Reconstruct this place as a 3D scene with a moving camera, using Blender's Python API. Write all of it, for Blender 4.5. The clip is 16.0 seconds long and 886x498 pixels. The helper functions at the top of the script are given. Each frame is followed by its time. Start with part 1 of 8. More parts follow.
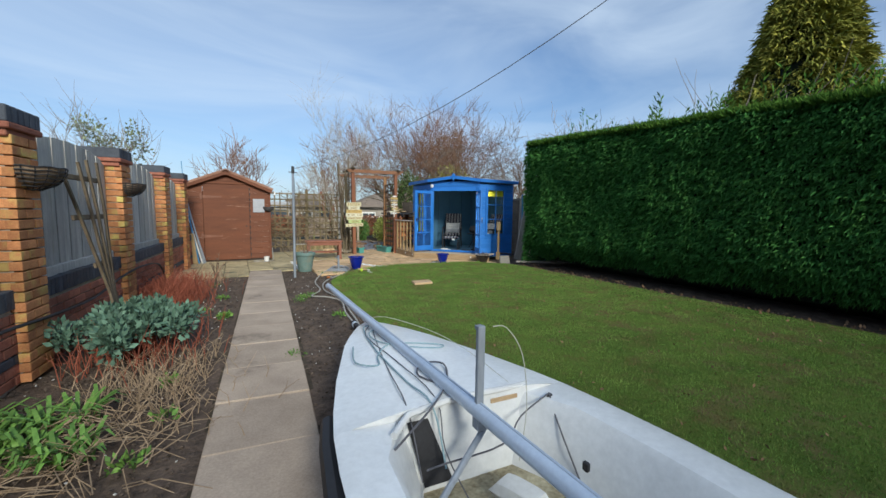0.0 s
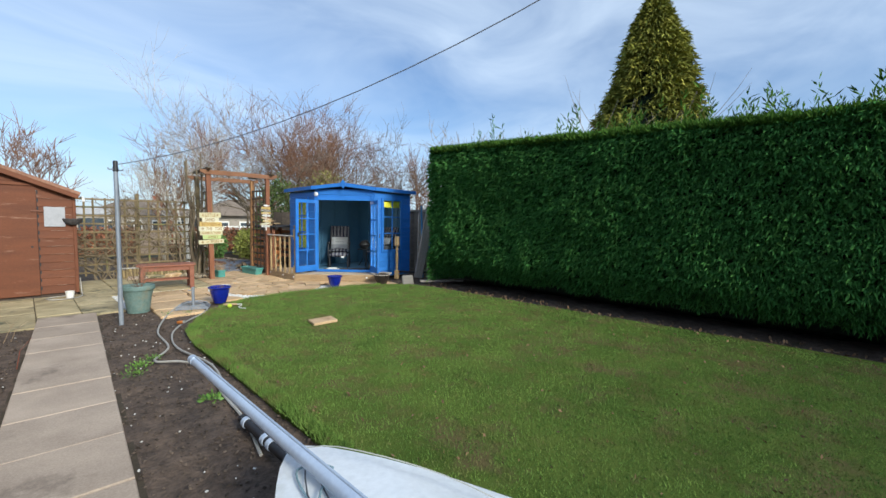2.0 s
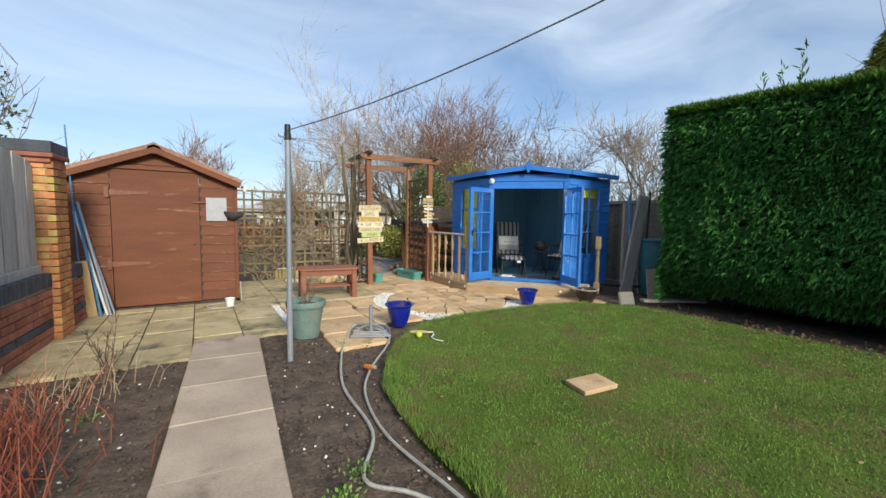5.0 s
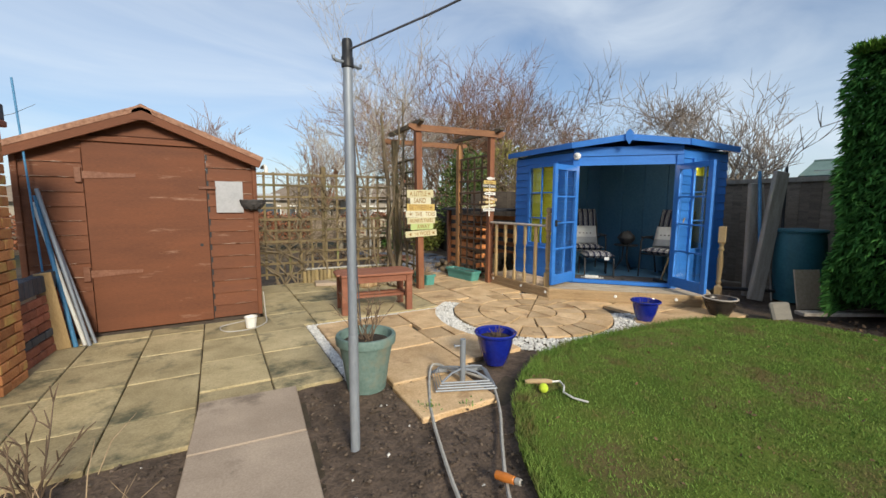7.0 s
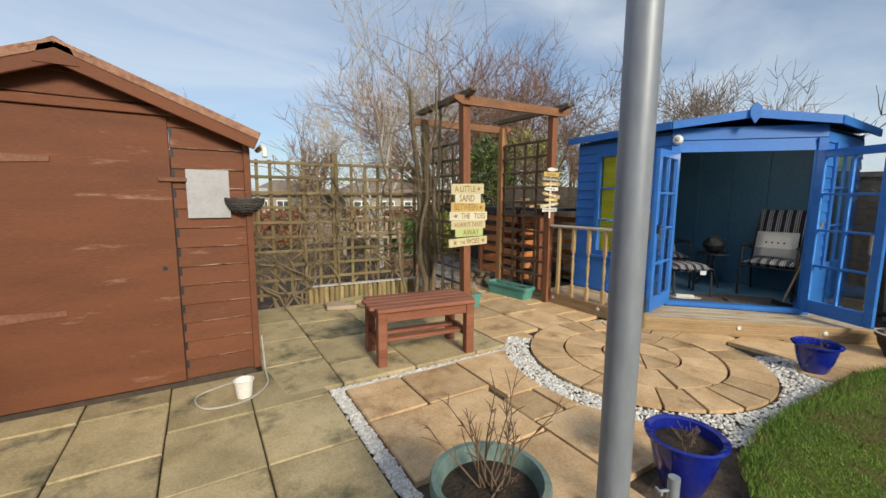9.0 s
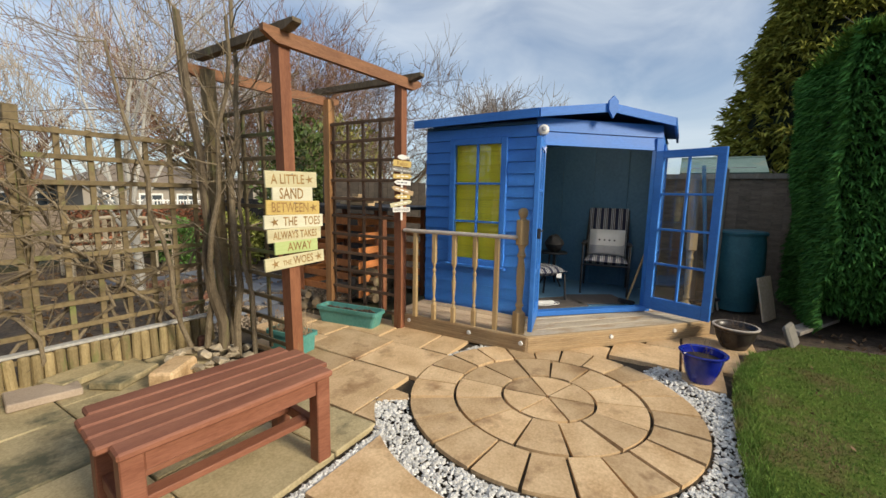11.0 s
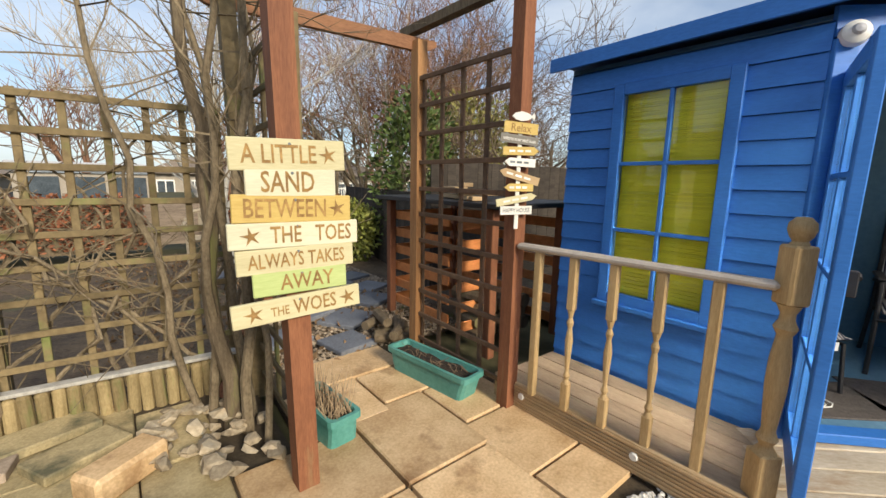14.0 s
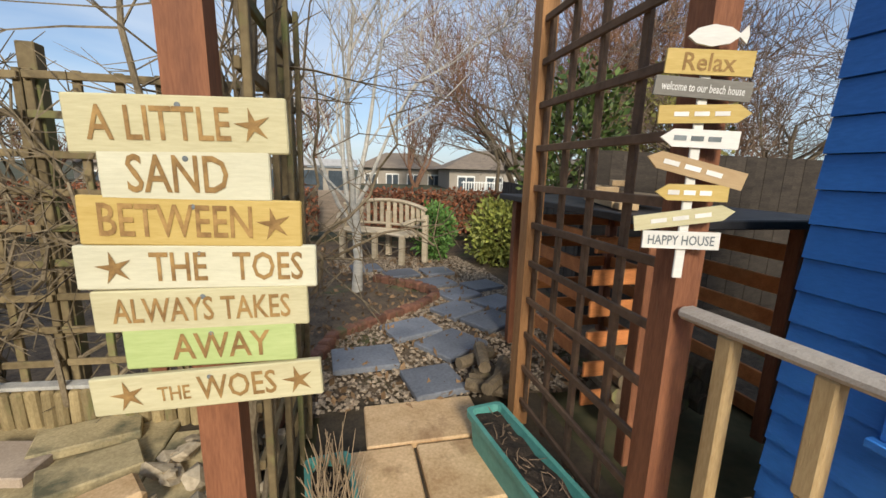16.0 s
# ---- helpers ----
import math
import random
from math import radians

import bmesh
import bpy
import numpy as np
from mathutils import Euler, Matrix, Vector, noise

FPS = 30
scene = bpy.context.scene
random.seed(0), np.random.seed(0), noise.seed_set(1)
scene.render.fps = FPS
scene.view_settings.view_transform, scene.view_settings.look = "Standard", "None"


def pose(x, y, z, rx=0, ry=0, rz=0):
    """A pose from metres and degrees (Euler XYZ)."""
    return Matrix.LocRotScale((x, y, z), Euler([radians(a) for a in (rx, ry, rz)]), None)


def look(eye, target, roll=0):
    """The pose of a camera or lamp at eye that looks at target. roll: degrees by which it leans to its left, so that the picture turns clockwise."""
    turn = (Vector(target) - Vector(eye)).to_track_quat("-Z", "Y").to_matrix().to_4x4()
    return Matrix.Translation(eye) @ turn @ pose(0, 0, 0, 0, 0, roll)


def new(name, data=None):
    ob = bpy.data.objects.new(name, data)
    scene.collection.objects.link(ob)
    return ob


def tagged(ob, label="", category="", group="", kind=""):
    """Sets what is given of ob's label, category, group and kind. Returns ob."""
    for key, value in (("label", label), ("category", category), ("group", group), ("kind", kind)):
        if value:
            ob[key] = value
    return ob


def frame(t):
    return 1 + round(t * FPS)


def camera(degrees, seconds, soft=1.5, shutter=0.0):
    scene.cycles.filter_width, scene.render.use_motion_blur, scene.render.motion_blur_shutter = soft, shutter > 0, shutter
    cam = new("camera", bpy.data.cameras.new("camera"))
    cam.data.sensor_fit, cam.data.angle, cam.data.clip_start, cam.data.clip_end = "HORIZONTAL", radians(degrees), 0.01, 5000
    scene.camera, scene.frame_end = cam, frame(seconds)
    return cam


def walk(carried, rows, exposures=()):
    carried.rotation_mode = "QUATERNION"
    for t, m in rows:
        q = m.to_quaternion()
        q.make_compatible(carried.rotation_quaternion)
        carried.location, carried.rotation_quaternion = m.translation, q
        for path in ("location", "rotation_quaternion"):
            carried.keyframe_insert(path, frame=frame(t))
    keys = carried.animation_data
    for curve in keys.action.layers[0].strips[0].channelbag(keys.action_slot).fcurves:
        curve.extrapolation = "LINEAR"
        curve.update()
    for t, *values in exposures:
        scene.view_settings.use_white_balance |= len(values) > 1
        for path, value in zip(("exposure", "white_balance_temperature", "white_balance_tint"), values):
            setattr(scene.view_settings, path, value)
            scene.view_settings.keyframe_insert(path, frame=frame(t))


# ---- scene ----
cam = camera(95.9, 16.0)
PATH = [  # time, eye, point looked at, roll
    (0, (0.174, 0.032, 1.301), (1.092, 1.798, 1.111), 0.8),
    (0.5, (0.196, 0.446, 1.305), (1.19, 2.175, 1.146), 0.5),
    (1, (0.226, 0.877, 1.338), (1.393, 2.495, 1.209), 0.5),
    (1.5, (0.298, 1.243, 1.381), (1.67, 2.693, 1.258), 0.8),
    (2, (0.326, 1.559, 1.403), (1.772, 2.934, 1.265), 1.0),
    (2.5, (0.284, 2.019, 1.377), (1.663, 3.459, 1.223), 1.2),
    (3, (0.314, 2.47, 1.369), (1.551, 4.032, 1.199), 1.2),
    (3.5, (0.3, 2.929, 1.344), (1.428, 4.572, 1.178), 1.0),
    (4, (0.349, 3.43, 1.319), (1.424, 5.11, 1.171), 0.7),
    (6.5, (0.589, 5.705, 1.318), (1.598, 7.419, 1.111), 1.0),
    (7, (0.574, 6.139, 1.313), (1.551, 7.869, 1.085), 0.3),
    (7.5, (0.582, 6.538, 1.327), (1.514, 8.288, 1.064), 0.0),
    (8, (0.58, 6.971, 1.351), (1.497, 8.723, 1.054), 0.3),
    (8.5, (0.596, 7.389, 1.373), (1.529, 9.134, 1.085), 0.6),
    (9, (0.647, 7.803, 1.35), (1.675, 9.5, 1.096), 0.4),
    (9.5, (0.687, 8.199, 1.371), (1.931, 9.742, 1.102), 0.5),
    (10, (0.841, 8.535, 1.357), (2.34, 9.825, 1.062), 0.4),
    (12.5, (2.008, 9.642, 1.384), (3.758, 10.574, 1.129), 1.2),
    (13, (2.248, 9.755, 1.391), (3.845, 10.926, 1.112), 1.5),
    (13.5, (2.503, 9.854, 1.385), (3.919, 11.231, 1.069), 1.6),
    (14, (2.714, 9.972, 1.364), (3.954, 11.504, 1.027), 1.1),
    (14.5, (2.912, 10.132, 1.383), (4.017, 11.761, 1.031), 0.9),
    (15, (3.188, 10.278, 1.364), (4.086, 12.033, 1.029), 1.5),
    (15.5, (3.398, 10.428, 1.354), (4.08, 12.274, 0.999), 1.9),
    (16, (3.564, 10.575, 1.371), (4.027, 12.483, 0.989), 1.7),
]
walk(cam, [(t, look(eye, target, roll)) for t, eye, target, roll in PATH], ((0.0, -0.25, 5450, 4), (2.5, 0.05, 5500, 5), (4.0, 0.05, 5650, 5), (8.0, -0.14, 6200, 7), (10.0, -0.18, 6300, 7), (12.5, 0.15, 6350, 8), (14.5, 0.05, 6300, 8), (16.0, -0.12, 6050, 8)))

# ---- light ----
SUN_AZ, SUN_EL = 183.0, 27.0  # degrees: compass-like angle from +y towards +x, and height
world = bpy.data.worlds.new("sky")
scene.world = world
world.use_nodes = True
wn, wl = world.node_tree.nodes, world.node_tree.links
wn.clear()
w_out, w_bg, w_sky = wn.new("ShaderNodeOutputWorld"), wn.new("ShaderNodeBackground"), wn.new("ShaderNodeTexSky")
w_sky.sky_type, w_sky.sun_disc = "NISHITA", False
w_sky.sun_elevation, w_sky.sun_rotation = radians(SUN_EL), radians(SUN_AZ)
w_co, w_map, w_noise, w_ramp, w_mix = wn.new("ShaderNodeTexCoord"), wn.new("ShaderNodeMapping"), wn.new("ShaderNodeTexNoise"), wn.new("ShaderNodeValToRGB"), wn.new("ShaderNodeMix")
w_map.inputs["Rotation"].default_value = (0.0, radians(12), radians(-28))
w_map.inputs["Scale"].default_value = (1.1, 2.6, 5.5)
w_noise.inputs["Scale"].default_value, w_noise.inputs["Detail"].default_value, w_noise.inputs["Roughness"].default_value, w_noise.inputs["Distortion"].default_value = 1.25, 7, 0.52, 0.7
w_ramp.color_ramp.elements[0].position, w_ramp.color_ramp.elements[1].position = 0.28, 0.80
w_ramp.color_ramp.elements[0].color, w_ramp.color_ramp.elements[1].color = (0.16, 0.16, 0.16, 1), (0.78, 0.78, 0.78, 1)
w_mix.data_type = "RGBA"
w_mix.inputs["B"].default_value = (8.9, 9.2, 9.5, 1)
w_bg.inputs["Strength"].default_value = 0.106
wl.new(w_co.outputs["Generated"], w_map.inputs["Vector"])
wl.new(w_map.outputs["Vector"], w_noise.inputs["Vector"])
wl.new(w_noise.outputs["Fac"], w_ramp.inputs["Fac"])
wl.new(w_ramp.outputs["Color"], w_mix.inputs["Factor"])
w_tint = wn.new("ShaderNodeMix")
w_tint.data_type, w_tint.blend_type = "RGBA", "MULTIPLY"
w_tint.inputs["Factor"].default_value = 1.0
w_tint.inputs["B"].default_value = (0.86, 1.04, 1.24, 1)
wl.new(w_sky.outputs["Color"], w_tint.inputs["A"])
wl.new(w_tint.outputs["Result"], w_mix.inputs["A"])
wl.new(w_mix.outputs["Result"], w_bg.inputs["Color"])
wl.new(w_bg.outputs["Background"], w_out.inputs["Surface"])
sun = new("sun", bpy.data.lights.new("sun", "SUN"))
sun.data.energy, sun.data.angle, sun.data.color = 4.5, radians(14), (1.0, 0.86, 0.66)
az, el = radians(SUN_AZ), radians(SUN_EL)
sun.matrix_world = look((math.sin(az) * math.cos(el) * 40, math.cos(az) * math.cos(el) * 40, math.sin(el) * 40), (0, 0, 0))

# ---- materials ----
def material(name, dark, light, scale=6.0, rough=0.75, bump=0.25, fine=60.0, stretch=(1, 1, 1), vary=0.12, metal=0.0, stain=None, stain_scale=1.3, stain_at=0.56, island=False, spec=0.4, coat=0.0, bump_far=0.006):
    """Two-scale noise between dark and light, a fine relief, an optional stain colour, and a shift of value from piece to piece."""
    m = bpy.data.materials.new(name)
    m.use_nodes = True
    n, l = m.node_tree.nodes, m.node_tree.links
    b = n["Principled BSDF"]
    co, mp = n.new("ShaderNodeTexCoord"), n.new("ShaderNodeMapping")
    info = n.new("ShaderNodeNewGeometry") if island else n.new("ShaderNodeObjectInfo")
    rnd = info.outputs["Random Per Island"] if island else info.outputs["Random"]
    off = n.new("ShaderNodeMath")
    off.operation = "MULTIPLY"
    off.inputs[1].default_value = 37.0
    l.new(rnd, off.inputs[0])
    mp.inputs["Scale"].default_value = stretch
    l.new(co.outputs["Object"], mp.inputs["Vector"])
    l.new(off.outputs[0], mp.inputs["Location"])
    big, small = n.new("ShaderNodeTexNoise"), n.new("ShaderNodeTexNoise")
    for node, s, d in ((big, scale, 6), (small, fine, 4)):
        node.inputs["Scale"].default_value, node.inputs["Detail"].default_value, node.inputs["Roughness"].default_value = s, d, 0.6
        l.new(mp.outputs["Vector"], node.inputs["Vector"])
    add = n.new("ShaderNodeMath")
    add.operation = "MULTIPLY_ADD"
    add.inputs[1].default_value = 0.45
    l.new(small.outputs["Fac"], add.inputs[0])
    half = n.new("ShaderNodeMath")
    half.operation = "MULTIPLY"
    half.inputs[1].default_value = 0.62
    l.new(big.outputs["Fac"], half.inputs[0])
    l.new(half.outputs[0], add.inputs[2])
    ramp = n.new("ShaderNodeValToRGB")
    ramp.color_ramp.elements[0].position, ramp.color_ramp.elements[1].position = 0.36, 0.70
    ramp.color_ramp.elements[0].color, ramp.color_ramp.elements[1].color = (*dark, 1), (*light, 1)
    l.new(add.outputs[0], ramp.inputs["Fac"])
    colour = ramp.outputs["Color"]
    if stain:
        st, sr, mix = n.new("ShaderNodeTexNoise"), n.new("ShaderNodeValToRGB"), n.new("ShaderNodeMix")
        st.inputs["Scale"].default_value, st.inputs["Detail"].default_value, st.inputs["Roughness"].default_value = stain_scale, 7, 0.66
        l.new(mp.outputs["Vector"], st.inputs["Vector"])
        sr.color_ramp.elements[0].position, sr.color_ramp.elements[1].position = stain_at, stain_at + 0.14
        l.new(st.outputs["Fac"], sr.inputs["Fac"])
        mix.data_type = "RGBA"
        mix.inputs["B"].default_value = (*stain, 1)
        l.new(sr.outputs["Color"], mix.inputs["Factor"])
        l.new(colour, mix.inputs["A"])
        colour = mix.outputs["Result"]
    hsv, val = n.new("ShaderNodeHueSaturation"), n.new("ShaderNodeMapRange")
    val.inputs["To Min"].default_value, val.inputs["To Max"].default_value = 1 - vary, 1 + vary
    l.new(rnd, val.inputs["Value"])
    l.new(val.outputs["Result"], hsv.inputs["Value"])
    l.new(colour, hsv.inputs["Color"])
    l.new(hsv.outputs["Color"], b.inputs["Base Color"])
    rr = n.new("ShaderNodeMapRange")
    rr.inputs["To Min"].default_value, rr.inputs["To Max"].default_value = max(0.02, rough - 0.13), min(1.0, rough + 0.13)
    l.new(big.outputs["Fac"], rr.inputs["Value"])
    l.new(rr.outputs["Result"], b.inputs["Roughness"])
    b.inputs["Metallic"].default_value = metal
    b.inputs["Specular IOR Level"].default_value = spec
    b.inputs["Coat Weight"].default_value = coat
    if bump:
        bp = n.new("ShaderNodeBump")
        bp.inputs["Strength"].default_value, bp.inputs["Distance"].default_value = bump, bump_far
        l.new(add.outputs[0], bp.inputs["Height"])
        l.new(bp.outputs["Normal"], b.inputs["Normal"])
    return m


def glass_material(name, tint=(0.9, 0.95, 0.95), rough=0.0):
    m = bpy.data.materials.new(name)
    m.use_nodes = True
    b = m.node_tree.nodes["Principled BSDF"]
    b.inputs["Base Color"].default_value = (*tint, 1)
    b.inputs["Transmission Weight"].default_value = 1.0
    b.inputs["Roughness"].default_value = rough
    b.inputs["IOR"].default_value = 1.45
    return m


def lamp_material(name, colour, strength):
    m = bpy.data.materials.new(name)
    m.use_nodes = True
    b = m.node_tree.nodes["Principled BSDF"]
    b.inputs["Emission Color"].default_value = (*colour, 1)
    b.inputs["Emission Strength"].default_value = strength
    return m


SOIL = material("soil", (0.045, 0.032, 0.023), (0.19, 0.135, 0.098), 9, 0.95, 0.9, 45, stain=(0.06, 0.075, 0.025), stain_scale=0.9, stain_at=0.64, bump_far=0.03)
FAR_GROUND = material("far_ground", (0.03, 0.035, 0.012), (0.10, 0.085, 0.04), 0.6, 0.95, 0.5, 9)
TURF = material("turf", (0.055, 0.095, 0.014), (0.145, 0.19, 0.036), 1.6, 0.95, 0.8, 110, stain=(0.15, 0.12, 0.05), stain_scale=2.1, stain_at=0.50, bump_far=0.02, spec=0.1)
GRASS = material("grass_blades", (0.075, 0.15, 0.026), (0.22, 0.32, 0.07), 2.6, 0.85, 0, 60, vary=0.3, stain=(0.16, 0.13, 0.055), stain_scale=3.4, stain_at=0.50, spec=0.15)
PATH_SLAB = material("path_slab", (0.32, 0.25, 0.19), (0.53, 0.425, 0.33), 2.4, 0.85, 0.35, 90, stain=(0.14, 0.11, 0.085), stain_scale=1.6, stain_at=0.6, vary=0.08)
OLD_SLAB = material("old_slab", (0.27, 0.215, 0.11), (0.56, 0.46, 0.27), 3.4, 0.85, 0.45, 80, stain=(0.12, 0.115, 0.07), stain_scale=2.6, stain_at=0.53, vary=0.16)
SANDSTONE = material("sandstone", (0.42, 0.26, 0.12), (0.74, 0.54, 0.32), 4.0, 0.62, 0.4, 70, stain=(0.31, 0.185, 0.09), stain_scale=3.4, stain_at=0.56, vary=0.2)
JOINT = material("dark_joint", (0.035, 0.026, 0.017), (0.09, 0.07, 0.045), 14, 0.95, 0.5, 80)
WHITE_STONE = material("white_gravel", (0.48, 0.46, 0.42), (0.8, 0.78, 0.74), 3, 0.7, 0.2, 60, vary=0.25, island=True)
BRICK_RED = material("red_brick", (0.22, 0.075, 0.05), (0.44, 0.18, 0.11), 7, 0.9, 0.5, 90, vary=0.28, stain=(0.30, 0.25, 0.17), stain_scale=3.0, stain_at=0.62)
BRICK_ORANGE = material("orange_brick", (0.34, 0.125, 0.05), (0.62, 0.30, 0.12), 7, 0.9, 0.5, 90, vary=0.25, stain=(0.56, 0.45, 0.13), stain_scale=2.2, stain_at=0.52)
BRICK_BLUE = material("blue_brick", (0.035, 0.04, 0.055), (0.10, 0.11, 0.13), 7, 0.7, 0.4, 90, vary=0.25)
MORTAR = material("mortar", (0.25, 0.22, 0.17), (0.42, 0.37, 0.29), 12, 0.95, 0.5, 90, stain=(0.3, 0.28, 0.1), stain_scale=2.0)
GREY_WOOD = material("weathered_board", (0.34, 0.325, 0.30), (0.62, 0.60, 0.55), 3, 0.9, 0.5, 26, stretch=(9, 9, 0.8), vary=0.16, stain=(0.33, 0.30, 0.13), stain_scale=0.8, stain_at=0.62)
SHED_BROWN = material("brown_shed_paint", (0.115, 0.040, 0.018), (0.195, 0.072, 0.034), 1.5, 0.75, 0.35, 30, stretch=(1, 1, 5), vary=0.09, stain=(0.36, 0.215, 0.15), stain_scale=2.4, stain_at=0.61)
BARE_WOOD = material("bare_wood", (0.30, 0.17, 0.11), (0.62, 0.47, 0.38), 30, 0.85, 0.3, 60)
SHED_FELT = material("roof_felt", (0.05, 0.04, 0.035), (0.12, 0.09, 0.07), 10, 0.95, 0.6, 120)
BLUE_PAINT = material("blue_paint", (0.026, 0.14, 0.48), (0.05, 0.215, 0.66), 1.3, 0.5, 0.25, 28, stretch=(1, 1, 4), vary=0.06)
BLUE_INSIDE = material("blue_lining", (0.045, 0.13, 0.23), (0.085, 0.20, 0.32), 1.3, 0.6, 0.2, 28, vary=0.05)
PINE = material("deck_timber", (0.30, 0.20, 0.10), (0.56, 0.41, 0.24), 2.0, 0.75, 0.4, 30, stretch=(1, 7, 7), vary=0.12, stain=(0.22, 0.16, 0.09), stain_scale=1.5, stain_at=0.6)
PINE_UP = material("baluster_timber", (0.32, 0.21, 0.09), (0.54, 0.39, 0.20), 2.0, 0.7, 0.3, 30, stretch=(7, 7, 1), vary=0.12, stain=(0.24, 0.17, 0.09), stain_scale=2, stain_at=0.6)
# side strip of the deck: its shade is put into the colour with the damp
SHADED_DAMP_DECK = material("shaded_damp_deck", (0.22, 0.155, 0.10), (0.44, 0.34, 0.235), 2.0, 0.7, 0.5, 30, stretch=(7, 1, 7), vary=0.15, stain=(0.14, 0.12, 0.07), stain_scale=2, stain_at=0.58)
DECK_WOOD = material("bleached_deck", (0.40, 0.32, 0.22), (0.66, 0.57, 0.44), 2.0, 0.8, 0.4, 30, stretch=(1, 3, 3), vary=0.1, stain=(0.34, 0.20, 0.09), stain_scale=1.3, stain_at=0.54)
RAIL_WOOD = material("bleached_rail", (0.36, 0.31, 0.26), (0.58, 0.52, 0.46), 2.0, 0.8, 0.4, 30, stretch=(7, 1, 7))
PERGOLA_WOOD = material("stained_post", (0.14, 0.05, 0.024), (0.30, 0.125, 0.06), 2.5, 0.75, 0.4, 28, stretch=(7, 7, 0.8), vary=0.1, stain=(0.28, 0.20, 0.10), stain_scale=1.4, stain_at=0.63)
BEAM_WOOD = material("stained_beam", (0.15, 0.065, 0.03), (0.33, 0.16, 0.08), 2.5, 0.75, 0.4, 28, stretch=(1, 3, 6), vary=0.12)
TRELLIS_DARK = material("dark_trellis", (0.10, 0.06, 0.035), (0.22, 0.135, 0.08), 3, 0.8, 0.4, 30, vary=0.2)
# rear right post only: the sun on its orange wood is put into the colour
SUNLIT_ORANGE_POST = material("sunlit_orange_post", (0.32, 0.15, 0.055), (0.58, 0.31, 0.13), 2.5, 0.75, 0.4, 28, stretch=(7, 7, 0.8), stain=(0.22, 0.11, 0.05), stain_scale=1.4, stain_at=0.62)
TRELLIS_GREEN = material("mossy_trellis", (0.11, 0.082, 0.042), (0.25, 0.19, 0.10), 3, 0.85, 0.4, 30, vary=0.25, stain=(0.16, 0.19, 0.06), stain_scale=2.0, stain_at=0.55)
BENCH_RED = material("red_brown_stain", (0.17, 0.058, 0.032), (0.32, 0.135, 0.08), 2.2, 0.55, 0.3, 30, stretch=(1, 6, 6), vary=0.09)
GALV = material("galvanised_steel", (0.22, 0.245, 0.28), (0.34, 0.37, 0.42), 4, 0.5, 0.15, 50, metal=0.25, stretch=(1, 1, 0.3))
ALLOY = material("alloy_spar", (0.46, 0.53, 0.66), (0.60, 0.68, 0.80), 3, 0.35, 0.1, 50, metal=0.2)
GELCOAT = material("white_gelcoat", (0.66, 0.67, 0.67), (0.84, 0.85, 0.85), 1.5, 0.35, 0.05, 30, stain=(0.56, 0.55, 0.48), stain_scale=2.6, stain_at=0.63, coat=0.2)
ALGAE = material("boat_floor", (0.12, 0.09, 0.04), (0.55, 0.50, 0.34), 4.5, 0.6, 0.2, 40)
BLACK_RUBBER = material("black_plastic", (0.012, 0.012, 0.014), (0.03, 0.03, 0.034), 6, 0.5, 0.1, 60)
HEDGE_LEAF = material("hedge_spray", (0.035, 0.125, 0.030), (0.105, 0.25, 0.052), 0.8, 0.92, 0, 9, vary=0.5, island=True, spec=0.12)
HEDGE_TOP = material("hedge_tip", (0.04, 0.10, 0.014), (0.11, 0.20, 0.028), 0.8, 0.9, 0, 9, vary=0.45, island=True, spec=0.12)
# near-black: the shade deep among the leaves is put into this colour
SHADE_CORE = material("hedge_core", (0.003, 0.008, 0.004), (0.010, 0.022, 0.008), 5, 0.95, 0.8, 30, bump_far=0.05)
CONIFER_LEAF = material("golden_conifer", (0.075, 0.12, 0.022), (0.38, 0.34, 0.06), 0.7, 0.9, 0, 6, vary=0.5, island=True, spec=0.12)
BARK = material("bark", (0.07, 0.05, 0.03), (0.20, 0.155, 0.10), 6, 0.9, 0.6, 40, stretch=(3, 3, 0.6), stain=(0.17, 0.17, 0.06), stain_scale=3, stain_at=0.58)
TWIG = material("twig", (0.09, 0.06, 0.04), (0.22, 0.155, 0.105), 3, 0.9, 0, 20)
TWIG_RED = material("rusty_twig", (0.12, 0.06, 0.035), (0.27, 0.15, 0.09), 3, 0.9, 0, 20)
BIRCH = material("pale_bark", (0.33, 0.31, 0.27), (0.62, 0.59, 0.53), 5, 0.8, 0.3, 30, stretch=(1, 1, 4))
TEAL = material("teal_plastic", (0.06, 0.23, 0.20), (0.13, 0.36, 0.32), 3, 0.45, 0.1, 40)
TEAL_POT = material("faded_green_pot", (0.10, 0.17, 0.15), (0.22, 0.31, 0.28), 4, 0.6, 0.2, 40, stain=(0.26, 0.25, 0.18), stain_scale=3)
COBALT = material("cobalt_glaze", (0.008, 0.012, 0.20), (0.014, 0.03, 0.34), 3, 0.12, 0.05, 40, coat=0.6)
DARK_POT = material("dark_glaze", (0.018, 0.014, 0.012), (0.05, 0.04, 0.035), 3, 0.3, 0.1, 40)
COMPOST = material("compost", (0.012, 0.009, 0.007), (0.06, 0.042, 0.03), 20, 0.95, 0.9, 80, bump_far=0.02)

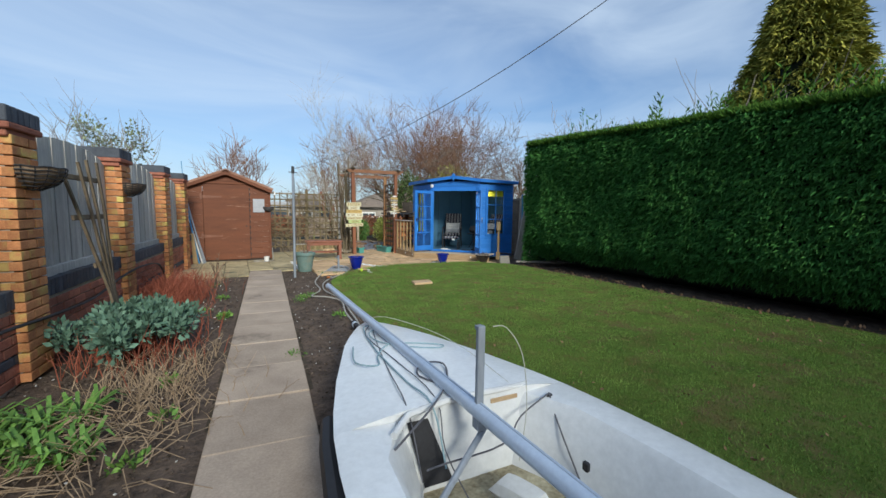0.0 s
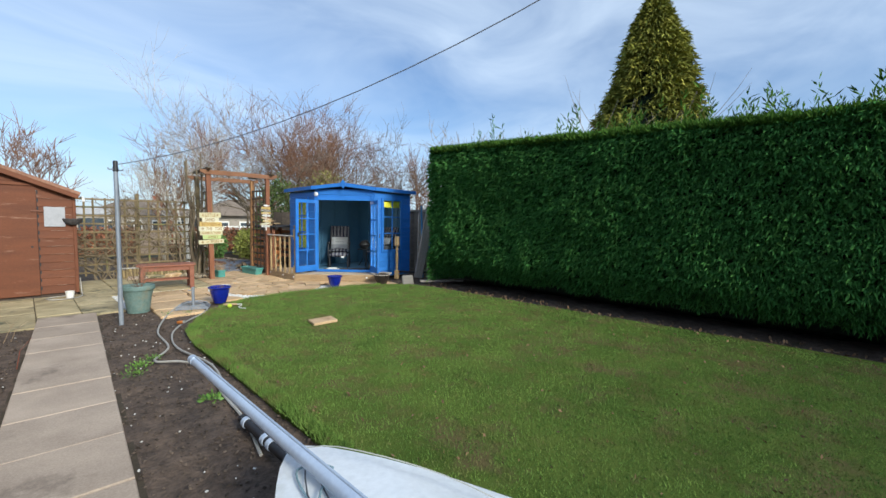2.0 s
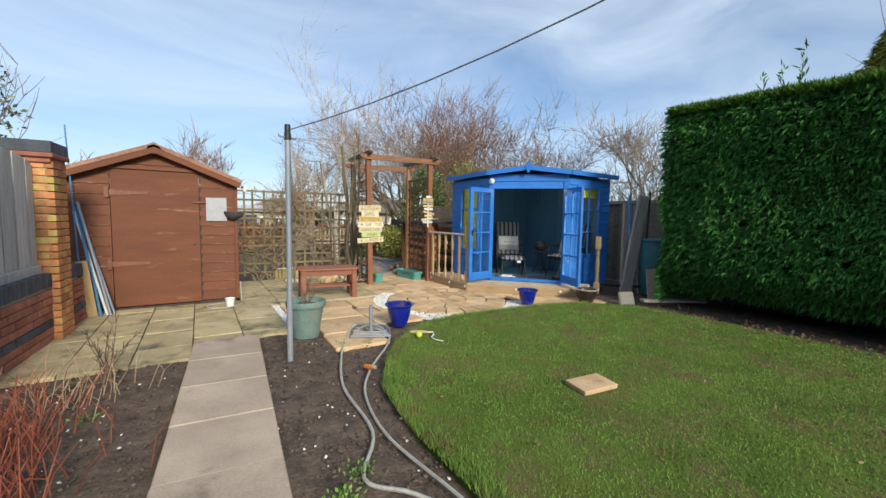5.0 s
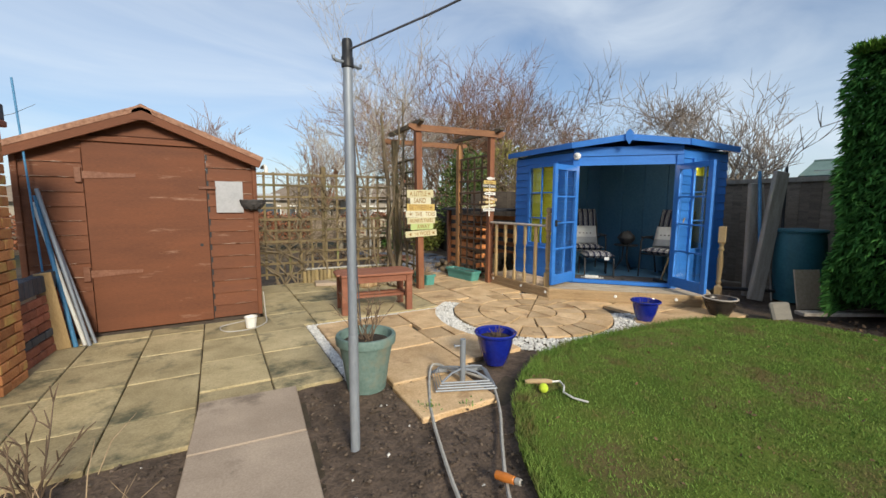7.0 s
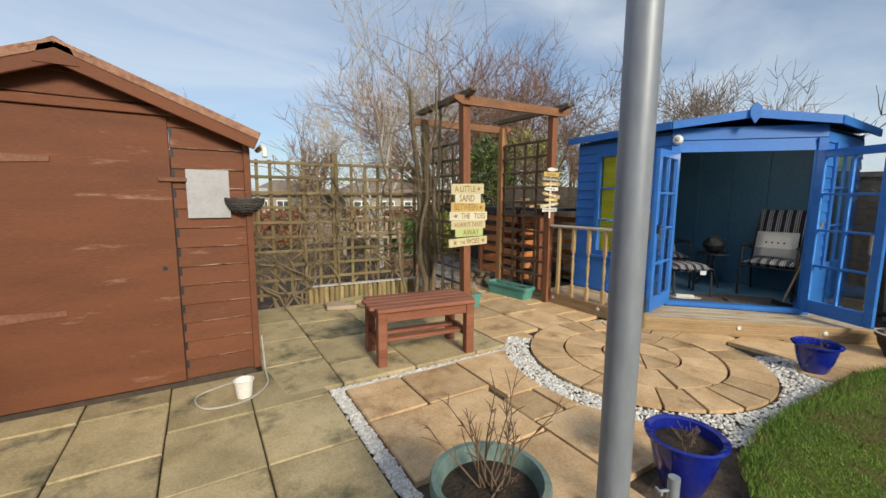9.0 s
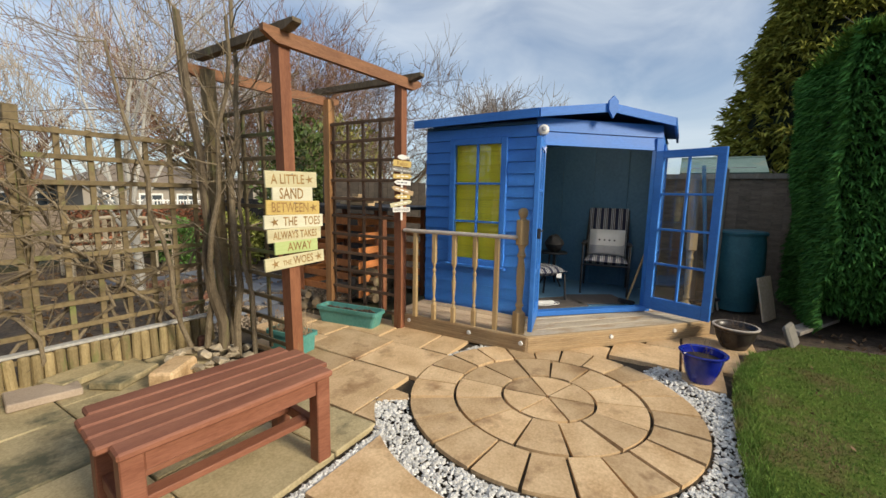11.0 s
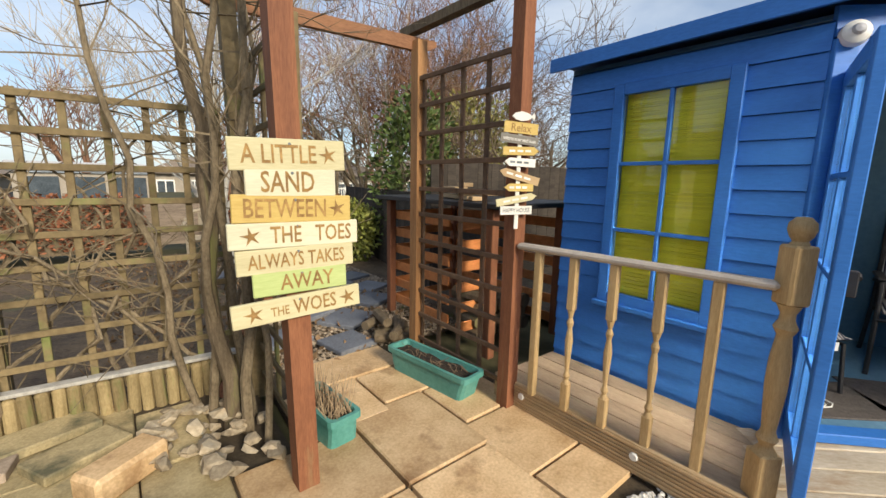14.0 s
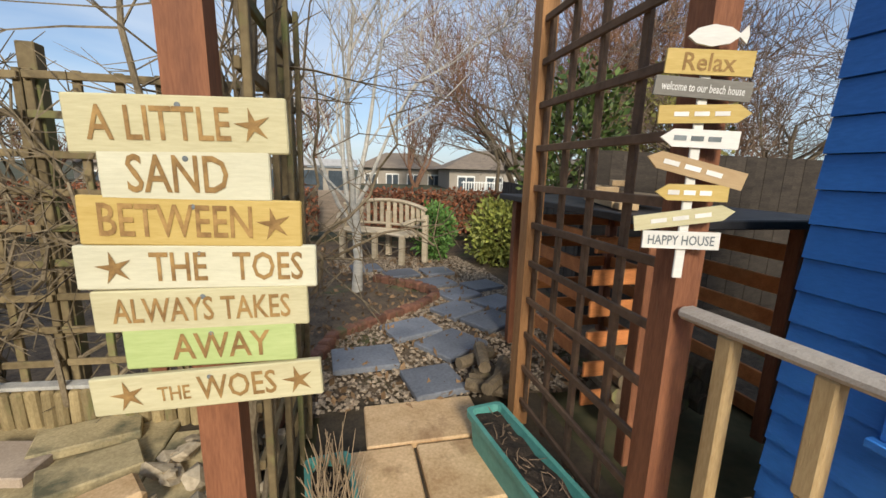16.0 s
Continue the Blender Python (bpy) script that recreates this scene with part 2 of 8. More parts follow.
# ---- mesh helpers ----
class Builder:
    """Gathers vertices and faces of one mesh part."""

    def __init__(self):
        self.v, self.f = [], []

    def add(self, verts, faces, m=None):
        k = len(self.v)
        self.v += [tuple(m @ Vector(p)) for p in verts] if m is not None else [tuple(p) for p in verts]
        self.f += [tuple(k + i for i in face) for face in faces]
        return self

    def box(self, c, s, m=None, ch=0.0):
        h = [a / 2 for a in s]
        if ch <= 0:
            vs = [(c[0] + i * h[0], c[1] + j * h[1], c[2] + k * h[2]) for i in (-1, 1) for j in (-1, 1) for k in (-1, 1)]
            return self.add(vs, [(0, 1, 3, 2), (4, 6, 7, 5), (0, 4, 5, 1), (2, 3, 7, 6), (0, 2, 6, 4), (1, 5, 7, 3)], m)
        ch = min(ch, min(h) * 0.9)
        vs, idx = [], {}
        for sg in [(i, j, k) for i in (-1, 1) for j in (-1, 1) for k in (-1, 1)]:
            for a in range(3):
                idx[sg, a] = len(vs)
                vs.append(tuple(c[d] + sg[d] * (h[d] - (0 if d == a else ch)) for d in range(3)))
        fs = []
        for a in range(3):
            b, d = (a + 1) % 3, (a + 2) % 3
            for s1 in (-1, 1):
                ring = []
                for i, j in ((-1, -1), (1, -1), (1, 1), (-1, 1)):
                    sg = [0, 0, 0]
                    sg[a], sg[b], sg[d] = s1, i, j
                    ring.append(idx[tuple(sg), a])
                fs.append(tuple(ring) if s1 > 0 else tuple(reversed(ring)))
            for i in (-1, 1):
                for j in (-1, 1):
                    lo, hi = [0, 0, 0], [0, 0, 0]
                    lo[a], lo[b], lo[d], hi[a], hi[b], hi[d] = -1, i, j, 1, i, j
                    lo, hi = tuple(lo), tuple(hi)
                    q = (idx[lo, b], idx[hi, b], idx[hi, d], idx[lo, d])
                    fs.append(q if i * j < 0 else tuple(reversed(q)))
        for sg in [(i, j, k) for i in (-1, 1) for j in (-1, 1) for k in (-1, 1)]:
            q = (idx[sg, 0], idx[sg, 1], idx[sg, 2])
            fs.append(q if sg[0] * sg[1] * sg[2] > 0 else tuple(reversed(q)))
        return self.add(vs, fs, m)

    def tube(self, pts, radii, n=8, cap=True, m=None):
        pts = [Vector(p) for p in pts]
        if not hasattr(radii, "__len__"):
            radii = [radii] * len(pts)
        vs, fs = [], []
        side = None
        for i, p in enumerate(pts):
            d = (pts[min(i + 1, len(pts) - 1)] - pts[max(i - 1, 0)]).normalized()
            if side is None:
                side = d.cross(Vector((0, 0, 1)) if abs(d.z) < 0.9 else Vector((1, 0, 0))).normalized()
            else:
                side = (side - d * side.dot(d)).normalized()
            up = d.cross(side)
            for k in range(n):
                a = 2 * math.pi * k / n
                vs.append(p + (side * math.cos(a) + up * math.sin(a)) * radii[i])
        for i in range(len(pts) - 1):
            for k in range(n):
                fs.append((i * n + k, i * n + (k + 1) % n, (i + 1) * n + (k + 1) % n, (i + 1) * n + k))
        if cap:
            fs += [tuple(reversed(range(n))), tuple(range((len(pts) - 1) * n, len(pts) * n))]
        return self.add(vs, fs, m)

    def lathe(self, profile, n=20, m=None, close=False):
        vs, fs = [], []
        for r, z in profile:
            vs += [(r * math.cos(2 * math.pi * k / n), r * math.sin(2 * math.pi * k / n), z) for k in range(n)]
        for i in range(len(profile) - 1):
            for k in range(n):
                fs.append((i * n + k, i * n + (k + 1) % n, (i + 1) * n + (k + 1) % n, (i + 1) * n + k))
        if close:
            fs += [tuple(reversed(range(n))), tuple(range((len(profile) - 1) * n, len(profile) * n))]
        return self.add(vs, fs, m)

    def prism(self, poly, z0, z1, m=None):
        n = len(poly)
        vs = [(x, y, z0) for x, y in poly] + [(x, y, z1) for x, y in poly]
        fs = [tuple(reversed(range(n))), tuple(range(n, 2 * n))] + [(i, (i + 1) % n, n + (i + 1) % n, n + i) for i in range(n)]
        return self.add(vs, fs, m)

    def mesh(self, name, mat, smooth=False):
        me = bpy.data.meshes.new(name)
        me.from_pydata(self.v, [], self.f)
        me.materials.append(mat)
        if smooth:
            me.shade_smooth()
            me.set_sharp_from_angle(angle=radians(40))
        return me


def part(name, b, mat, parent=None, label="", smooth=False, m=None):
    """Links a Builder as one mesh object, under a thing or a part if one is given."""
    ob = new(name, b.mesh(name, mat, smooth) if isinstance(b, Builder) else b)
    if parent:
        ob.parent = parent
    if m is not None:
        ob.matrix_basis = m
    return tagged(ob, label)


def thing(name, label, category, m=None, group="", kind=""):
    ob = new(name)
    ob.empty_display_size = 0.1
    ob.matrix_basis = m if m is not None else Matrix()
    return tagged(ob, label, category, group, kind)


def sheet(name, poly, z0, z1, mat, label, category, kind="structure"):
    return tagged(part(name, Builder().prism(poly, z0, z1), mat), label, category, kind=kind)


GARDEN = pose(0, 0, 0, 0, 0, -4.5)  # the fence, path and hedge run 4.5 degrees off the shed's axes

# ---- ground ----
LAWN_EDGE = [(1.30, -3.0), (1.52, 1.0), (1.57, 4.5), (1.59, 5.8), (1.58, 6.5), (1.66, 7.1), (1.92, 7.65), (2.2, 8.05), (2.55, 8.38), (2.95, 8.62), (3.4, 8.70), (3.9, 8.70), (4.4, 8.68), (5.0, 8.62), (5.6, 8.45), (6.1, 8.05), (6.22, 7.4), (6.25, 6.0), (6.30, 4.2), (6.40, 2.0), (6.4, -3.0)]
sheet("ground", [(-400, -300), (400, -300), (400, 600), (-400, 600)], -0.6, -0.09, FAR_GROUND, "rough winter grass and earth reaching the horizon", "ground")


def bumpy(name, x0, x1, y0, y1, step, height, base, mat, label, category, keep=None, kind="structure"):
    """A patch of uneven ground on a grid."""
    nx, ny = int((x1 - x0) / step) + 1, int((y1 - y0) / step) + 1
    b = Builder()
    for j in range(ny):
        for i in range(nx):
            x, y = x0 + i * step, y0 + j * step
            p = Vector((x * 3.1, y * 3.1, 0.3))
            b.v.append((x, y, base + height * (0.6 * noise.noise(p) + 0.4 * noise.noise(p * 4.3))))
    for j in range(ny - 1):
        for i in range(nx - 1):
            if keep is None or keep(x0 + (i + 0.5) * step, y0 + (j + 0.5) * step):
                b.f.append((j * nx + i, j * nx + i + 1, (j + 1) * nx + i + 1, (j + 1) * nx + i))
    return tagged(part(name, b, mat, smooth=True), label, category, kind=kind)


bumpy("soil_bed", -1.6, 7.6, -3, 9.3, 0.07, 0.035, -0.03, SOIL, "dark bare garden soil with crumbs and small stones", "soil")


def inside(x, y, poly):
    hit = False
    for (xa, ya), (xb, yb) in zip(poly, poly[1:] + poly[:1]):
        if (ya > y) != (yb > y) and x < (xb - xa) * (y - ya) / (yb - ya) + xa:
            hit = not hit
    return hit


sheet("lawn", LAWN_EDGE, -0.08, 0.025, TURF, "mown green lawn with worn mossy patches", "lawn")


def grass_blades(name, count, area, where, tall, z, label):
    rng = np.random.default_rng(5)
    b = Builder()
    x0, x1, y0, y1 = area
    done = 0
    while done < count:
        x, y = rng.uniform(x0, x1), rng.uniform(y0, y1)
        if not where(x, y):
            continue
        done += 1
        a, h, w, t = rng.uniform(0, 6.28), tall * rng.uniform(0.5, 1.3), rng.uniform(0.002, 0.0045), rng.uniform(0, 6.28)
        lean = h * rng.uniform(0.2, 0.9)
        k = len(b.v)
        b.v += [(x - w * math.cos(a), y - w * math.sin(a), z), (x + w * math.cos(a), y + w * math.sin(a), z), (x + lean * math.cos(t), y + lean * math.sin(t), z + h)]
        b.f.append((k, k + 1, k + 2))
    return tagged(part(name, b, GRASS), label, "grass", kind="stuff")


grass_blades("lawn_grass", 260000, (1.2, 6.3, 0.3, 8.8), lambda x, y: inside(x, y, LAWN_EDGE), 0.017, 0.022, "short green winter grass, yellowish and thin in places")

rng_e = random.Random(3)
edge = Builder()
for (xa, ya), (xb, yb) in zip(LAWN_EDGE[1:14], LAWN_EDGE[2:15]):
    for _ in range(int(1500 * math.hypot(xb - xa, yb - ya))):
        f, inn = rng_e.random(), rng_e.uniform(-0.02, 0.10)
        n_x, n_y = -(yb - ya), xb - xa
        q = math.hypot(n_x, n_y)
        x, y = xa + (xb - xa) * f - n_x / q * inn, ya + (yb - ya) * f - n_y / q * inn
        a, h, t = rng_e.uniform(0, 6.28), rng_e.uniform(0.02, 0.06), rng_e.uniform(0, 6.28)
        k = len(edge.v)
        edge.v += [(x - 0.003 * math.cos(a), y - 0.003 * math.sin(a), 0.01), (x + 0.003 * math.cos(a), y + 0.003 * math.sin(a), 0.01), (x + h * 0.6 * math.cos(t), y + h * 0.6 * math.sin(t), 0.02 + h)]
        edge.f.append((k, k + 1, k + 2))
tagged(part("edge_grass", edge, GRASS), "longer uncut green grass along the lawn's edge", "grass", kind="stuff")

# ---- path of slabs ----
path = thing("garden_path", "straight path of large pinkish grey concrete slabs", "path", pose(0.127, 0.0, 0, 0, 0, -3.7), kind="structure")
part("path_bed", Builder().box((0.0, 3.0, -0.06), (0.66, 12.2, 0.06)), JOINT, path)
slab_mesh = Builder().box((0, 0, 0), (0.594, 0.604, 0.05), ch=0.006).mesh("path_slab", PATH_SLAB)
for i in range(20):
    part("path_slab", slab_mesh, None, path, m=pose(-0.005, 9.06 - 0.305 - 0.612 * i, -0.012 + random.uniform(-0.004, 0.004), random.uniform(-0.3, 0.3), random.uniform(-0.3, 0.3), random.uniform(-0.4, 0.4)))

# ---- old slabs by the shed ----
patio = thing("old_patio", "old buff concrete slabs stained with green algae", "paving", kind="structure")
part("patio_bed", Builder().prism([(-1.1, 8.56), (0.33, 8.56), (0.36, 8.95), (1.36, 8.9), (1.36, 10.52), (3.3, 10.55), (3.3, 12.9), (0.9, 13.2), (0.9, 11.2), (-1.1, 11.2)], -0.1, -0.03), JOINT, patio)
old_cols = [(-0.98, -0.52, 10.84), (-0.52, -0.06, 10.84), (-0.06, 0.40, 10.84), (0.40, 0.865, 10.45), (0.865, 1.345, 10.45)]
old_runs = [(a, c, 0.60, first, 11.08, 8.58 if c < 0.42 else (9.02 if a < 1.0 else 8.9)) for a, c, first in old_cols]
old_runs += [(0.99, 1.47, 0.60, 12.31, 12.95, 10.55), (1.47, 2.07, 0.60, 12.12, 12.95, 10.55), (2.07, 2.67, 0.60, 12.31, 12.9, 10.55), (2.67, 3.0, 0.60, 12.12, 12.7, 10.55)]
for a, c, pitch, first, y_far, y_near in old_runs:
    joints = [first - pitch * k for k in range(-3, 9)]
    cuts = [y_far] + [j for j in joints if y_near + 0.06 < j < y_far - 0.06] + [y_near]
    for ya, yb in zip(cuts, cuts[1:]):
        part("slab", Builder().box((0, 0, 0), (c - a - 0.009, ya - yb - 0.009, 0.05), ch=0.006), OLD_SLAB, patio, m=pose((a + c) / 2, (ya + yb) / 2, -0.024 + random.uniform(-0.004, 0.004), random.uniform(-0.4, 0.4), random.uniform(-0.4, 0.4), random.uniform(-0.3, 0.3)))

# ---- sandstone patio ----
flags = thing("sandstone_patio", "warm buff sandstone flags with dark joints", "paving", kind="structure")
CX, CY, CR = 3.866, 9.775, 0.935
part("flag_bed", Builder().prism([(1.36, 8.5), (2.2, 8.15), (3.0, 8.72), (5.9, 8.4), (6.4, 8.6), (6.4, 9.6), (4.7, 11.0), (4.75, 12.8), (3.4, 12.9), (3.3, 10.5), (1.36, 10.55)], -0.1, -0.035), JOINT, flags)


def clip_flag(x0, x1, y0, y1, gap=0.014):
    """A flag, cut back where it would run into the circle of setts."""
    pts, n = [], 10
    edge = [(x0 + (x1 - x0) * i / n, y0) for i in range(n)] + [(x1, y0 + (y1 - y0) * i / n) for i in range(n)] + [(x1 - (x1 - x0) * i / n, y1) for i in range(n)] + [(x0, y1 - (y1 - y0) * i / n) for i in range(n)]
    cx, cy = (x0 + x1) / 2, (y0 + y1) / 2
    for x, y in edge:
        x, y = x + (gap if x < cx else -gap) * (abs(x - cx) > (x1 - x0) / 2 - 1e-6), y + (gap if y < cy else -gap) * (abs(y - cy) > (y1 - y0) / 2 - 1e-6)
        d = math.hypot(x - CX, y - CY)
        ang = math.degrees(math.atan2(y - CY, x - CX))
        lip = CR + (0.018 if -32 < ang < 124 else 0.235)
        if d < lip:
            x, y = CX + (x - CX) * lip / d, CY + (y - CY) * lip / d
        pts.append((x, y))
    return pts


def add_flag(x0, x1, y0, y1):
    cx, cy = (x0 + x1) / 2, (y0 + y1) / 2
    corners = [math.hypot(x - CX, y - CY) > CR + 0.26 for x in (x0, x1) for y in (y0, y1)]
    if not any(corners):
        return
    if all(corners) and math.hypot(min(max(CX, x0), x1) - CX, min(max(CY, y0), y1) - CY) > CR + 0.235:
        g = 0.010
        poly = [(x0 + g, y0 + g), (x1 - g, y0 + g), (x1 - g, y1 - g), (x0 + g, y1 - g)]
        b = Builder().box((0, 0, 0), (x1 - x0 - 2 * g, y1 - y0 - 2 * g, 0.05), ch=0.008)
        part("flag", b, SANDSTONE, flags, m=pose(cx, cy, -0.022 + random.uniform(-0.004, 0.004), random.uniform(-0.3, 0.3), random.uniform(-0.3, 0.3)))
    else:
        part("flag", Builder().prism([(x - cx, y - cy) for x, y in clip_flag(x0, x1, y0, y1, 0.010)], -0.025, 0.022), SANDSTONE, flags, m=pose(cx, cy, -0.022))


for f in ((1.44, 1.87, 9.97, 10.45), (1.87, 2.38, 9.97, 10.45), (2.38, 2.93, 9.79, 10.47), (1.44, 2.32, 9.36, 9.97), (2.32, 2.60, 9.47, 9.79), (2.60, 2.95, 9.47, 9.79), (2.32, 2.95, 8.86, 9.47), (1.62, 2.32, 8.72, 9.36), (1.60, 2.2, 8.2, 8.72),
          (3.0, 3.62, 11.3, 11.85), (3.62, 4.15, 11.3, 11.95), (4.1, 4.62, 11.0, 11.5), (4.15, 4.62, 11.5, 11.95), (3.62, 4.12, 10.66, 11.3), (3.0, 3.62, 10.75, 11.3), (3.38, 3.88, 11.86, 12.37), (3.88, 4.5, 11.95, 12.37), (3.63, 4.30, 12.37, 12.76), (3.0, 3.4, 10.47, 10.75),
          (4.9, 5.4, 9.0, 9.55), (4.62, 5.05, 8.7, 9.0), (5.05, 5.62, 8.55, 9.0), (5.4, 5.95, 9.0, 9.3), (5.62, 6.1, 8.4, 9.0), (4.12, 4.62, 10.72, 11.0), (4.75, 5.1, 9.55, 10.0)):
    if f[3] - f[2] > 0.05:
        add_flag(*f)

# circle: rings of wedge setts about a hub
circle = thing("paving_circle", "round sandstone paving set of wedge stones in rings", "paving", kind="structure")
part("circle_bed", Builder().prism([(CX + (CR + 0.012) * math.cos(a * 0.13), CY + (CR + 0.012) * math.sin(a * 0.13)) for a in range(48)], -0.1, -0.018), JOINT, circle)
for r0, r1, n, turn in ((0.0, 0.298, 6, 0.72), (0.318, 0.625, 13, 0.72), (0.645, CR, 22, 0.72)):
    for k in range(n):
        gap = (0.011 if r0 > 0 else 0.007) / max(r1, 0.2)
        a0, a1 = turn + 2 * math.pi * k / n + gap, turn + 2 * math.pi * (k + 1) / n - gap
        arc = [a0 + (a1 - a0) * i / 8 for i in range(9)]
        am, rm = (a0 + a1) / 2, (r0 + r1) / 2
        o = (rm * math.cos(am), rm * math.sin(am))
        poly = [(r1 * math.cos(a) - o[0], r1 * math.sin(a) - o[1]) for a in arc]
        poly += [(max(r0, 0.012) * math.cos(a) - o[0], max(r0, 0.012) * math.sin(a) - o[1]) for a in (reversed(arc) if r0 > 0 else [am])]
        part("sett", Builder().prism(poly, -0.03, 0.022), SANDSTONE, circle, m=pose(CX + o[0], CY + o[1], -0.014 + random.uniform(-0.004, 0.004), random.uniform(-0.8, 0.8), random.uniform(-0.8, 0.8)))


def pebbles(name, count, spot, size, z, mat, label, seed=3):
    """Loose stones, each a small faceted lump."""
    rng = random.Random(seed)
    b = Builder()
    base = [(1, 0, 0), (-1, 0, 0), (0, 1, 0), (0, -1, 0), (0, 0, 1), (0, 0, -1)]
    faces = [(0, 2, 4), (2, 1, 4), (1, 3, 4), (3, 0, 4), (2, 0, 5), (1, 2, 5), (3, 1, 5), (0, 3, 5)]
    for _ in range(count):
        x, y = spot(rng)
        s = size * rng.uniform(0.6, 1.5)
        m = pose(x, y, z + s * 0.3, rng.uniform(-30, 30), rng.uniform(-30, 30), rng.uniform(0, 360))
        b.add([(p[0] * s * rng.uniform(0.7, 1.3), p[1] * s * rng.uniform(0.6, 1.1), p[2] * s * 0.6 * rng.uniform(0.7, 1.2)) for p in base], faces, m)
    return tagged(part(name, b, mat), label, "gravel", kind="stuff")


def white_spot(rng):
    pick = rng.random()
    if pick < 0.22:
        return 1.36 + rng.random() * 0.075, rng.uniform(8.9, 10.5)
    if pick < 0.36:
        return rng.uniform(1.36, 2.95), 10.46 + rng.random() * 0.05
    if pick < 0.40:
        v = rng.random()
        return 4.14 + 0.42 * v, 10.68 - 0.28 * v + (0.05 + 0.14 * v) * rng.random()
    a, r = radians(rng.uniform(122, 329)), CR + 0.02 + 0.235 * rng.random()
    if -2.6 < a - 2 * math.pi < -0.1:
        r = CR + 0.02 + 0.34 * rng.random()
    return CX + r * math.cos(a), CY + r * math.sin(a)


pebbles("white_gravel", 7600, white_spot, 0.014, -0.02, WHITE_STONE, "white limestone chippings between the pavings")

# ---- brick wall with piers and board panels ----
wall = thing("brick_wall", "low red brick garden wall with orange brick piers", "wall", GARDEN, kind="structure")
WX = -1.565  # face of the wall in the garden's own axes
PIERS = [-3.4, -1.05, 1.5, 3.84, 6.04, 8.14, 9.72]  # near edge of each pier
part("wall_core", Builder().box((WX - 0.12, 3.4, 0.25), (0.2, 14.2, 0.76)), MORTAR, wall)
bricks = {k: Builder().box((0, 0, 0), (0.1, l, h), ch=0.005).mesh("brick", mt) for k, (l, h, mt) in {"red": (0.215, 0.065, BRICK_RED), "orange": (0.215, 0.065, BRICK_ORANGE), "orange_half": (0.103, 0.065, BRICK_ORANGE), "blue": (0.215, 0.065, BRICK_BLUE), "coping": (0.065, 0.14, BRICK_BLUE)}.items()}
rng_brick = random.Random(11)
for row in range(7):
    z = 0.035 + row * 0.075
    y = -0.6 + (row % 2) * 0.112
    while y < 10.9:
        near = 2.9 < y < 10.9
        kind = "blue" if row == 2 else "red"
        if near:
            part("brick", bricks[kind], None, wall, m=pose(WX - 0.052 + rng_brick.uniform(-0.003, 0.003), y, z, 0, 0, rng_brick.uniform(-0.6, 0.6)))
        y += 0.225
for i in range(155):
    y = 0.3 + 0.0755 * i * 0.92
    if y > 2.9:
        part("coping_brick", bricks["coping"], None, wall, m=pose(WX - 0.046, y, 0.62 + rng_brick.uniform(-0.004, 0.004), 0, 0, 0))
part("coping_back", Builder().box((WX - 0.17, 3.4, 0.64), (0.14, 14.2, 0.1)), BRICK_BLUE, wall)
for p in PIERS:
    pier = part("pier", Builder().box((WX - 0.14, p + 0.17, 0.89), (0.30, 0.31, 1.78)), MORTAR, wall)
    for row in range(24):
        z = 0.035 + row * 0.075
        for k in range(2):
            if p < 3.5:
                continue
            if row % 2:
                part("brick", bricks["orange"], None, pier, m=pose(WX + 0.012, p + 0.1125, z) if k == 0 else pose(WX + 0.012, p + 0.2825, z) @ Matrix.Diagonal((1, 0.49, 1, 1)))
            else:
                part("brick", bricks["orange"], None, pier, m=pose(WX + 0.012, p + 0.225, z) if k == 0 else pose(WX + 0.012, p + 0.0555, z) @ Matrix.Diagonal((1, 0.49, 1, 1)))
        if p > 3.5:
            part("brick", bricks["orange"], None, pier, m=pose(WX - 0.10 - 0.01 * (row % 2), p + 0.052, z, 0, 0, 90) @ Matrix.Diagonal((1, 0.95, 1, 1)))
    part("cap_course", Builder().box((WX - 0.14, p + 0.17, 1.805), (0.38, 0.39, 0.055), ch=0.008), BRICK_RED, pier)
    part("cap_course", Builder().box((WX - 0.14, p + 0.17, 1.85), (0.44, 0.45, 0.045), ch=0.008), BRICK_RED, pier)
    for k in range(6):
        part("cap_brick", Builder().box((0, 0, 0), (0.42, 0.066, 0.115), ch=0.006), BRICK_BLUE, pier, m=pose(WX - 0.14, p - 0.02 + 0.0755 * k, 1.93))
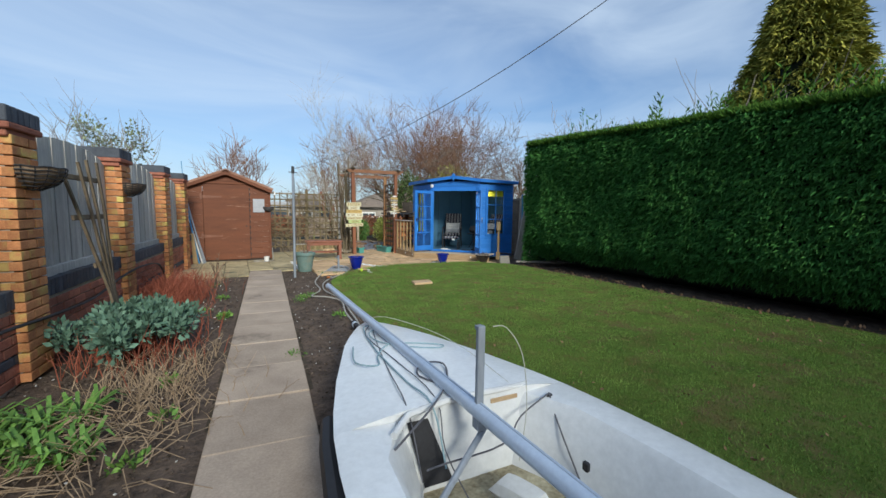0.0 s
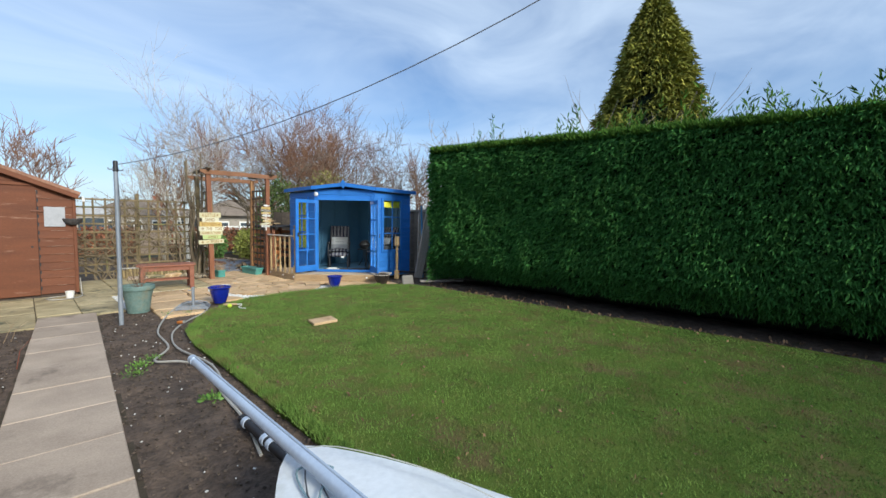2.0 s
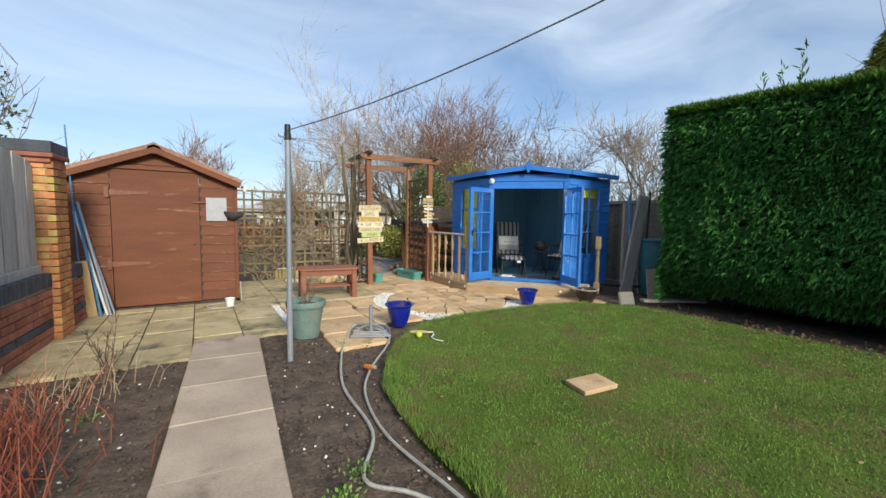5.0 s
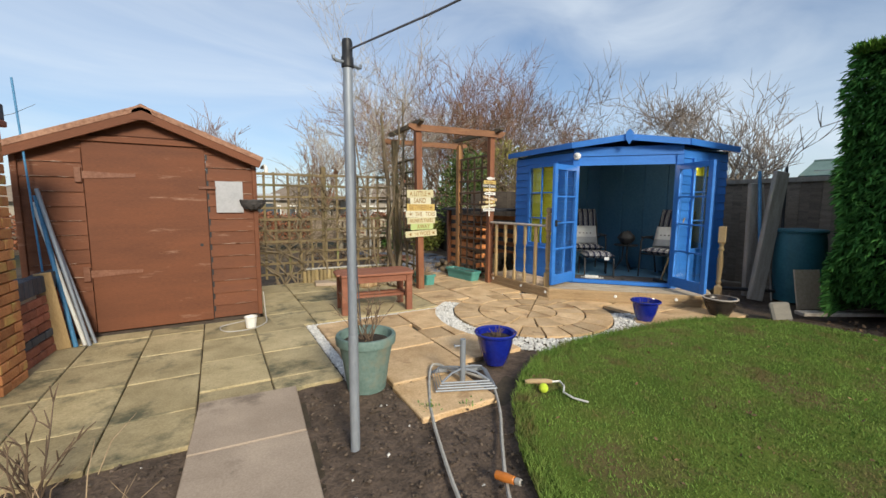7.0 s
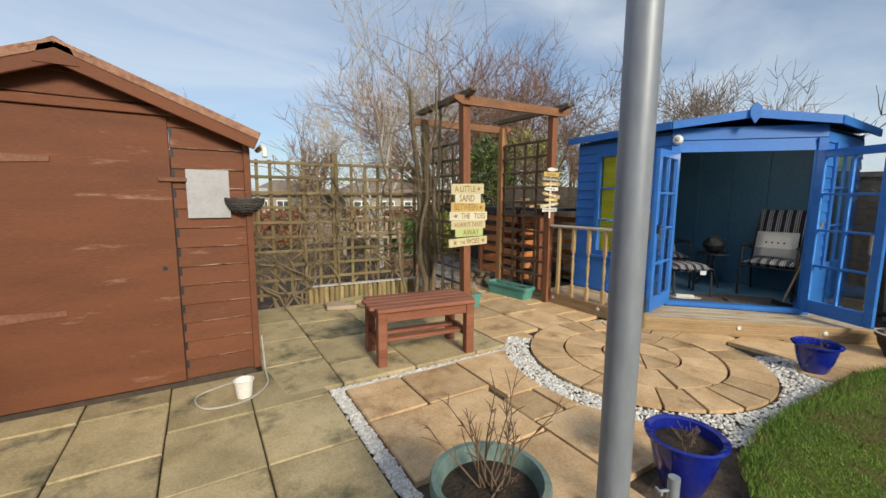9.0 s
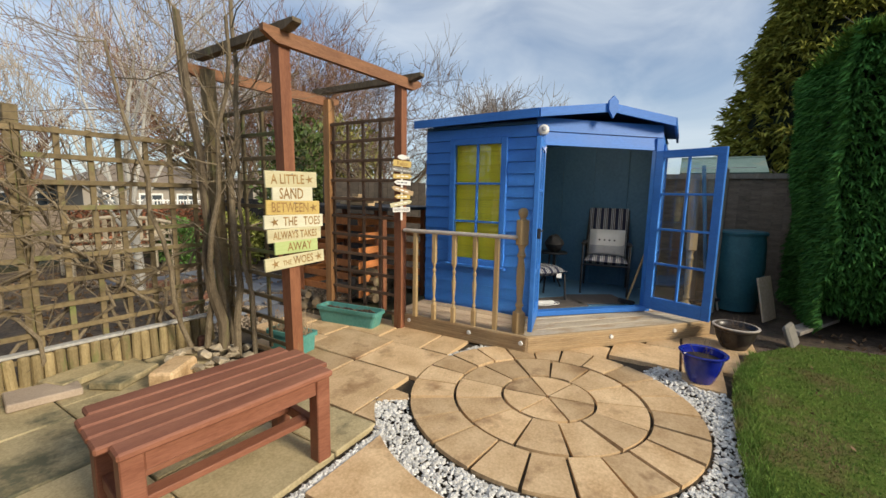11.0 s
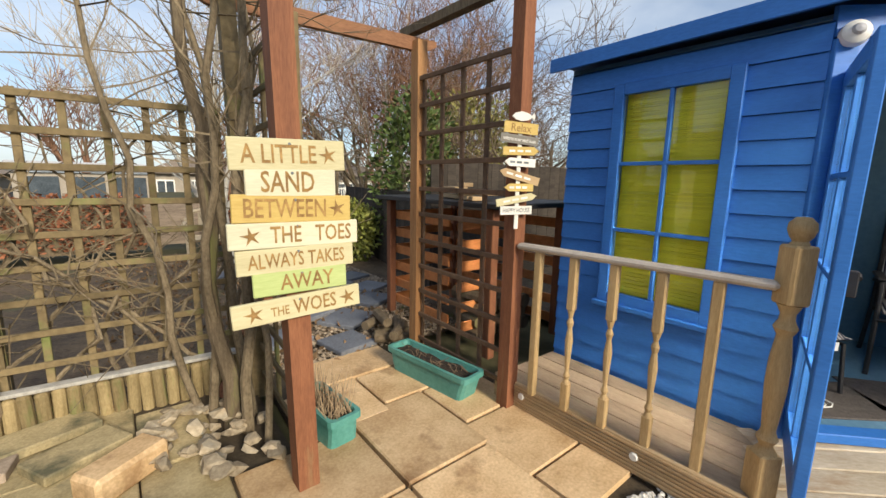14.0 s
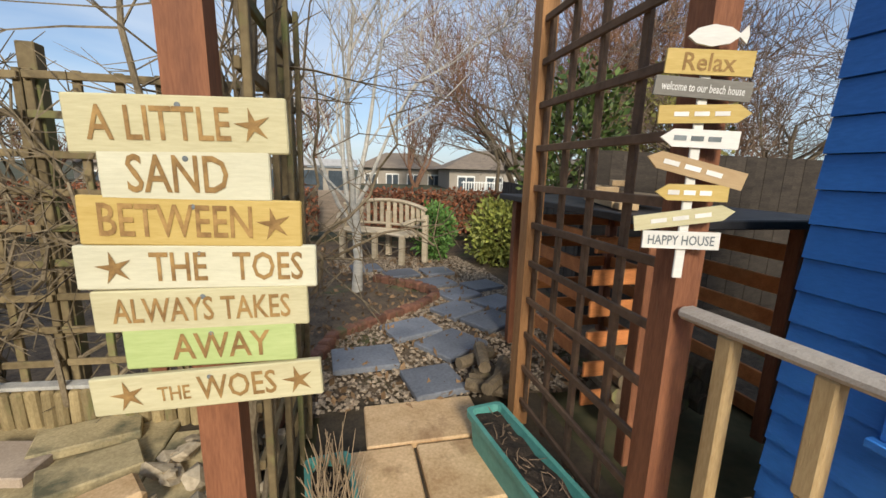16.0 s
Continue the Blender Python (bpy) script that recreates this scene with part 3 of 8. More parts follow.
for a, c in zip(PIERS, PIERS[1:]):
    y0, y1 = a + 0.35, c - 0.01
    panel = thing("board_fence", "weathered grey board fence panel with a convex arched top", "fence", GARDEN, "fence panels")
    n = max(2, round((y1 - y0) / 0.125))
    w = (y1 - y0) / n
    rise = 0.20 if y1 - y0 > 1.5 else 0.12
    for k in range(n):
        u0, u1 = (k / n) * 2 - 1, ((k + 1) / n) * 2 - 1
        t0, t1 = 1.72 + rise * math.sqrt(max(0, 1 - (0.96 * u0) ** 2)), 1.72 + rise * math.sqrt(max(0, 1 - (0.96 * u1) ** 2))
        x = WX - 0.1 + (0.008 if k % 2 else 0)
        ya, yb = y0 + w * k + 0.002, y0 + w * (k + 1) - 0.002
        vs = [(x, ya, 0.66), (x, yb, 0.66), (x, yb, t1), (x, ya, t0), (x - 0.018, ya, 0.66), (x - 0.018, yb, 0.66), (x - 0.018, yb, t1), (x - 0.018, ya, t0)]
        part("board", Builder().add(vs, [(0, 1, 2, 3), (5, 4, 7, 6), (0, 4, 5, 1), (3, 2, 6, 7), (1, 5, 6, 2), (4, 0, 3, 7)]), GREY_WOOD, panel)
    part("bottom_rail", Builder().box((WX - 0.085, (y0 + y1) / 2, 0.72), (0.05, y1 - y0, 0.1), ch=0.006), GREY_WOOD, panel)
# unseen blank wall closing the garden behind the start, sized to shade the lawn
sheet("wall_house", [(-9, -7.4), (16, -7.4), (16, -7.0), (-9, -7.0)], -0.1, 4.3, BRICK_RED, "assumed plain red brick house wall, unseen, shading the near lawn", "wall")

# ---- hedge ----
def sprays(b, p, out, length, width, count, rng, droop=0.35):
    """A tuft of narrow flat leaf sprays round the direction out."""
    for _ in range(count):
        d = (out + Vector((rng.uniform(-1, 1), rng.uniform(-1, 1), rng.uniform(-0.9, 0.5))) * 0.75).normalized()
        s = d.cross(Vector((rng.uniform(-1, 1), rng.uniform(-1, 1), rng.uniform(-1, 1)))).normalized()
        L, W = length * rng.uniform(0.6, 1.3), width * rng.uniform(0.6, 1.3)
        tip = p + d * L + Vector((0, 0, -droop * L * rng.random()))
        mid = p + d * L * 0.55
        k = len(b.v)
        b.v += [tuple(p), tuple(mid + s * W), tuple(tip), tuple(mid - s * W)]
        b.f.append((k, k + 1, k + 2, k + 3))


def hedge_profile(y, z):
    """How far the hedge's face stands out, in x, at a height."""
    bulge = 0.10 * noise.noise(Vector((0, y * 0.9, z * 0.9))) + 0.06 * noise.noise(Vector((5, y * 2.7, z * 2.2)))
    t = z / 2.9
    return 6.50 + 0.10 * (1 - t) ** 2 + (0.42 * max(0, 0.22 - t) * 4.5) + 0.22 * max(0, t - 0.9) * 4 - bulge


def hedge_top(y):
    return 2.66 + 0.042 * y + 0.05 * noise.noise(Vector((9, y * 1.3, 0)))


hedge = thing("hedge", "tall dense dark green clipped conifer hedge with lighter top", "hedge", kind="structure")
# solid core behind the sprays, coloured near-black as the hedge's inner shade
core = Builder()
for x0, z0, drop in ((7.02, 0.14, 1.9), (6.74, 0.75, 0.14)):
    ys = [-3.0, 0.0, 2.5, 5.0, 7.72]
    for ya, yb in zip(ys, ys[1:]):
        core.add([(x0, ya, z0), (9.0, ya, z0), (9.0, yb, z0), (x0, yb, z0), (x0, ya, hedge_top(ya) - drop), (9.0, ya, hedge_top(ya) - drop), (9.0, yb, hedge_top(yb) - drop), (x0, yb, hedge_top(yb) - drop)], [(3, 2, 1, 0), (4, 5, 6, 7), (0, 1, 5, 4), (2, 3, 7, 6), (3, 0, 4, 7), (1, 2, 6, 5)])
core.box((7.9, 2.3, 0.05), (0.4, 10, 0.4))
part("hedge_core", core, SHADE_CORE, hedge)
rng_h = random.Random(4)
face, top = Builder(), Builder()
for _ in range(42000):
    y, z = rng_h.uniform(-1.6, 7.85), rng_h.uniform(0.16, 3.0)
    if z > hedge_top(y) or z < 0.26 + 0.12 * noise.noise(Vector((2, y * 1.7, 0))):
        continue
    sprays(face, Vector((hedge_profile(y, z) + rng_h.uniform(0.0, 0.14), y, z)), Vector((-1, 0.1, -0.25)), 0.10, 0.011, 4, rng_h)
for _ in range(8000):
    x, z = rng_h.uniform(6.5, 8.8), rng_h.uniform(0.1, 3.0)
    sprays(face, Vector((x, 7.80 + 0.2 * noise.noise(Vector((x * 1.2, 3, z * 1.2))) - 0.3 * max(0, z / 2.98 - 0.9), z)), Vector((-0.2, 1, -0.2)), 0.10, 0.011, 4, rng_h)
for _ in range(13000):
    y, x = rng_h.uniform(-1.6, 7.85), 6.5 + 1.6 * rng_h.random() ** 1.6
    z = hedge_top(y) - 0.08 * max(0, 6.75 - x) * 4
    sprays(top, Vector((x, y, z - 0.04)), Vector((-0.3, 0.1, 0.9)), 0.13, 0.010, 4, rng_h, 0.0)
for _ in range(150):
    y, x = 7.0 - 8.2 * rng_h.random() ** 0.7, rng_h.uniform(6.7, 8.4)
    p = Vector((x, y, hedge_top(y)))
    for k in range(rng_h.randint(5, 11)):
        sprays(top, p + Vector((rng_h.uniform(-0.03, 0.03), rng_h.uniform(-0.03, 0.03), 0.05 * k)), Vector((rng_h.uniform(-0.5, 0.5), rng_h.uniform(-0.5, 0.5), 1)), 0.12, 0.012, 2, rng_h, 0)
tagged(part("hedge_sprays", face, HEDGE_LEAF, hedge), kind="stuff")
tagged(part("hedge_top_sprays", top, HEDGE_TOP, hedge, "fresh lighter green shoots"), kind="stuff")

WHITE_PLASTIC = material("white_plastic", (0.68, 0.67, 0.63), (0.82, 0.81, 0.78), 5, 0.4, 0.05, 40)


# ---- shed ----
def make_shed():
    s = thing("garden_shed", "brown painted wooden apex shed with closed door, worn paint", "shed", pose(0, 11.1, 0))
    x0, x1, ev, ap, dep = -0.96, 0.96, 1.75, 2.145, 1.6
    part("base", Builder().box((0, dep / 2 + 0.02, 0.015), (1.9, dep, 0.07)), SHED_FELT, s)
    part("back_wall", Builder().box((0, dep, 0.9), (1.92, 0.04, 1.7)), SHED_BROWN, s)
    for sx in (-1, 1):
        part("side_wall", Builder().box((sx * 0.94, dep / 2, 0.9), (0.04, dep - 0.05, 1.7)), SHED_BROWN, s)

    def line(x):
        return ap - (ap - ev) * abs(x) / 0.96
    h, n = 0.135, 16
    for i in range(n):
        z0, z1 = 0.05 + h * i, 0.05 + h * (i + 1)
        for a, c in ((x0, -0.50), (0.50, x1)) if z1 < 1.90 else ((x0, x1),):
            zt = min(z1 + 0.012, 2.13)
            pts = [(a, z0), (c, z0), (c, min(zt, line(c))), (max(a, min(c, 0)) if a < 0 < c else (a + c) / 2, min(zt, line(0 if a < 0 < c else (a + c) / 2))), (a, min(zt, line(a)))]
            if z0 > ev - 0.02:
                w = 0.96 * max(0.03, (ap - z0) / (ap - ev))
                a, c = max(a, -w), min(c, w)
                wt = 0.96 * max(0.02, (ap - zt) / (ap - ev))
                if c - a < 0.05:
                    continue
                pts = [(a, z0), (c, z0), (min(c, wt), zt), (max(a, -wt), zt)]
            k = len(pts)
            vs = [(x, -0.018 if z < z0 + 0.01 else -0.004, z) for x, z in pts] + [(x, 0.02, z) for x, z in pts]
            part("board", Builder().add(vs, [tuple(range(k)), tuple(reversed(range(k, 2 * k)))] + [(i2, k + i2, k + (i2 + 1) % k, (i2 + 1) % k) for i2 in range(k)]), SHED_BROWN, s)
    rng_w = random.Random(17)
    worn = Builder()
    for i in range(1, 13):
        for a, c in ((x0, -0.52), (0.53, x1)):
            for _ in range(rng_w.choice((1, 2, 2, 3))):
                w, tall = rng_w.uniform(0.04, 0.26), rng_w.uniform(0.004, 0.011)
                p0, z0 = rng_w.uniform(a, c - w), 0.05 + h * i + 0.001
                n_w = 6
                lower = [(p0 + w * j / n_w, -0.0205, z0) for j in range(n_w + 1)]
                upper = [(p0 + w * j / n_w, -0.0205, z0 + tall * (0.15 + 0.85 * rng_w.random()) * min(1, 2.5 * j / n_w, 2.5 * (n_w - j) / n_w) + 0.0006) for j in range(n_w, -1, -1)]
                ring = lower + upper
                k = len(ring)
                worn.add(ring + [(x, -0.012, z) for x, y, z in ring], [tuple(range(k))] + [(j, k + j, k + (j + 1) % k, (j + 1) % k) for j in range(k)])
    tagged(part("worn_edge", worn, BARE_WOOD, s, "bare wood where paint has flaked"), kind="stuff")
    door = part("door", Builder().box((0, -0.012, 0.955), (0.985, 0.03, 1.83), ch=0.005), SHED_BROWN, s, "flush brown door with strap hinges")
    for z in (0.62, 1.56):
        part("strap_hinge", Builder().add([(-0.5, -0.034, z - 0.035), (-0.5, -0.034, z + 0.035), (-0.10, -0.034, z + 0.018), (-0.10, -0.034, z - 0.012), (-0.5, -0.026, z - 0.035), (-0.5, -0.026, z + 0.035), (-0.10, -0.026, z + 0.018), (-0.10, -0.026, z - 0.012)], [(3, 2, 1, 0), (4, 5, 6, 7), (0, 1, 5, 4), (1, 2, 6, 5), (2, 3, 7, 6), (3, 0, 4, 7)]), HINGE, door, "painted-over strap hinge")
        part("hinge_plate", Builder().box((-0.53, -0.03, z), (0.05, 0.016, 0.14), ch=0.003), HINGE, door)
    part("turn_latch", Builder().box((0.50, -0.036, 1.46), (0.16, 0.014, 0.03), ch=0.004), HINGE, door)
    part("keyhole", Builder().lathe([(0.0, 0.004), (0.016, 0.004), (0.016, 0)], 10, pose(0.42, -0.028, 0.86, 90)), BLACK_RUBBER, door)
    part("door_header", Builder().box((0, -0.035, 1.895), (1.08, 0.03, 0.05), ch=0.004), SHED_BROWN, s)
    # black strip set into the slit beside the door as its shade
    part("door_gap", Builder().box((0.505, -0.001, 0.95), (0.02, 0.02, 1.8)), BLACK_RUBBER, s)
    for sx in (-1, 1):
        ang = math.degrees(math.atan2(ap - ev, 0.96))
        ln = 1.12
        m = pose(0, 0, ap + 0.05, 0, sx * ang, 0)
        part("roof_slope", Builder().box((sx * ln / 2, dep / 2, 0.0), (ln, dep + 0.2, 0.03)), SHED_FELT, s, m=m)
        part("barge_board", Builder().box((sx * ln / 2, -0.125, -0.035), (ln, 0.022, 0.12), ch=0.004), SHED_BROWN, s, m=m)
        part("barge_felt", Builder().box((sx * ln / 2, -0.139, 0.004), (ln, 0.006, 0.05), ch=0.001), SHED_TRIM, s, m=m)
        part("corner_trim", Builder().box((sx * 0.955, -0.022, 0.88), (0.045, 0.03, 1.68), ch=0.004), SHED_BROWN, s)
    part("apex_plate", Builder().add([(-0.10, -0.142, ap - 0.06), (0.10, -0.142, ap - 0.06), (0.06, -0.142, ap + 0.055), (0, -0.142, ap + 0.09), (-0.06, -0.142, ap + 0.055), (-0.10, -0.13, ap - 0.06), (0.10, -0.13, ap - 0.06), (0.06, -0.13, ap + 0.055), (0, -0.13, ap + 0.09), (-0.06, -0.13, ap + 0.055)], [(0, 1, 2, 3, 4), (9, 8, 7, 6, 5), (0, 5, 6, 1), (1, 6, 7, 2), (2, 7, 8, 3), (3, 8, 9, 4), (4, 9, 5, 0)]), SHED_BROWN, s)
    part("ridge_cap", Builder().add([(sx2, y2, z2) for y2 in (-0.145, dep + 0.1) for sx2, z2 in ((-0.15, ap + 0.015), (0, ap + 0.082), (0.15, ap + 0.015), (0.15, ap + 0.0), (0, ap + 0.06), (-0.15, ap + 0.0))], [(5, 4, 3, 2, 1, 0), (6, 7, 8, 9, 10, 11), (0, 1, 7, 6), (1, 2, 8, 7), (2, 3, 9, 8), (3, 4, 10, 9), (4, 5, 11, 10), (5, 0, 6, 11)]), SHED_TRIM, s)
    part("window_cover", Builder().box((0.704, -0.03, 1.365), (0.26, 0.008, 0.335), ch=0.002), PALE_SHEET, s, "pale translucent plastic sheet nailed over the window")
    return s


HINGE = material("painted_hinge", (0.14, 0.052, 0.026), (0.25, 0.115, 0.07), 5, 0.6, 0.3, 40)
SHED_TRIM = material("bleached_felt_edge", (0.16, 0.075, 0.045), (0.42, 0.24, 0.16), 5, 0.9, 0.4, 40)
PALE_SHEET = material("pale_sheet", (0.36, 0.36, 0.38), (0.50, 0.50, 0.52), 6, 0.4, 0.1, 40)
make_shed()


# ---- summerhouse ----
def strip_wall(parent, x0, x1, z0, z1, mat, hole=None, h=0.118, m=None):
    """Lapped boards along x on the outside (-y) of a wall, with an opening left out."""
    n = math.ceil((z1 - z0) / h)
    for i in range(n):
        a, c = z0 + h * i, min(z1, z0 + h * (i + 1))
        runs = [(x0, x1)]
        if hole and c > hole[2] + 0.01 and a < hole[3] - 0.01:
            runs = [(x0, hole[0]), (hole[1], x1)]
        for p, q in runs:
            if q - p < 0.02:
                continue
            vs = [(p, -0.016, a), (q, -0.016, a), (q, -0.003, c - 0.004), (p, -0.003, c - 0.004), (p, 0.02, a), (q, 0.02, a), (q, 0.02, c), (p, 0.02, c)]
            part("board", Builder().add(vs, [(0, 1, 2, 3), (5, 4, 7, 6), (0, 4, 5, 1), (3, 2, 6, 7), (1, 5, 6, 2), (4, 0, 3, 7)]), mat, parent, m=m)


def glazed(parent, name, w, h, cols, rows, m, frame_w, bar, mat, pane_mat, low=0.0, thick=0.04):
    """A sash or door leaf in the x-z plane from x = 0 to w: frame, bars and a pane in each light."""
    leaf = part(name, Builder().box((frame_w / 2, 0, h / 2), (frame_w, thick, h), ch=0.004).box((w - frame_w / 2, 0, h / 2), (frame_w, thick, h), ch=0.004).box((w / 2, 0, h - frame_w / 2), (w - 2 * frame_w, thick, frame_w), ch=0.003).box((w / 2, 0, (frame_w + low) / 2), (w - 2 * frame_w, thick, frame_w + low), ch=0.003), mat, parent, m=m)
    gw, gh = w - 2 * frame_w, h - 2 * frame_w - low
    for i in range(1, cols):
        part("glazing_bar", Builder().box((frame_w + gw * i / cols, 0, frame_w + low + gh / 2), (bar, thick * 0.8, gh), ch=0.003), mat, leaf)
    for j in range(1, rows):
        part("glazing_bar", Builder().box((w / 2, 0, frame_w + low + gh * j / rows), (gw, thick * 0.75, bar), ch=0.003), mat, leaf)
    for i in range(cols):
        for j in range(rows):
            pane = part("pane", Builder().box((frame_w + gw * (i + 0.5) / cols, 0, frame_w + low + gh * (j + 0.5) / rows), (gw / cols - bar * 0.5, 0.004, gh / rows - bar * 0.5)), pane_mat, leaf)
            pane.visible_shadow = False
    return leaf


GLASS = glass_material("window_glass", (0.97, 0.99, 0.99))
BLIND = material("yellow_blind", (0.90, 0.83, 0.03), (0.95, 0.90, 0.07), 3, 0.6, 0.1, 40)
SH_L, SH_B, SH_F, SH_R = 5.13, 11.62, 9.34, 7.24  # left wall x, back wall y, right-hand front wall y, right wall x
FL, FR = Vector((5.13, 10.36)), Vector((6.11, 9.34))  # ends of the diagonal front
DECK = 0.14


def make_summerhouse():
    s = thing("corner_summerhouse", "bright blue painted corner summerhouse with both glazed doors open", "summerhouse")
    fl, ev = DECK + 0.02, 2.04
    part("floor_board", Builder().prism([(SH_L, SH_B), (SH_L, FL.y), (FR.x, SH_F), (SH_R, SH_F), (SH_R, SH_B)], 0.02, fl), BLUE_FLOOR, s, "blue painted boarded floor")
    # back walls, lined inside
    part("back_wall", Builder().box((6.19, SH_B - 0.02, 1.12), (2.1, 0.05, 1.95)), BLUE_INSIDE, s)
    part("back_wall", Builder().box((SH_R - 0.02, 10.48, 1.12), (0.05, 2.28, 1.95)), BLUE_INSIDE, s)
    for k in range(1, 5):
        part("wall_batten", Builder().box((5.13 + 0.43 * k, SH_B - 0.055, 1.1), (0.03, 0.02, 1.86)), BLUE_INSIDE, s)
        part("wall_batten", Builder().box((SH_R - 0.055, 9.34 + 0.43 * k, 1.1), (0.02, 0.03, 1.86)), BLUE_INSIDE, s)
    # left wall with window: boards run along y
    ml = pose(SH_L, SH_B, 0, 0, 0, -90)
    length = SH_B - FL.y
    hole = (0.36, 0.93, 0.67, 1.91)
    strip_wall(s, 0.0, length, 0.05, ev + 0.02, BLUE_PAINT, hole, m=ml)
    part("lining", Builder().box((0.18, 0.026, 1.08), (0.36, 0.01, 1.9)).box((1.09, 0.026, 1.08), (0.32, 0.01, 1.9)).box((0.645, 0.026, 0.41), (0.57, 0.01, 0.52)).box((0.645, 0.026, 1.97), (0.57, 0.01, 0.12)), BLUE_INSIDE, s, m=ml)
    win = glazed(s, "window", 0.66, 1.33, 2, 3, ml @ pose(0.315, -0.014, 0.62), 0.065, 0.022, BLUE_PAINT, GLASS)
    part("window_sill", Builder().box((0.33, -0.02, -0.015), (0.70, 0.05, 0.03), ch=0.004), BLUE_PAINT, win)
    slats = part("roller_blind", Builder().box((0.645, 0.05, 1.29), (0.56, 0.004, 1.24)), BLIND, s, "drawn bright yellow slatted blind", m=ml)
    for k in range(50):
        part("blind_slat", Builder().box((0.645, 0.0445, 0.69 + 0.024 * k), (0.55, 0.007, 0.0165)), BLIND, slats)
    # right front wall with window
    mr = pose(FR.x, SH_F, 0)
    strip_wall(s, 0.0, SH_R - FR.x, 0.05, ev + 0.02, BLUE_PAINT, (0.25, 0.82, 0.67, 1.91), m=mr)
    part("lining", Builder().box((0.125, 0.026, 1.08), (0.25, 0.01, 1.9)).box((0.98, 0.026, 1.08), (0.3, 0.01, 1.9)).box((0.535, 0.026, 0.41), (0.57, 0.01, 0.52)).box((0.535, 0.026, 1.97), (0.57, 0.01, 0.12)), BLUE_INSIDE, s, m=mr)
    win = glazed(s, "window", 0.66, 1.33, 2, 3, mr @ pose(0.205, -0.014, 0.62), 0.065, 0.022, BLUE_PAINT, GLASS)
    part("roller_blind", Builder().box((0.54, 0.06, 1.80), (0.56, 0.01, 0.16)), BLIND, s, "yellow blind rolled up", m=mr)
    # diagonal front
    d = FR - FL
    w = d.length
    mf = pose(FL.x, FL.y, 0, 0, 0, math.degrees(math.atan2(d.y, d.x)))
    for x in (0.04, w - 0.04):
        part("door_post", Builder().box((x, 0, 1.0), (0.09, 0.06, 1.96), ch=0.004), BLUE_PAINT, s, m=mf)
    strip_wall(s, 0.0, w, 1.86, 2.12, BLUE_PAINT, h=0.13, m=mf)
    part("threshold", Builder().box((w / 2, -0.01, fl + 0.02), (w - 0.1, 0.09, 0.05), ch=0.005), BLUE_PAINT, s, m=mf)
    dw = (w - 0.16) / 2
    hinge_l, hinge_r = mf @ Vector((0.07, -0.03, 0)), mf @ Vector((w - 0.07, -0.03, 0))
    for name, hp, ang in (("left", hinge_l, 193.0), ("right", hinge_r, 249.0)):
        door = glazed(s, "door", dw, 1.66, 2, 4, pose(hp.x, hp.y, fl + 0.03, 0, 0, ang), 0.075, 0.022, BLUE_PAINT, GLASS, low=0.06)
        part("door_handle", Builder().box((dw - 0.04, 0.035, 0.86), (0.02, 0.03, 0.09), ch=0.004).tube([(dw - 0.04, 0.05, 0.88), (dw - 0.12, 0.06, 0.88)], 0.008, 8), BLACK_RUBBER, door, "black lever handle")
    # roof: two shallow slopes rising to a ridge square to the diagonal, with fascias
    ov = 0.10
    a, bq = Vector((SH_L - ov, SH_B + ov)), Vector((SH_L - ov, FL.y - 0.05))
    c = Vector((FR.x + 0.05 - 0.1, SH_F - ov))
    e2, g = Vector((SH_R + ov, SH_F - ov)), Vector((SH_R + ov, SH_B + ov))
    mid = (bq + c) / 2
    zr, ze = 2.262, 2.152
    back = Vector((SH_R + ov, SH_B + ov))
    roof = Builder()
    top = [(*a, ze), (*bq, ze + 0.02), (*mid, zr), (*c, ze + 0.02), (*e2, ze), (*back, zr)]
    low = [(x, y, z - 0.025) for x, y, z in top]
    roof.add(top + low, [(0, 1, 2, 5), (5, 2, 3, 4), (7, 6, 11, 8), (8, 11, 10, 9), (0, 6, 7, 1), (1, 7, 8, 2), (2, 8, 9, 3), (3, 9, 10, 4), (4, 10, 11, 5), (5, 11, 6, 0)])
    part("roof", roof, BLUE_ROOF, s, "low felted roof edged in blue")

    def fascia(p, q, zp, zq, deep=0.075):
        dd = (q - p).normalized()
        nn = Vector((dd.y, -dd.x)) * 0.02
        vs = []
        for pt, z in ((p, zp), (q, zq)):
            vs += [(pt.x + nn.x, pt.y + nn.y, z + 0.006), (pt.x + nn.x, pt.y + nn.y, z - deep), (pt.x - nn.x * 0.1, pt.y - nn.y * 0.1, z - deep), (pt.x - nn.x * 0.1, pt.y - nn.y * 0.1, z + 0.006)]
        part("fascia", Builder().add(vs, [(0, 1, 5, 4), (1, 2, 6, 5), (2, 3, 7, 6), (3, 0, 4, 7), (3, 2, 1, 0), (4, 5, 6, 7)]), BLUE_PAINT, s)
    fascia(a, bq, ze, ze + 0.02)
    fascia(bq, mid, ze + 0.02, zr)
    fascia(mid, c, zr, ze + 0.02)
    fascia(c, e2, ze + 0.02, ze)
    mm = pose(mid.x, mid.y, zr, 0, 0, math.degrees(math.atan2(d.y, d.x)))
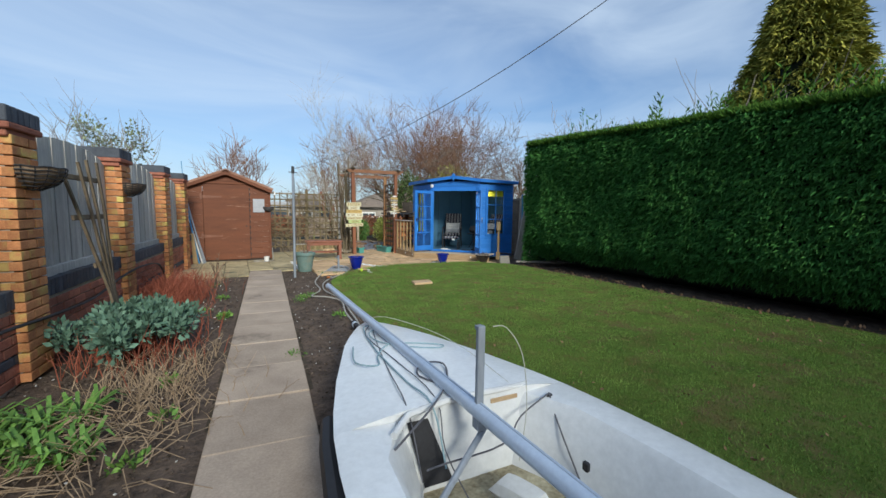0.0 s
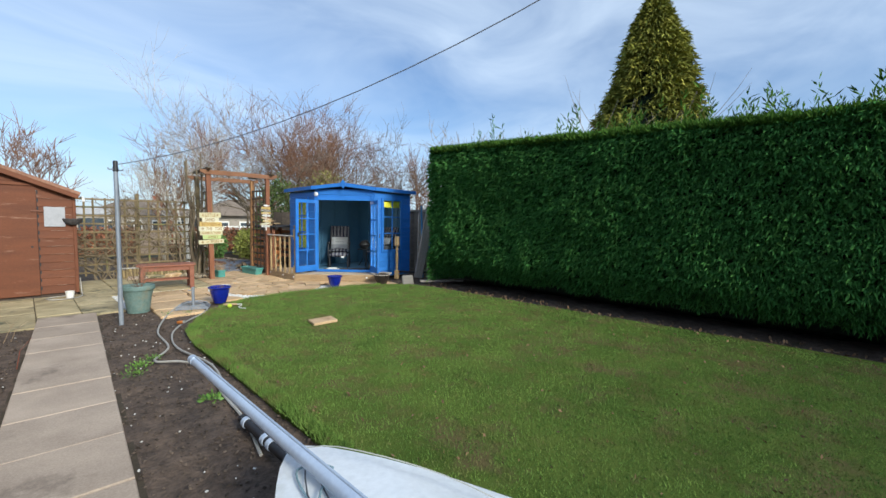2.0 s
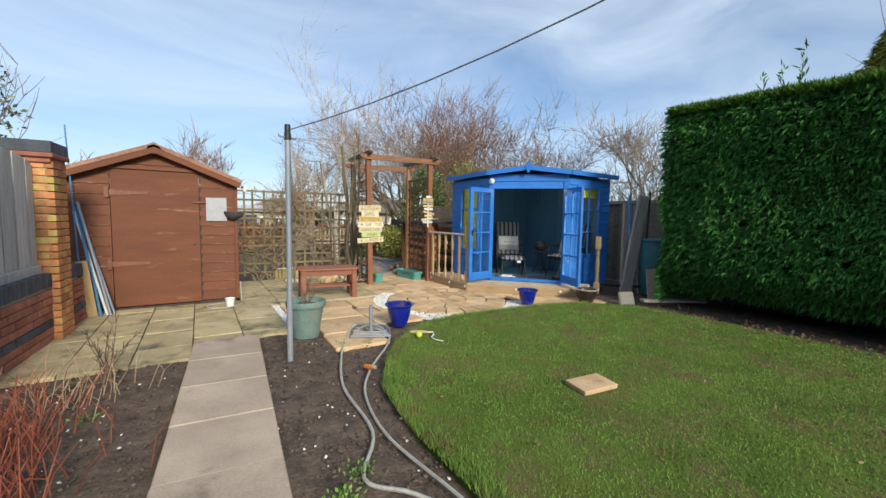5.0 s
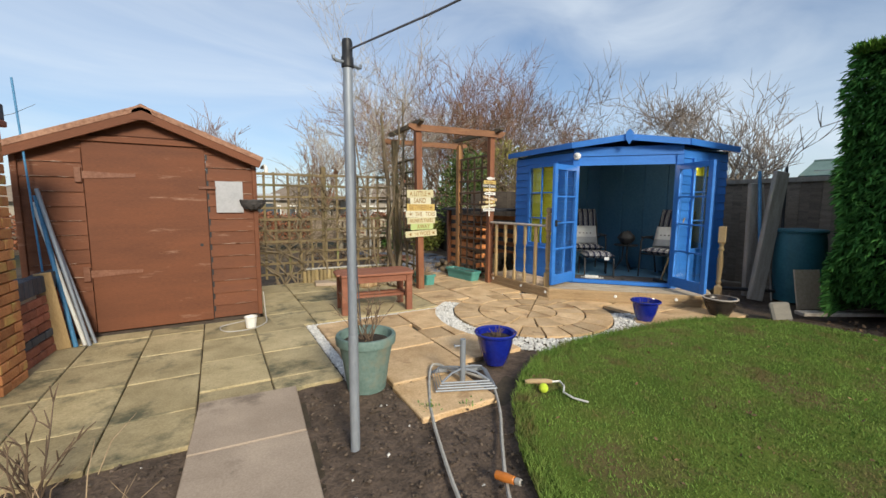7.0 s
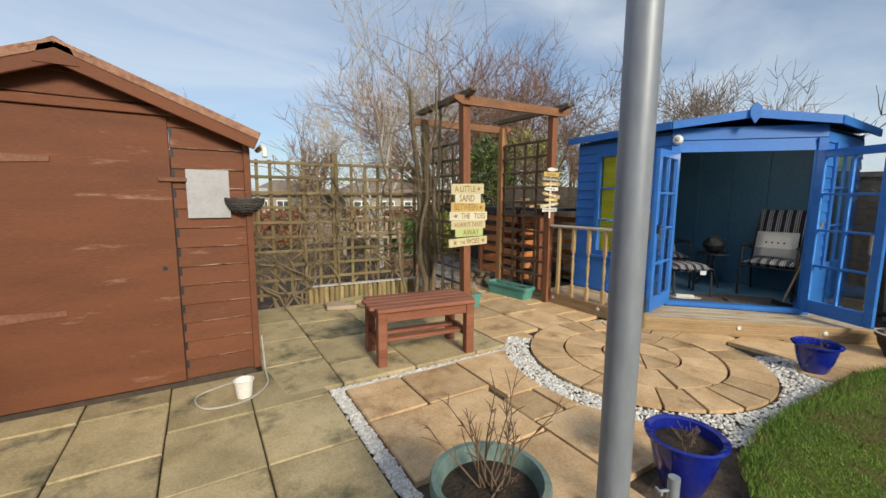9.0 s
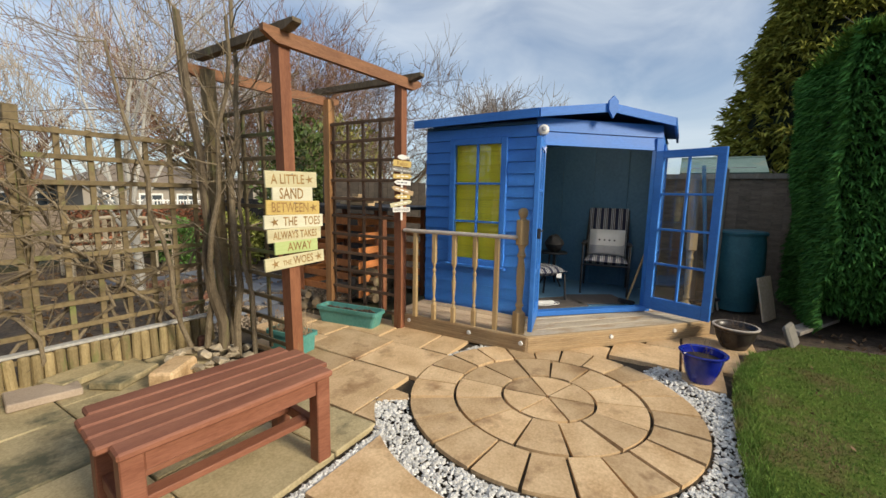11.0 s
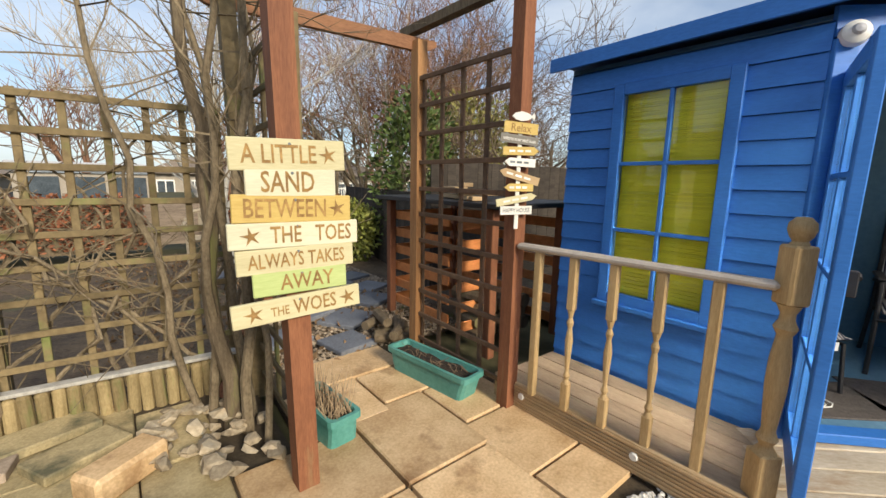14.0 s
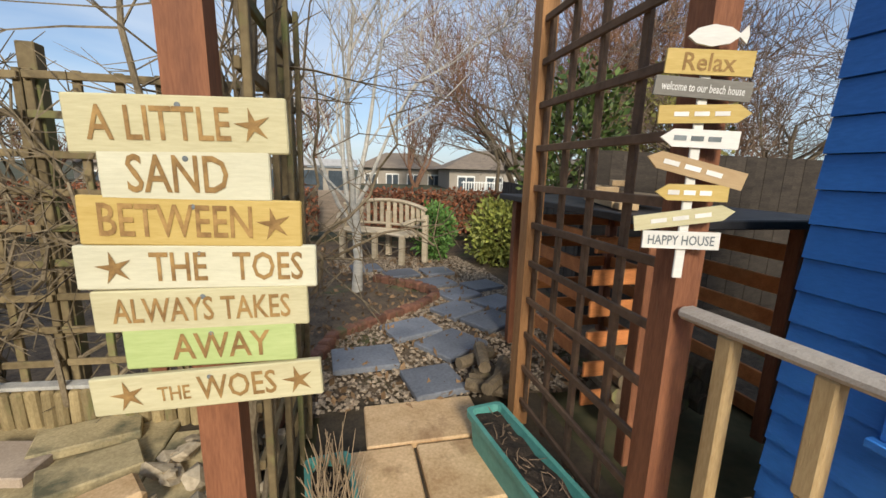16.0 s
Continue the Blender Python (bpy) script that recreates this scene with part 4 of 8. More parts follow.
    part("finial", Builder().add([(-0.05, -0.045, 0.02), (0.05, -0.045, 0.02), (0.05, -0.045, -0.06), (0, -0.045, -0.14), (-0.05, -0.045, -0.06), (0, -0.045, 0.07), (-0.05, -0.02, 0.02), (0.05, -0.02, 0.02), (0.05, -0.02, -0.06), (0, -0.02, -0.14), (-0.05, -0.02, -0.06), (0, -0.02, 0.07)], [(0, 4, 3, 2, 1, 5), (11, 7, 8, 9, 10, 6), (0, 6, 10, 4), (4, 10, 9, 3), (3, 9, 8, 2), (2, 8, 7, 1), (1, 7, 11, 5), (5, 11, 6, 0)]), BLUE_PAINT, s, m=mm)
    return mf, w


BLUE_FLOOR = material("blue_floor_paint", (0.08, 0.20, 0.34), (0.16, 0.30, 0.44), 2, 0.6, 0.2, 30)
BLUE_ROOF = material("blue_roof_felt", (0.03, 0.10, 0.28), (0.07, 0.17, 0.38), 4, 0.8, 0.4, 60)
FRONT, FRONT_W = make_summerhouse()


# ---- deck and balustrade ----
deck = thing("timber_deck", "weathered grooved softwood deck round the summerhouse", "deck", kind="structure")
P0, P1 = Vector((4.53, 11.62)), Vector((4.55, 10.17))
P2 = Vector((6.05, 8.78))
P3 = Vector((6.35, 9.3))
part("deck_frame", Builder().prism([(P0.x, P0.y), (P1.x, P1.y), (P2.x, P2.y), (P3.x, P3.y), (5.12, 10.35), (5.12, 11.62)], -0.04, DECK - 0.03), JOINT, deck)
for k in range(4):
    x = 4.60 + 0.145 * k
    lo = 10.20 if k == 0 else 10.22
    part("deck_board", Builder().box((x, (lo + 11.62) / 2, DECK - 0.012), (0.138, 11.62 - lo, 0.026), ch=0.004), SHADED_DAMP_DECK, deck)
dd = (P2 - P1).normalized()
ang = math.degrees(math.atan2(dd.y, dd.x))
for k in range(4):
    L = (P2 - P1).length - 0.03 * k
    part("deck_board", Builder().box((L / 2 + 0.06 * k, 0.075 + 0.145 * k, 0), (L, 0.138, 0.026), ch=0.004), DECK_WOOD, deck, m=pose(P1.x, P1.y, DECK - 0.008, 0, 0, ang))
for p, q in ((P0, P1), (P1, P2), (P2, P3)):
    L = (q - p).length
    m = pose(p.x, p.y, 0, 0, 0, math.degrees(math.atan2((q - p).y, (q - p).x)))
    board = part("fascia_board", Builder().box((L / 2, -0.012, DECK / 2 + 0.0), (L + 0.02, 0.026, DECK + 0.02), ch=0.004), PINE, deck, m=m)
    for k in range(7):
        part("groove_ridge", Builder().box((L / 2, -0.028, 0.014 + 0.02 * k), (L, 0.007, 0.011)), PINE, board)
for p, q, ts in ((P0, P1, (0.15, 0.62, 0.97)), (P1, P2, (0.42, 0.78))):
    for t in ts:
        pt = p + (q - p) * t
        nn = Vector(((q - p).y, -(q - p).x)).normalized() * 0.034
        lamp = thing("deck_light", "small round white deck light set in the fascia", "deck light", pose(pt.x + nn.x, pt.y + nn.y, 0.085, 90, 0, math.degrees(math.atan2((q - p).y, (q - p).x))), "deck lights")
        part("bezel", Builder().lathe([(0.0, 0.006), (0.017, 0.006), (0.021, 0.0), (0.021, -0.01)], 14), WHITE_PLASTIC, lamp)

# ---- balustrade ----
TURNED = [(0.021, 0.16), (0.011, 0.18), (0.019, 0.20), (0.010, 0.225), (0.018, 0.34), (0.021, 0.40), (0.012, 0.47), (0.019, 0.50), (0.010, 0.525), (0.021, 0.57)]
rail_a, rail_b = Vector((4.48, 11.46)), Vector((4.58, 10.30))


def newel_post(name, label, m, finial=True):
    n = thing(name, label, "newel post", m)
    part("base_block", Builder().box((0, 0, 0.10), (0.085, 0.085, 0.2), ch=0.006), PINE_UP, n)
    part("turned_shaft", Builder().lathe([(0.040, 0.20), (0.024, 0.225), (0.024, 0.235), (0.037, 0.26), (0.026, 0.285), (0.024, 0.30), (0.030, 0.38), (0.036, 0.48), (0.035, 0.58), (0.026, 0.66), (0.024, 0.68), (0.039, 0.71), (0.025, 0.74), (0.024, 0.765), (0.040, 0.80)], 16), PINE_UP, n, smooth=True)
    part("top_block", Builder().box((0, 0, 0.91), (0.085, 0.085, 0.22), ch=0.008), PINE_UP, n)
    if finial:
        part("ball_finial", Builder().lathe([(0.03, 1.02), (0.024, 1.035), (0.034, 1.05), (0.043, 1.075), (0.04, 1.10), (0.022, 1.12), (0.0, 1.123)], 16), PINE_UP, n, smooth=True)
    return n


newel_post("newel_post", "turned pine newel post with ball finial on the deck", pose(4.60, 10.27, DECK, 0, 0, -40))
newel_post("newel_post", "turned pine newel post without finial beside the deck", pose(6.52, 8.98, 0.0, 0, 0, 20), False)
bal = thing("balustrade", "turned pine balustrade with pale handrail on the deck", "balustrade", pose(rail_a.x, rail_a.y, DECK, 0, 0, math.degrees(math.atan2((rail_b - rail_a).y, (rail_b - rail_a).x))))
BL = (rail_b - rail_a).length
part("handrail", Builder().box((BL / 2, 0, 0.865), (BL, 0.06, 0.035), ch=0.012), RAIL_WOOD, bal, "pale bleached handrail")
for k in range(5):
    x = 0.14 + 0.21 * k
    if k in (0, 4):
        part("baluster", Builder().box((x, 0, 0.424), (0.042, 0.042, 0.848), ch=0.005), PINE_UP, bal)
    else:
        b = Builder().box((x, 0, 0.08), (0.042, 0.042, 0.16), ch=0.005).box((x, 0, 0.708), (0.042, 0.042, 0.28), ch=0.005)
        b.lathe(TURNED, 10, pose(x, 0, 0))
        part("baluster", b, PINE_UP, bal)

# ---- pergola ----
perg = thing("pergola", "red-brown stained timber pergola arch over the garden path", "pergola")
P_FL, P_FR, P_RL, P_RR = (3.26, 11.60), (4.48, 11.50), (3.32, 12.62), (4.50, 12.50)


def post(parent, base, top, w, mat, name="post"):
    b = Builder()
    h = w / 2
    vs = [(base[0] + i * h, base[1] + j * h, base[2]) for i, j in ((-1, -1), (1, -1), (1, 1), (-1, 1))] + [(top[0] + i * h, top[1] + j * h, top[2]) for i, j in ((-1, -1), (1, -1), (1, 1), (-1, 1))]
    b.add(vs, [(3, 2, 1, 0), (4, 5, 6, 7), (0, 1, 5, 4), (1, 2, 6, 5), (2, 3, 7, 6), (3, 0, 4, 7)])
    return part(name, b, mat, parent)


post(perg, (*P_FL, -0.05), (3.225, 11.62, 2.40), 0.092, PERGOLA_WOOD)
post(perg, (*P_FR, -0.05), (4.50, 11.52, 2.40), 0.085, PERGOLA_WOOD)
post(perg, (*P_RL, -0.05), (3.27, 12.62, 2.36), 0.085, TRELLIS_GREEN)
post(perg, (*P_RR, -0.05), (4.52, 12.52, 2.36), 0.085, SUNLIT_ORANGE_POST)


def beam(parent, p, q, w, h, over, name="beam", mat=None, tail=True):
    """A beam between two points with shaped tails at both ends."""
    p, q = Vector(p), Vector(q)
    d = (q - p).normalized()
    L = (q - p).length + 2 * over
    m = Matrix.Translation(p - d * over) @ pose(0, 0, 0, 0, 0, math.degrees(math.atan2(d.y, d.x)))
    prof = [(0, h), (L, h), (L, h * 0.55), (L - 0.10, 0), (0.10, 0), (0, h * 0.55)] if tail else [(0, h), (L, h), (L, 0), (0, 0)]
    k = len(prof)
    vs = [(x, -w / 2, z) for x, z in prof] + [(x, w / 2, z) for x, z in prof]
    return part(name, Builder().add(vs, [tuple(range(k)), tuple(reversed(range(k, 2 * k)))] + [(i, k + i, k + (i + 1) % k, (i + 1) % k) for i in range(k)]), mat or BEAM_WOOD, parent, m=m)


beam(perg, (3.22, 11.56, 2.36), (4.54, 11.46, 2.34), 0.045, 0.095, 0.17)
beam(perg, (3.26, 12.68, 2.30), (4.52, 12.57, 2.28), 0.045, 0.09, 0.17)
beam(perg, (3.21, 11.62, 2.44), (3.26, 12.62, 2.40), 0.07, 0.06, 0.22, mat=BARK)
beam(perg, (4.54, 11.52, 2.42), (4.53, 12.52, 2.38), 0.07, 0.06, 0.22, mat=BARK)


def trellis(name, label, m, length, height, cols, rows, mat, thick=0.022, low=0.1, wide=0.032):
    """A square trellis in the x-z plane: uprights behind, laths in front, each a part."""
    t = thing(name, label, "trellis", m)
    rng = random.Random(len(bpy.data.objects))
    for i in range(cols):
        x = wide / 2 + (length - wide) * i / (cols - 1)
        part("upright", Builder().box((0, 0, (height + low * 0.3) / 2), (wide, thick, height - low * 0.3), ch=0.003), mat, t, m=pose(x + rng.uniform(-0.006, 0.006), 0, 0, 0, rng.uniform(-0.5, 0.5), 0))
    for j in range(rows):
        z = low + (height - low - 0.03) * j / (rows - 1)
        part("lath", Builder().box((length / 2, -thick - 0.002, 0), (length, thick * 0.8, wide), ch=0.003), mat, t, m=pose(0, 0, z + rng.uniform(-0.006, 0.006), 0, rng.uniform(-0.3, 0.3), 0))
    return t


trellis("pergola_trellis", "dark brown square trellis panel fixed between pergola posts", pose(4.52, 12.47, 0.02, 0, 0, -90), 0.92, 2.1, 5, 11, TRELLIS_DARK)
trellis("pergola_trellis", "mossy square trellis panel with climbing stems on the pergola", pose(3.36, 12.57, 0.02, 0, 0, -92), 0.86, 2.0, 4, 11, TRELLIS_GREEN)
# back boundary trellis
TB = [(1.02, 12.98), (2.14, 12.92), (3.26, 12.84)]
for (xa, ya), (xb, yb) in zip(TB, TB[1:]):
    L = math.hypot(xb - xa, yb - ya) - 0.02
    trellis("boundary_trellis", "mossy weathered square trellis fence panel full of bare stems", pose(xa, ya, 0.06, 0, 0, math.degrees(math.atan2(yb - ya, xb - xa))), L, 1.72, 7, 10, TRELLIS_GREEN, wide=0.036)
for x, y in TB[:2]:
    fp = thing("fence_post", "mossy square timber post of the trellis fence", "post", pose(x, y + 0.05, 0))
    part("shaft", Builder().box((0, 0, 0.92), (0.075, 0.075, 1.96), ch=0.005), TRELLIS_GREEN, fp)

# log edging under the trellis
LOG = material("split_log", (0.20, 0.15, 0.07), (0.40, 0.31, 0.16), 4, 0.9, 0.5, 40, stretch=(3, 3, 1), vary=0.3, stain=(0.20, 0.22, 0.08), stain_scale=3)
edging = thing("log_edging", "low edging of upright half logs with a top rail", "edging", pose(1.75, 12.90, 0, 0, 0, -5))
for k in range(24):
    part("half_log", Builder().lathe([(0.0, -0.05), (0.031, -0.05), (0.031, 0.19), (0.022, 0.205), (0.0, 0.21)], 10), LOG, edging, m=pose(0.035 + 0.064 * k, 0, random.uniform(-0.01, 0.01), random.uniform(-2, 2), random.uniform(-2, 2), random.uniform(0, 360)))
part("top_rail", Builder().box((0.77, 0.01, 0.222), (1.56, 0.07, 0.022), ch=0.005), GREY_WOOD, edging)

# ---- bench ----
def make_bench():
    t = thing("slatted_bench", "low red-brown stained slatted wooden bench on the old slabs", "bench", pose(2.237, 10.826, 0, 0, 0, -7))
    for k in range(5):
        y = -0.20 + 0.10 * k
        L = 0.95 if 0 < k < 4 else 0.87
        part("slat", Builder().box((0, y, 0.462), (L, 0.092, 0.032), ch=0.008), BENCH_RED, t)
    for sx in (-1, 1):
        for sy in (-1, 1):
            part("leg", Builder().box((sx * 0.39, sy * 0.19, 0.222), (0.075, 0.075, 0.445), ch=0.005), BENCH_RED, t)
        part("end_rail", Builder().box((sx * 0.39, 0, 0.405), (0.04, 0.305, 0.08), ch=0.004), BENCH_RED, t)
        part("low_rail", Builder().box((sx * 0.39, 0, 0.17), (0.04, 0.305, 0.06), ch=0.004), BENCH_RED, t)
    for y in (-0.2, 0.2):
        part("side_rail", Builder().box((0, y * 1.02, 0.405), (0.705, 0.03, 0.08), ch=0.004), BENCH_RED, t)
    part("stretcher", Builder().box((0, -0.08, 0.18), (0.74, 0.075, 0.03), ch=0.004), BENCH_RED, t)
    part("stretcher", Builder().box((0, 0.10, 0.18), (0.74, 0.075, 0.03), ch=0.004), BENCH_RED, t)


make_bench()

# ---- washing line pole ----
pole = thing("clothes_pole", "grey galvanised washing line pole standing in the soil", "pole", pose(1.168, 8.15, 0))
part("lower_tube", Builder().tube([(0, 0, -0.2), (0, 0, 0.62)], 0.026, 18), GALV, pole, smooth=True)
part("upper_tube", Builder().tube([(0, 0, 0.62), (0, 0, 2.01)], 0.0235, 18), GALV, pole, smooth=True)
part("cap", Builder().lathe([(0.0, 2.105), (0.022, 2.10), (0.026, 2.085), (0.026, 2.02), (0.03, 2.015), (0.03, 1.97), (0.024, 1.965)], 16), BLACK_RUBBER, pole, smooth=True)
for a in (0, 180):
    part("line_hook", Builder().tube([(0.02, 0, 1.99), (0.07, 0, 1.985), (0.085, 0, 1.99), (0.088, 0, 2.005)], 0.008, 8, m=pose(0, 0, 0, 0, 0, a + 25)), GALV, pole)
CORD = material("grey_cord", (0.06, 0.06, 0.07), (0.14, 0.14, 0.16), 20, 0.8, 0, 60)
line = thing("washing_line", "dark washing line running from the pole to the house", "washing line", pose(1.168, 8.15, 2.03))
az_line = radians(153.9)
part("cord", Builder().tube([(math.sin(az_line) * s, math.cos(az_line) * s, 0.02 + 0.07 * s + 0.033 * s * s) for s in [0.5 * k for k in range(26)]], 0.0048, 6), CORD, line)
part("cord", Builder().tube([(0.02, 0.02, -0.02), (0.035, 0.02, -0.5), (0.03, 0.025, -1.0), (0.05, 0.03, -1.35)], 0.004, 5), CORD, line, "loose hanging end")


# ---- pots ----
def twiggy(b, base, h, n, rng, r=0.005, spread=0.5, fork=2):
    """Bare woody stems that fork."""
    for _ in range(n):
        a, s = rng.uniform(0, 6.28), rng.uniform(0.1, spread)
        p = Vector(base) + Vector((rng.uniform(-0.04, 0.04), rng.uniform(-0.04, 0.04), 0))
        pts = [p]
        d = Vector((math.cos(a) * s, math.sin(a) * s, 1)).normalized()
        H = h * rng.uniform(0.55, 1.1)
        for k in range(4):
            d = (d + Vector((rng.uniform(-0.25, 0.25), rng.uniform(-0.25, 0.25), rng.uniform(-0.05, 0.2)))).normalized()
            pts.append(pts[-1] + d * H / 4)
            for _f in range(fork):
                if k > 0:
                    e = (d + Vector((rng.uniform(-0.9, 0.9), rng.uniform(-0.9, 0.9), rng.uniform(-0.3, 0.5)))).normalized()
                    q = pts[-1] + e * H * rng.uniform(0.08, 0.22)
                    b.tube([pts[-1], (pts[-1] + q) / 2 + Vector((0, 0, 0.004)), q], [r * 0.6, r * 0.5, r * 0.3], 4, False)
        b.tube(pts, [r * (1 - 0.15 * k) for k in range(5)], 5, False)


def pot(name, label, m, prof, mat, soil_z, soil_r, feet=False):
    t = thing(name, label, "plant pot", m)
    part("pot_wall", Builder().lathe(prof, 28), mat, t, smooth=True)
    b = Builder().lathe([(0.0, soil_z + 0.012), (soil_r * 0.5, soil_z + 0.008), (soil_r, soil_z)], 20)
    part("compost", b, COMPOST, t)
    return t


def pot_profile(r0, r1, h, rim, t=0.012):
    return [(0, 0.002), (r0, 0.002), (r0 + (r1 - r0) * 0.5, h * 0.5), (r1, h - rim), (r1 + 0.018, h - rim), (r1 + 0.022, h - 0.01), (r1 + 0.016, h), (r1 - 0.004, h), (r1 - t, h - 0.02), (r1 - t - 0.02, h * 0.7)]


big = pot("plant_pot", "large faded green plastic pot with dead twiggy shrub", pose(1.455, 8.81, -0.01), pot_profile(0.135, 0.19, 0.40, 0.06), TEAL_POT, 0.34, 0.175)
b = Builder()
twiggy(b, (0, 0, 0.33), 0.38, 16, random.Random(2), 0.004, 0.8, 2)
part("dead_shrub", b, TWIG, big)
blue_prof = [(0, 0.002), (0.085, 0.002), (0.095, 0.02), (0.125, 0.11), (0.145, 0.20), (0.15, 0.235), (0.172, 0.25), (0.176, 0.265), (0.166, 0.272), (0.145, 0.262), (0.135, 0.20)]
bp = pot("plant_pot", "glossy cobalt blue glazed pot with withered plant", pose(2.52, 8.70, 0.0), blue_prof, COBALT, 0.215, 0.138)
b = Builder()
twiggy(b, (0, 0, 0.21), 0.10, 18, random.Random(5), 0.003, 1.6, 1)
part("withered_plant", b, TWIG, bp)
bp2 = pot("plant_pot", "small cobalt blue glazed pot near the deck", pose(4.76, 8.87, 0.0), [(r * 0.93, z * 0.86) for r, z in blue_prof], COBALT, 0.18, 0.128)
b = Builder()
twiggy(b, (0, 0, 0.18), 0.16, 5, random.Random(6), 0.002, 0.6, 1)
part("thin_plant", b, TWIG, bp2)
bk = pot("plant_pot", "dark glazed pot with pale rim at the lawn's edge", pose(5.76, 8.58, 0.0), [(0, 0.002), (0.10, 0.002), (0.15, 0.10), (0.165, 0.17), (0.18, 0.18), (0.182, 0.2), (0.17, 0.205), (0.155, 0.19), (0.15, 0.15)], DARK_POT, 0.17, 0.15)
part("rim", Builder().lathe([(0.166, 0.202), (0.184, 0.202), (0.186, 0.212), (0.166, 0.214)], 28), RAIL_WOOD, bk)
b = Builder()
twiggy(b, (0, 0, 0.16), 0.14, 12, random.Random(8), 0.003, 1.2, 1)
part("withered_plant", b, TWIG, bk)


def trough(m, L, W, H, label, fill):
    t = thing("planter_trough", label, "planter", m)
    b = Builder()
    o, i2 = 0.86, 0.012
    rings = [(L * o / 2, W * o / 2, 0.0), (L / 2 - 0.015, W / 2 - 0.015, H - 0.035), (L / 2, W / 2, H - 0.035), (L / 2, W / 2, H), (L / 2 - 0.022, W / 2 - 0.022, H), (L / 2 - 0.03, W / 2 - 0.03, H - 0.05)]
    vs, fs = [], []
    n = 12
    for hx, hy, z in rings:
        r = min(0.03, hy * 0.4)
        for cx, cy, a0 in ((hx - r, hy - r, 0), (-hx + r, hy - r, 90), (-hx + r, -hy + r, 180), (hx - r, -hy + r, 270)):
            for k in range(3):
                a = radians(a0 + 45 * k)
                vs.append((cx + r * math.cos(a), cy + r * math.sin(a), z))
    for q in range(len(rings) - 1):
        for k in range(n):
            fs.append((q * n + k, q * n + (k + 1) % n, (q + 1) * n + (k + 1) % n, (q + 1) * n + k))
    fs.append(tuple(reversed(range(n))))
    b.add(vs, fs)
    part("trough", b, TEAL, t)
    soil = Builder()
    for i in range(15):
        for j in range(5):
            soil.v.append(((i / 14 - 0.5) * (L - 0.05), (j / 4 - 0.5) * (W - 0.05), H - 0.035 + random.uniform(-0.012, 0.012)))
    for i in range(14):
        for j in range(4):
            soil.f.append((i * 5 + j, (i + 1) * 5 + j, (i + 1) * 5 + j + 1, i * 5 + j + 1))
    part("compost", soil, COMPOST, t)
    st = Builder()
    rng = random.Random(int(L * 100))
    for _ in range(fill):
        p = Vector((rng.uniform(-0.44, 0.44) * L, rng.uniform(-0.36, 0.36) * W, H - 0.04))
        h = rng.uniform(0.03, 0.24) if fill > 60 else rng.uniform(0.01, 0.05)
        q = p + Vector((rng.uniform(-0.06, 0.06), rng.uniform(-0.06, 0.06), h))
        st.tube([p, (p + q) / 2 + Vector((rng.uniform(-0.015, 0.015), 0, 0)), q], [0.003, 0.0025, 0.0012], 4, False)
    tagged(part("stem_growth", st, STRAW if fill > 60 else TWIG, t), kind="stuff")


STRAW = material("dry_stem", (0.22, 0.15, 0.09), (0.45, 0.34, 0.22), 5, 0.9, 0, 40)
trough(pose(4.30, 12.02, 0.0, 0, 0, 98), 0.75, 0.21, 0.165, "long teal plastic trough with dark compost by the trellis", 40)
trough(pose(3.49, 11.93, 0.0, 0, 0, 97), 0.44, 0.19, 0.17, "short teal plastic trough with dead stems beside a post", 130)

# ---- parasol base ----
ps = thing("parasol_base", "grey metal parasol base with wire grid and tube", "parasol base", pose(2.09, 8.52, 0.0, 0, 0, -22))
for i, s in enumerate((0.215, 0.20, 0.185, 0.17)):
    z = 0.02 + 0.014 * i
    part("wire_ring", Builder().tube([(s, s * 0.75, z), (-s, s * 0.75, z), (-s, -s * 0.75, z), (s, -s * 0.75, z), (s, s * 0.75, z)], 0.007, 6), GALV, ps)
for sx in (-1, 1):
    for sy in (-1, 1):
        part("arm", Builder().tube([(0.02 * sx, 0.02 * sy, 0.11), (0.09 * sx, 0.06 * sy, 0.10), (0.17 * sx, 0.125 * sy, 0.065)], 0.008, 6), GALV, ps)
part("tube", Builder().tube([(0, 0, 0.02), (0, 0, 0.33)], 0.021, 16), GALV, ps, smooth=True)
part("clamp_screw", Builder().tube([(-0.02, 0, 0.28), (-0.06, 0, 0.28)], 0.006, 8).box((-0.06, 0, 0.28), (0.008, 0.035, 0.012)), GALV, ps)

# ---- overhead light, motion light and little outdoor fittings ----
BULB = lamp_material("lit_bulb", (1.0, 0.72, 0.42), 30.0)
cl = thing("ceiling_lamp", "small lit warm bulb under the summerhouse ceiling", "lamp", pose(5.87, 10.07, 2.035))
part("rose", Builder().lathe([(0.0, 0.04), (0.045, 0.04), (0.045, 0.02), (0.02, 0.01)], 16), WHITE_PLASTIC, cl)
part("bulb", Builder().lathe([(0.0, -0.05), (0.02, -0.045), (0.03, -0.025), (0.024, 0.0), (0.014, 0.012)], 16), BULB, cl, "glowing warm bulb", smooth=True)
bulb = new("bulb_light", bpy.data.lights.new("bulb_light", "POINT"))
bulb.data.energy, bulb.data.color, bulb.data.shadow_soft_size = 9.0, (1.0, 0.75, 0.5), 0.03
bulb.matrix_world = pose(5.87, 10.07, 1.93)
ml_light = thing("security_light", "round white bulkhead light on the blue fascia", "outdoor light", FRONT @ pose(0.05, -0.035, 1.99, 80, 0, -20))
